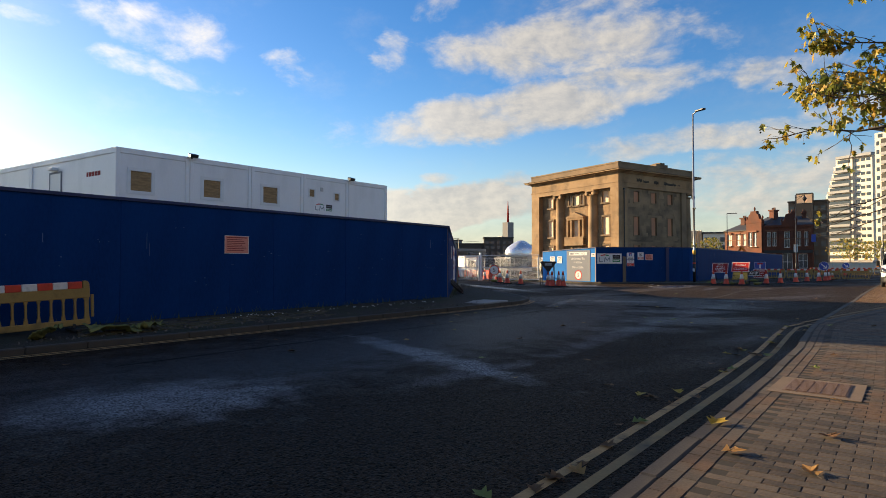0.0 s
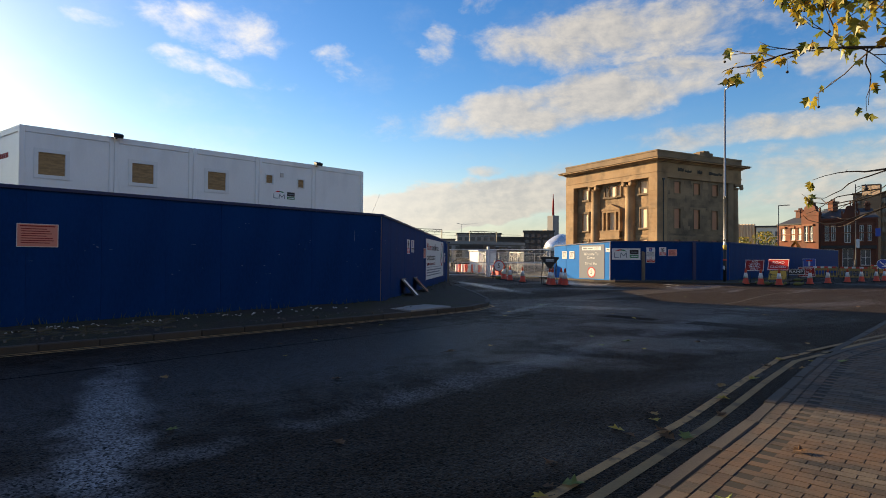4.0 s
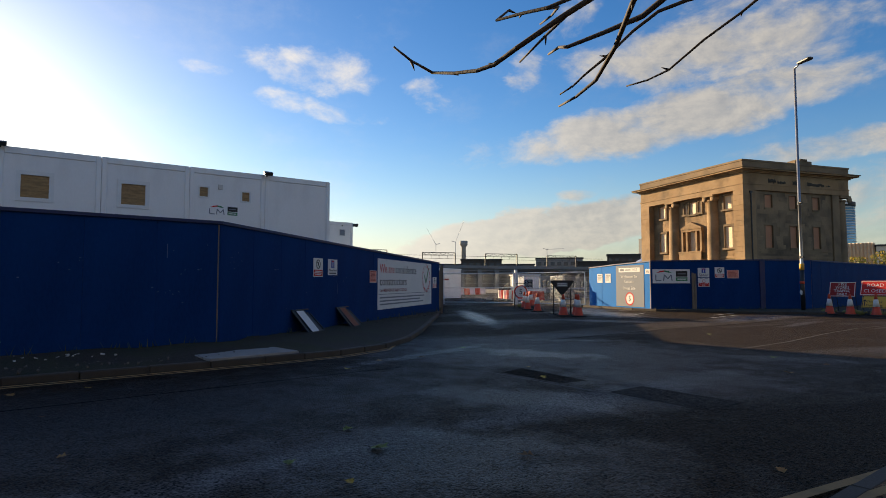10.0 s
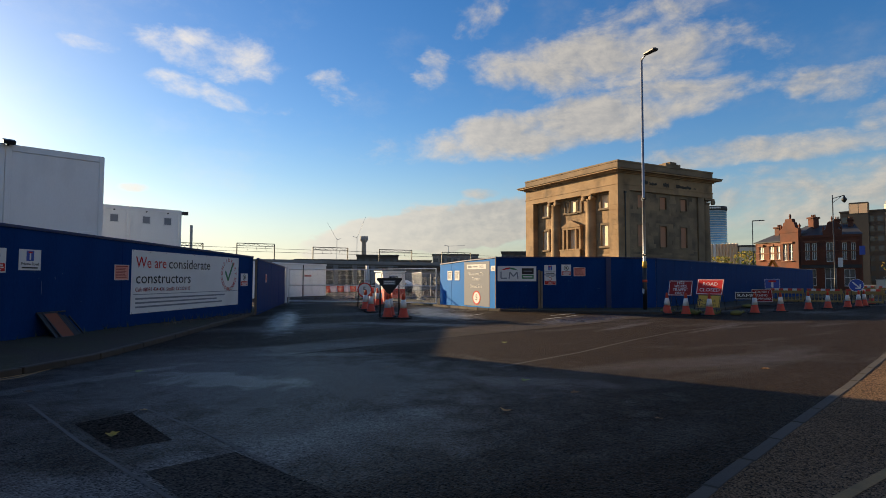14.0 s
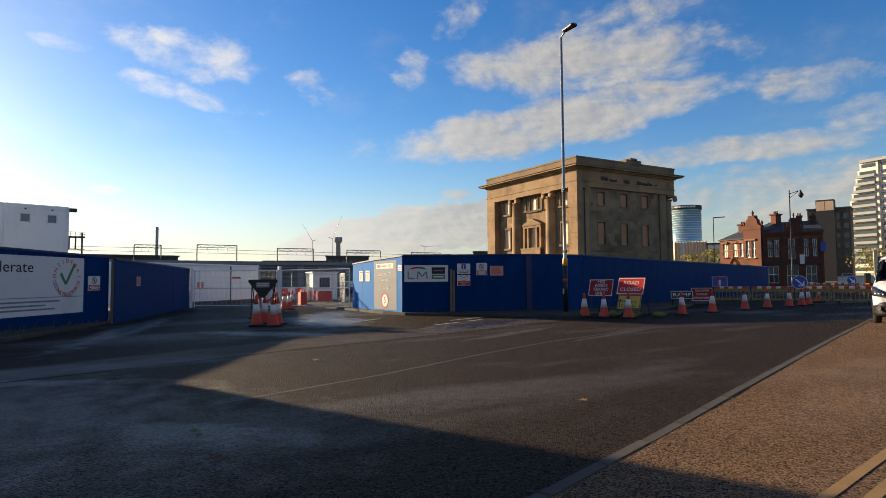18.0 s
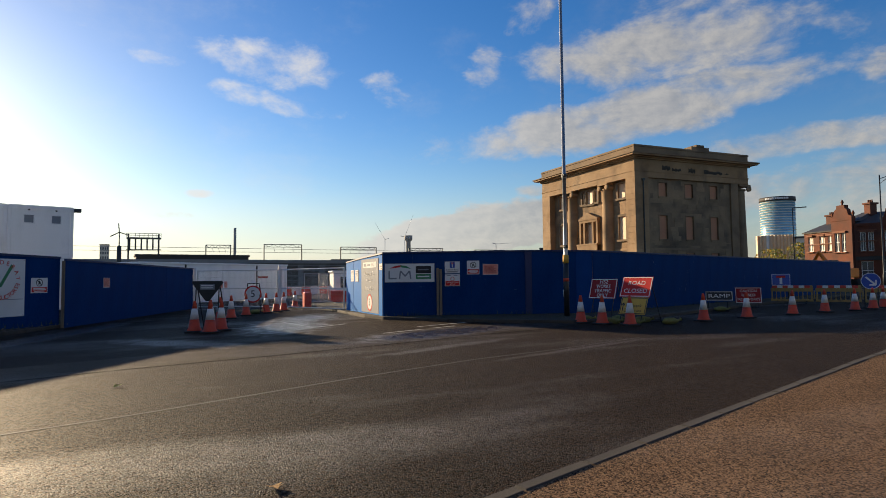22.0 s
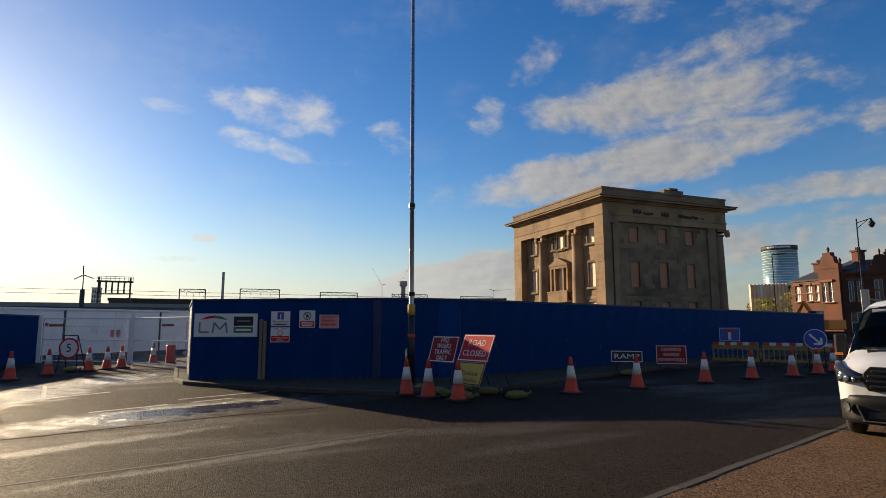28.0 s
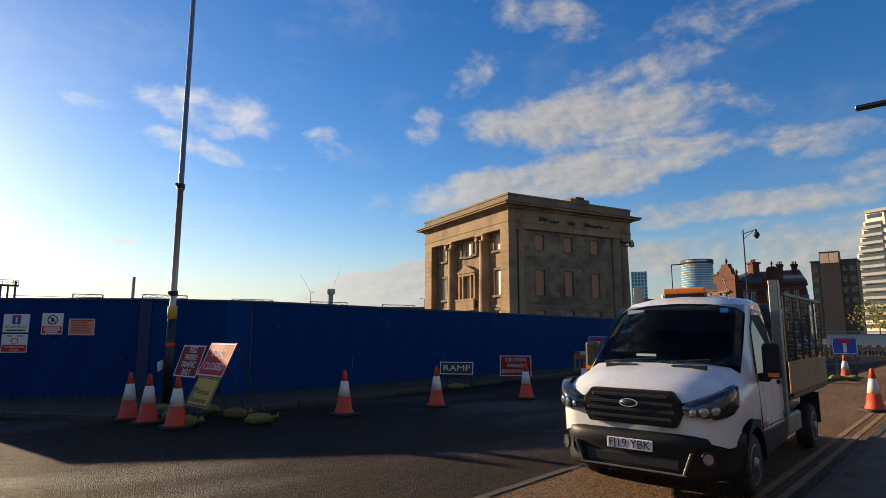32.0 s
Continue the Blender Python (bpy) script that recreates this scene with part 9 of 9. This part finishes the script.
torn_bag(pose(-7.15, 3.35, 0.2, 0, 6, 100), 0.85, 0.34, 1, "torn pale yellow bag lying flat on the verge")
torn_bag(pose(-6.9, 2.35, 0.22, 0, -25, 70), 0.45, 0.4, 2, "crumpled yellow bag against the street barrier")
torn_bag(pose(-7.25, 3.95, 0.2, 0, 0, 120), 0.5, 0.25, 4, "small torn bag among the broken bricks")
M["litter"] = mat("litter", (0.5, 0.5, 0.48), 0.6, var=0.3, scale=20, island_var=0.4)
bm = bm_new()
for _ in range(130):
    y = 4.0 + 8.5 * rnd.random() ** 0.8
    x = -6.9 - 0.262 * (y - 2.0) - rnd.uniform(0.15, 1.3)
    k = rnd.uniform(0.008, 0.026)
    box(bm, (-k, -k * 0.7, 0), (k, k * 0.7, k * 0.5), pose(x, y, 0.215, rnd.uniform(-30, 30), rnd.uniform(-30, 30), rnd.uniform(0, 180)))
tagged(part("litter", bm, M["litter"]), "pale crumbs and scraps of litter along the hoarding", "litter", kind="stuff")
# pole-mounted lamps on the cabins
for x in (-11.55, -2.85):
    r = thing("flood_light", CAB @ pose(x, -0.02, 5.86), "small dark floodlight on the cabin roof edge", "flood light", "cabin floodlights")
    part("body", soften(box(bm_new(), (-0.17, -0.26, 0.03), (0.17, 0.02, 0.17)), 0.02), "dark_metal", r).matrix_basis = pose(0, 0, 0, 18)
    part("bracket", box(bm_new(), (-0.03, -0.02, -0.05), (0.03, 0.04, 0.08)), "dark_metal", r)
r = thing("cabin_mark", CAB @ pose(-5.75 + 1.25, 0.044, 4.12), "company mark painted on the white cabin", "sign")
company_mark(r, -0.25, 0.0, 0.72, 0.002)
r = thing("flood_light", CAB2 @ pose(-0.02, 0.02, 5.35), "small dark floodlight on the cabin corner", "flood light", "cabin floodlights")
part("body", soften(box(bm_new(), (0.0, -0.2, 0.0), (0.34, 0.06, 0.2)), 0.02), "dark_metal", r)

# ---- block paving, brick by brick ----
bm = bm_new()
prism(bm, [(6.8, 2.3)] + [(6.8, 17.2), (4.4, 17.4), (5.4, 30.0)] + [(kerb_at(u) + 0.122, u) for u in (30.0, 26.6, 24.2, 22.0, 19.5, 17.4, 16.3, 14.5, 12.0, 9.0, 5.0, 2.3)], 0.09, 0.0935, ROAD)
part("joint_sand", bm, M["joint_sand"], pave, "dark dirty sand in the joints")
BRICK = bm_new()
box(BRICK, (0.002, 0.004, 0.0), (0.198, 0.096, 0.0125))
soften(BRICK, 0.003)
proto = part("brick", BRICK, "brick_grey", pave)
proto_mesh = proto.data
first_spot = True
rows_, rest_v, rest_f = [], [], []
rnd = random.Random(21)


def laid(m):
    """One more brick of the joined rest."""
    k = len(rest_v)
    for a, b, c in ((0.002, 0.004, 0), (0.198, 0.004, 0), (0.198, 0.096, 0), (0.002, 0.096, 0), (0.004, 0.006, 0.0125), (0.196, 0.006, 0.0125), (0.196, 0.094, 0.0125), (0.004, 0.094, 0.0125)):
        rest_v.append(tuple(m @ Vector((a, b, c))))
    rest_f.extend([(k + 4, k + 5, k + 6, k + 7), (k, k + 1, k + 5, k + 4), (k + 1, k + 2, k + 6, k + 5), (k + 2, k + 3, k + 7, k + 6), (k + 3, k, k + 4, k + 7)])


for j in range(24, 300):
    u = j * 0.1
    if j % 2 == 0:
        for k in range(2):
            m = at_road(kerb_at(u) + 0.224 + 0.1 * k, u + (0.1 if k else 0), 0.084 + rnd.uniform(-0.001, 0.001), 90 + rnd.uniform(-0.7, 0.7))
            laid(m)
    for i in range(0, 31 if u < 17.2 else 14):
        v = kerb_at(u) + 0.33 + i * 0.2 + (0.1 if j % 2 else 0.0)
        q = ROAD @ Vector((v + 0.1, u + 0.05, 0))
        dl = DR.inverted() @ q
        if abs(dl.x) < 0.52 and abs(dl.y) < 0.45:
            continue
        dz, tw = rnd.uniform(-0.0012, 0.0015), rnd.uniform(-0.9, 0.9)
        if 44 <= j < 74 and i < 10:
            m = at_road(v, u, 0.084 + dz, tw)
            if first_spot:
                proto.matrix_basis, first_spot = m, False
            else:
                share("brick", proto_mesh, pave, m)
        else:
            laid(at_road(v, u, 0.084 + dz, tw))
me = bpy.data.meshes.new("paving_bricks")
me.from_pydata(rest_v, [], rest_f)
me.materials.append(M["brick_island"])
ob = new("paving_bricks", me)
ob.parent = pave
tagged(ob, "worn brown and grey paving bricks", kind="stuff")
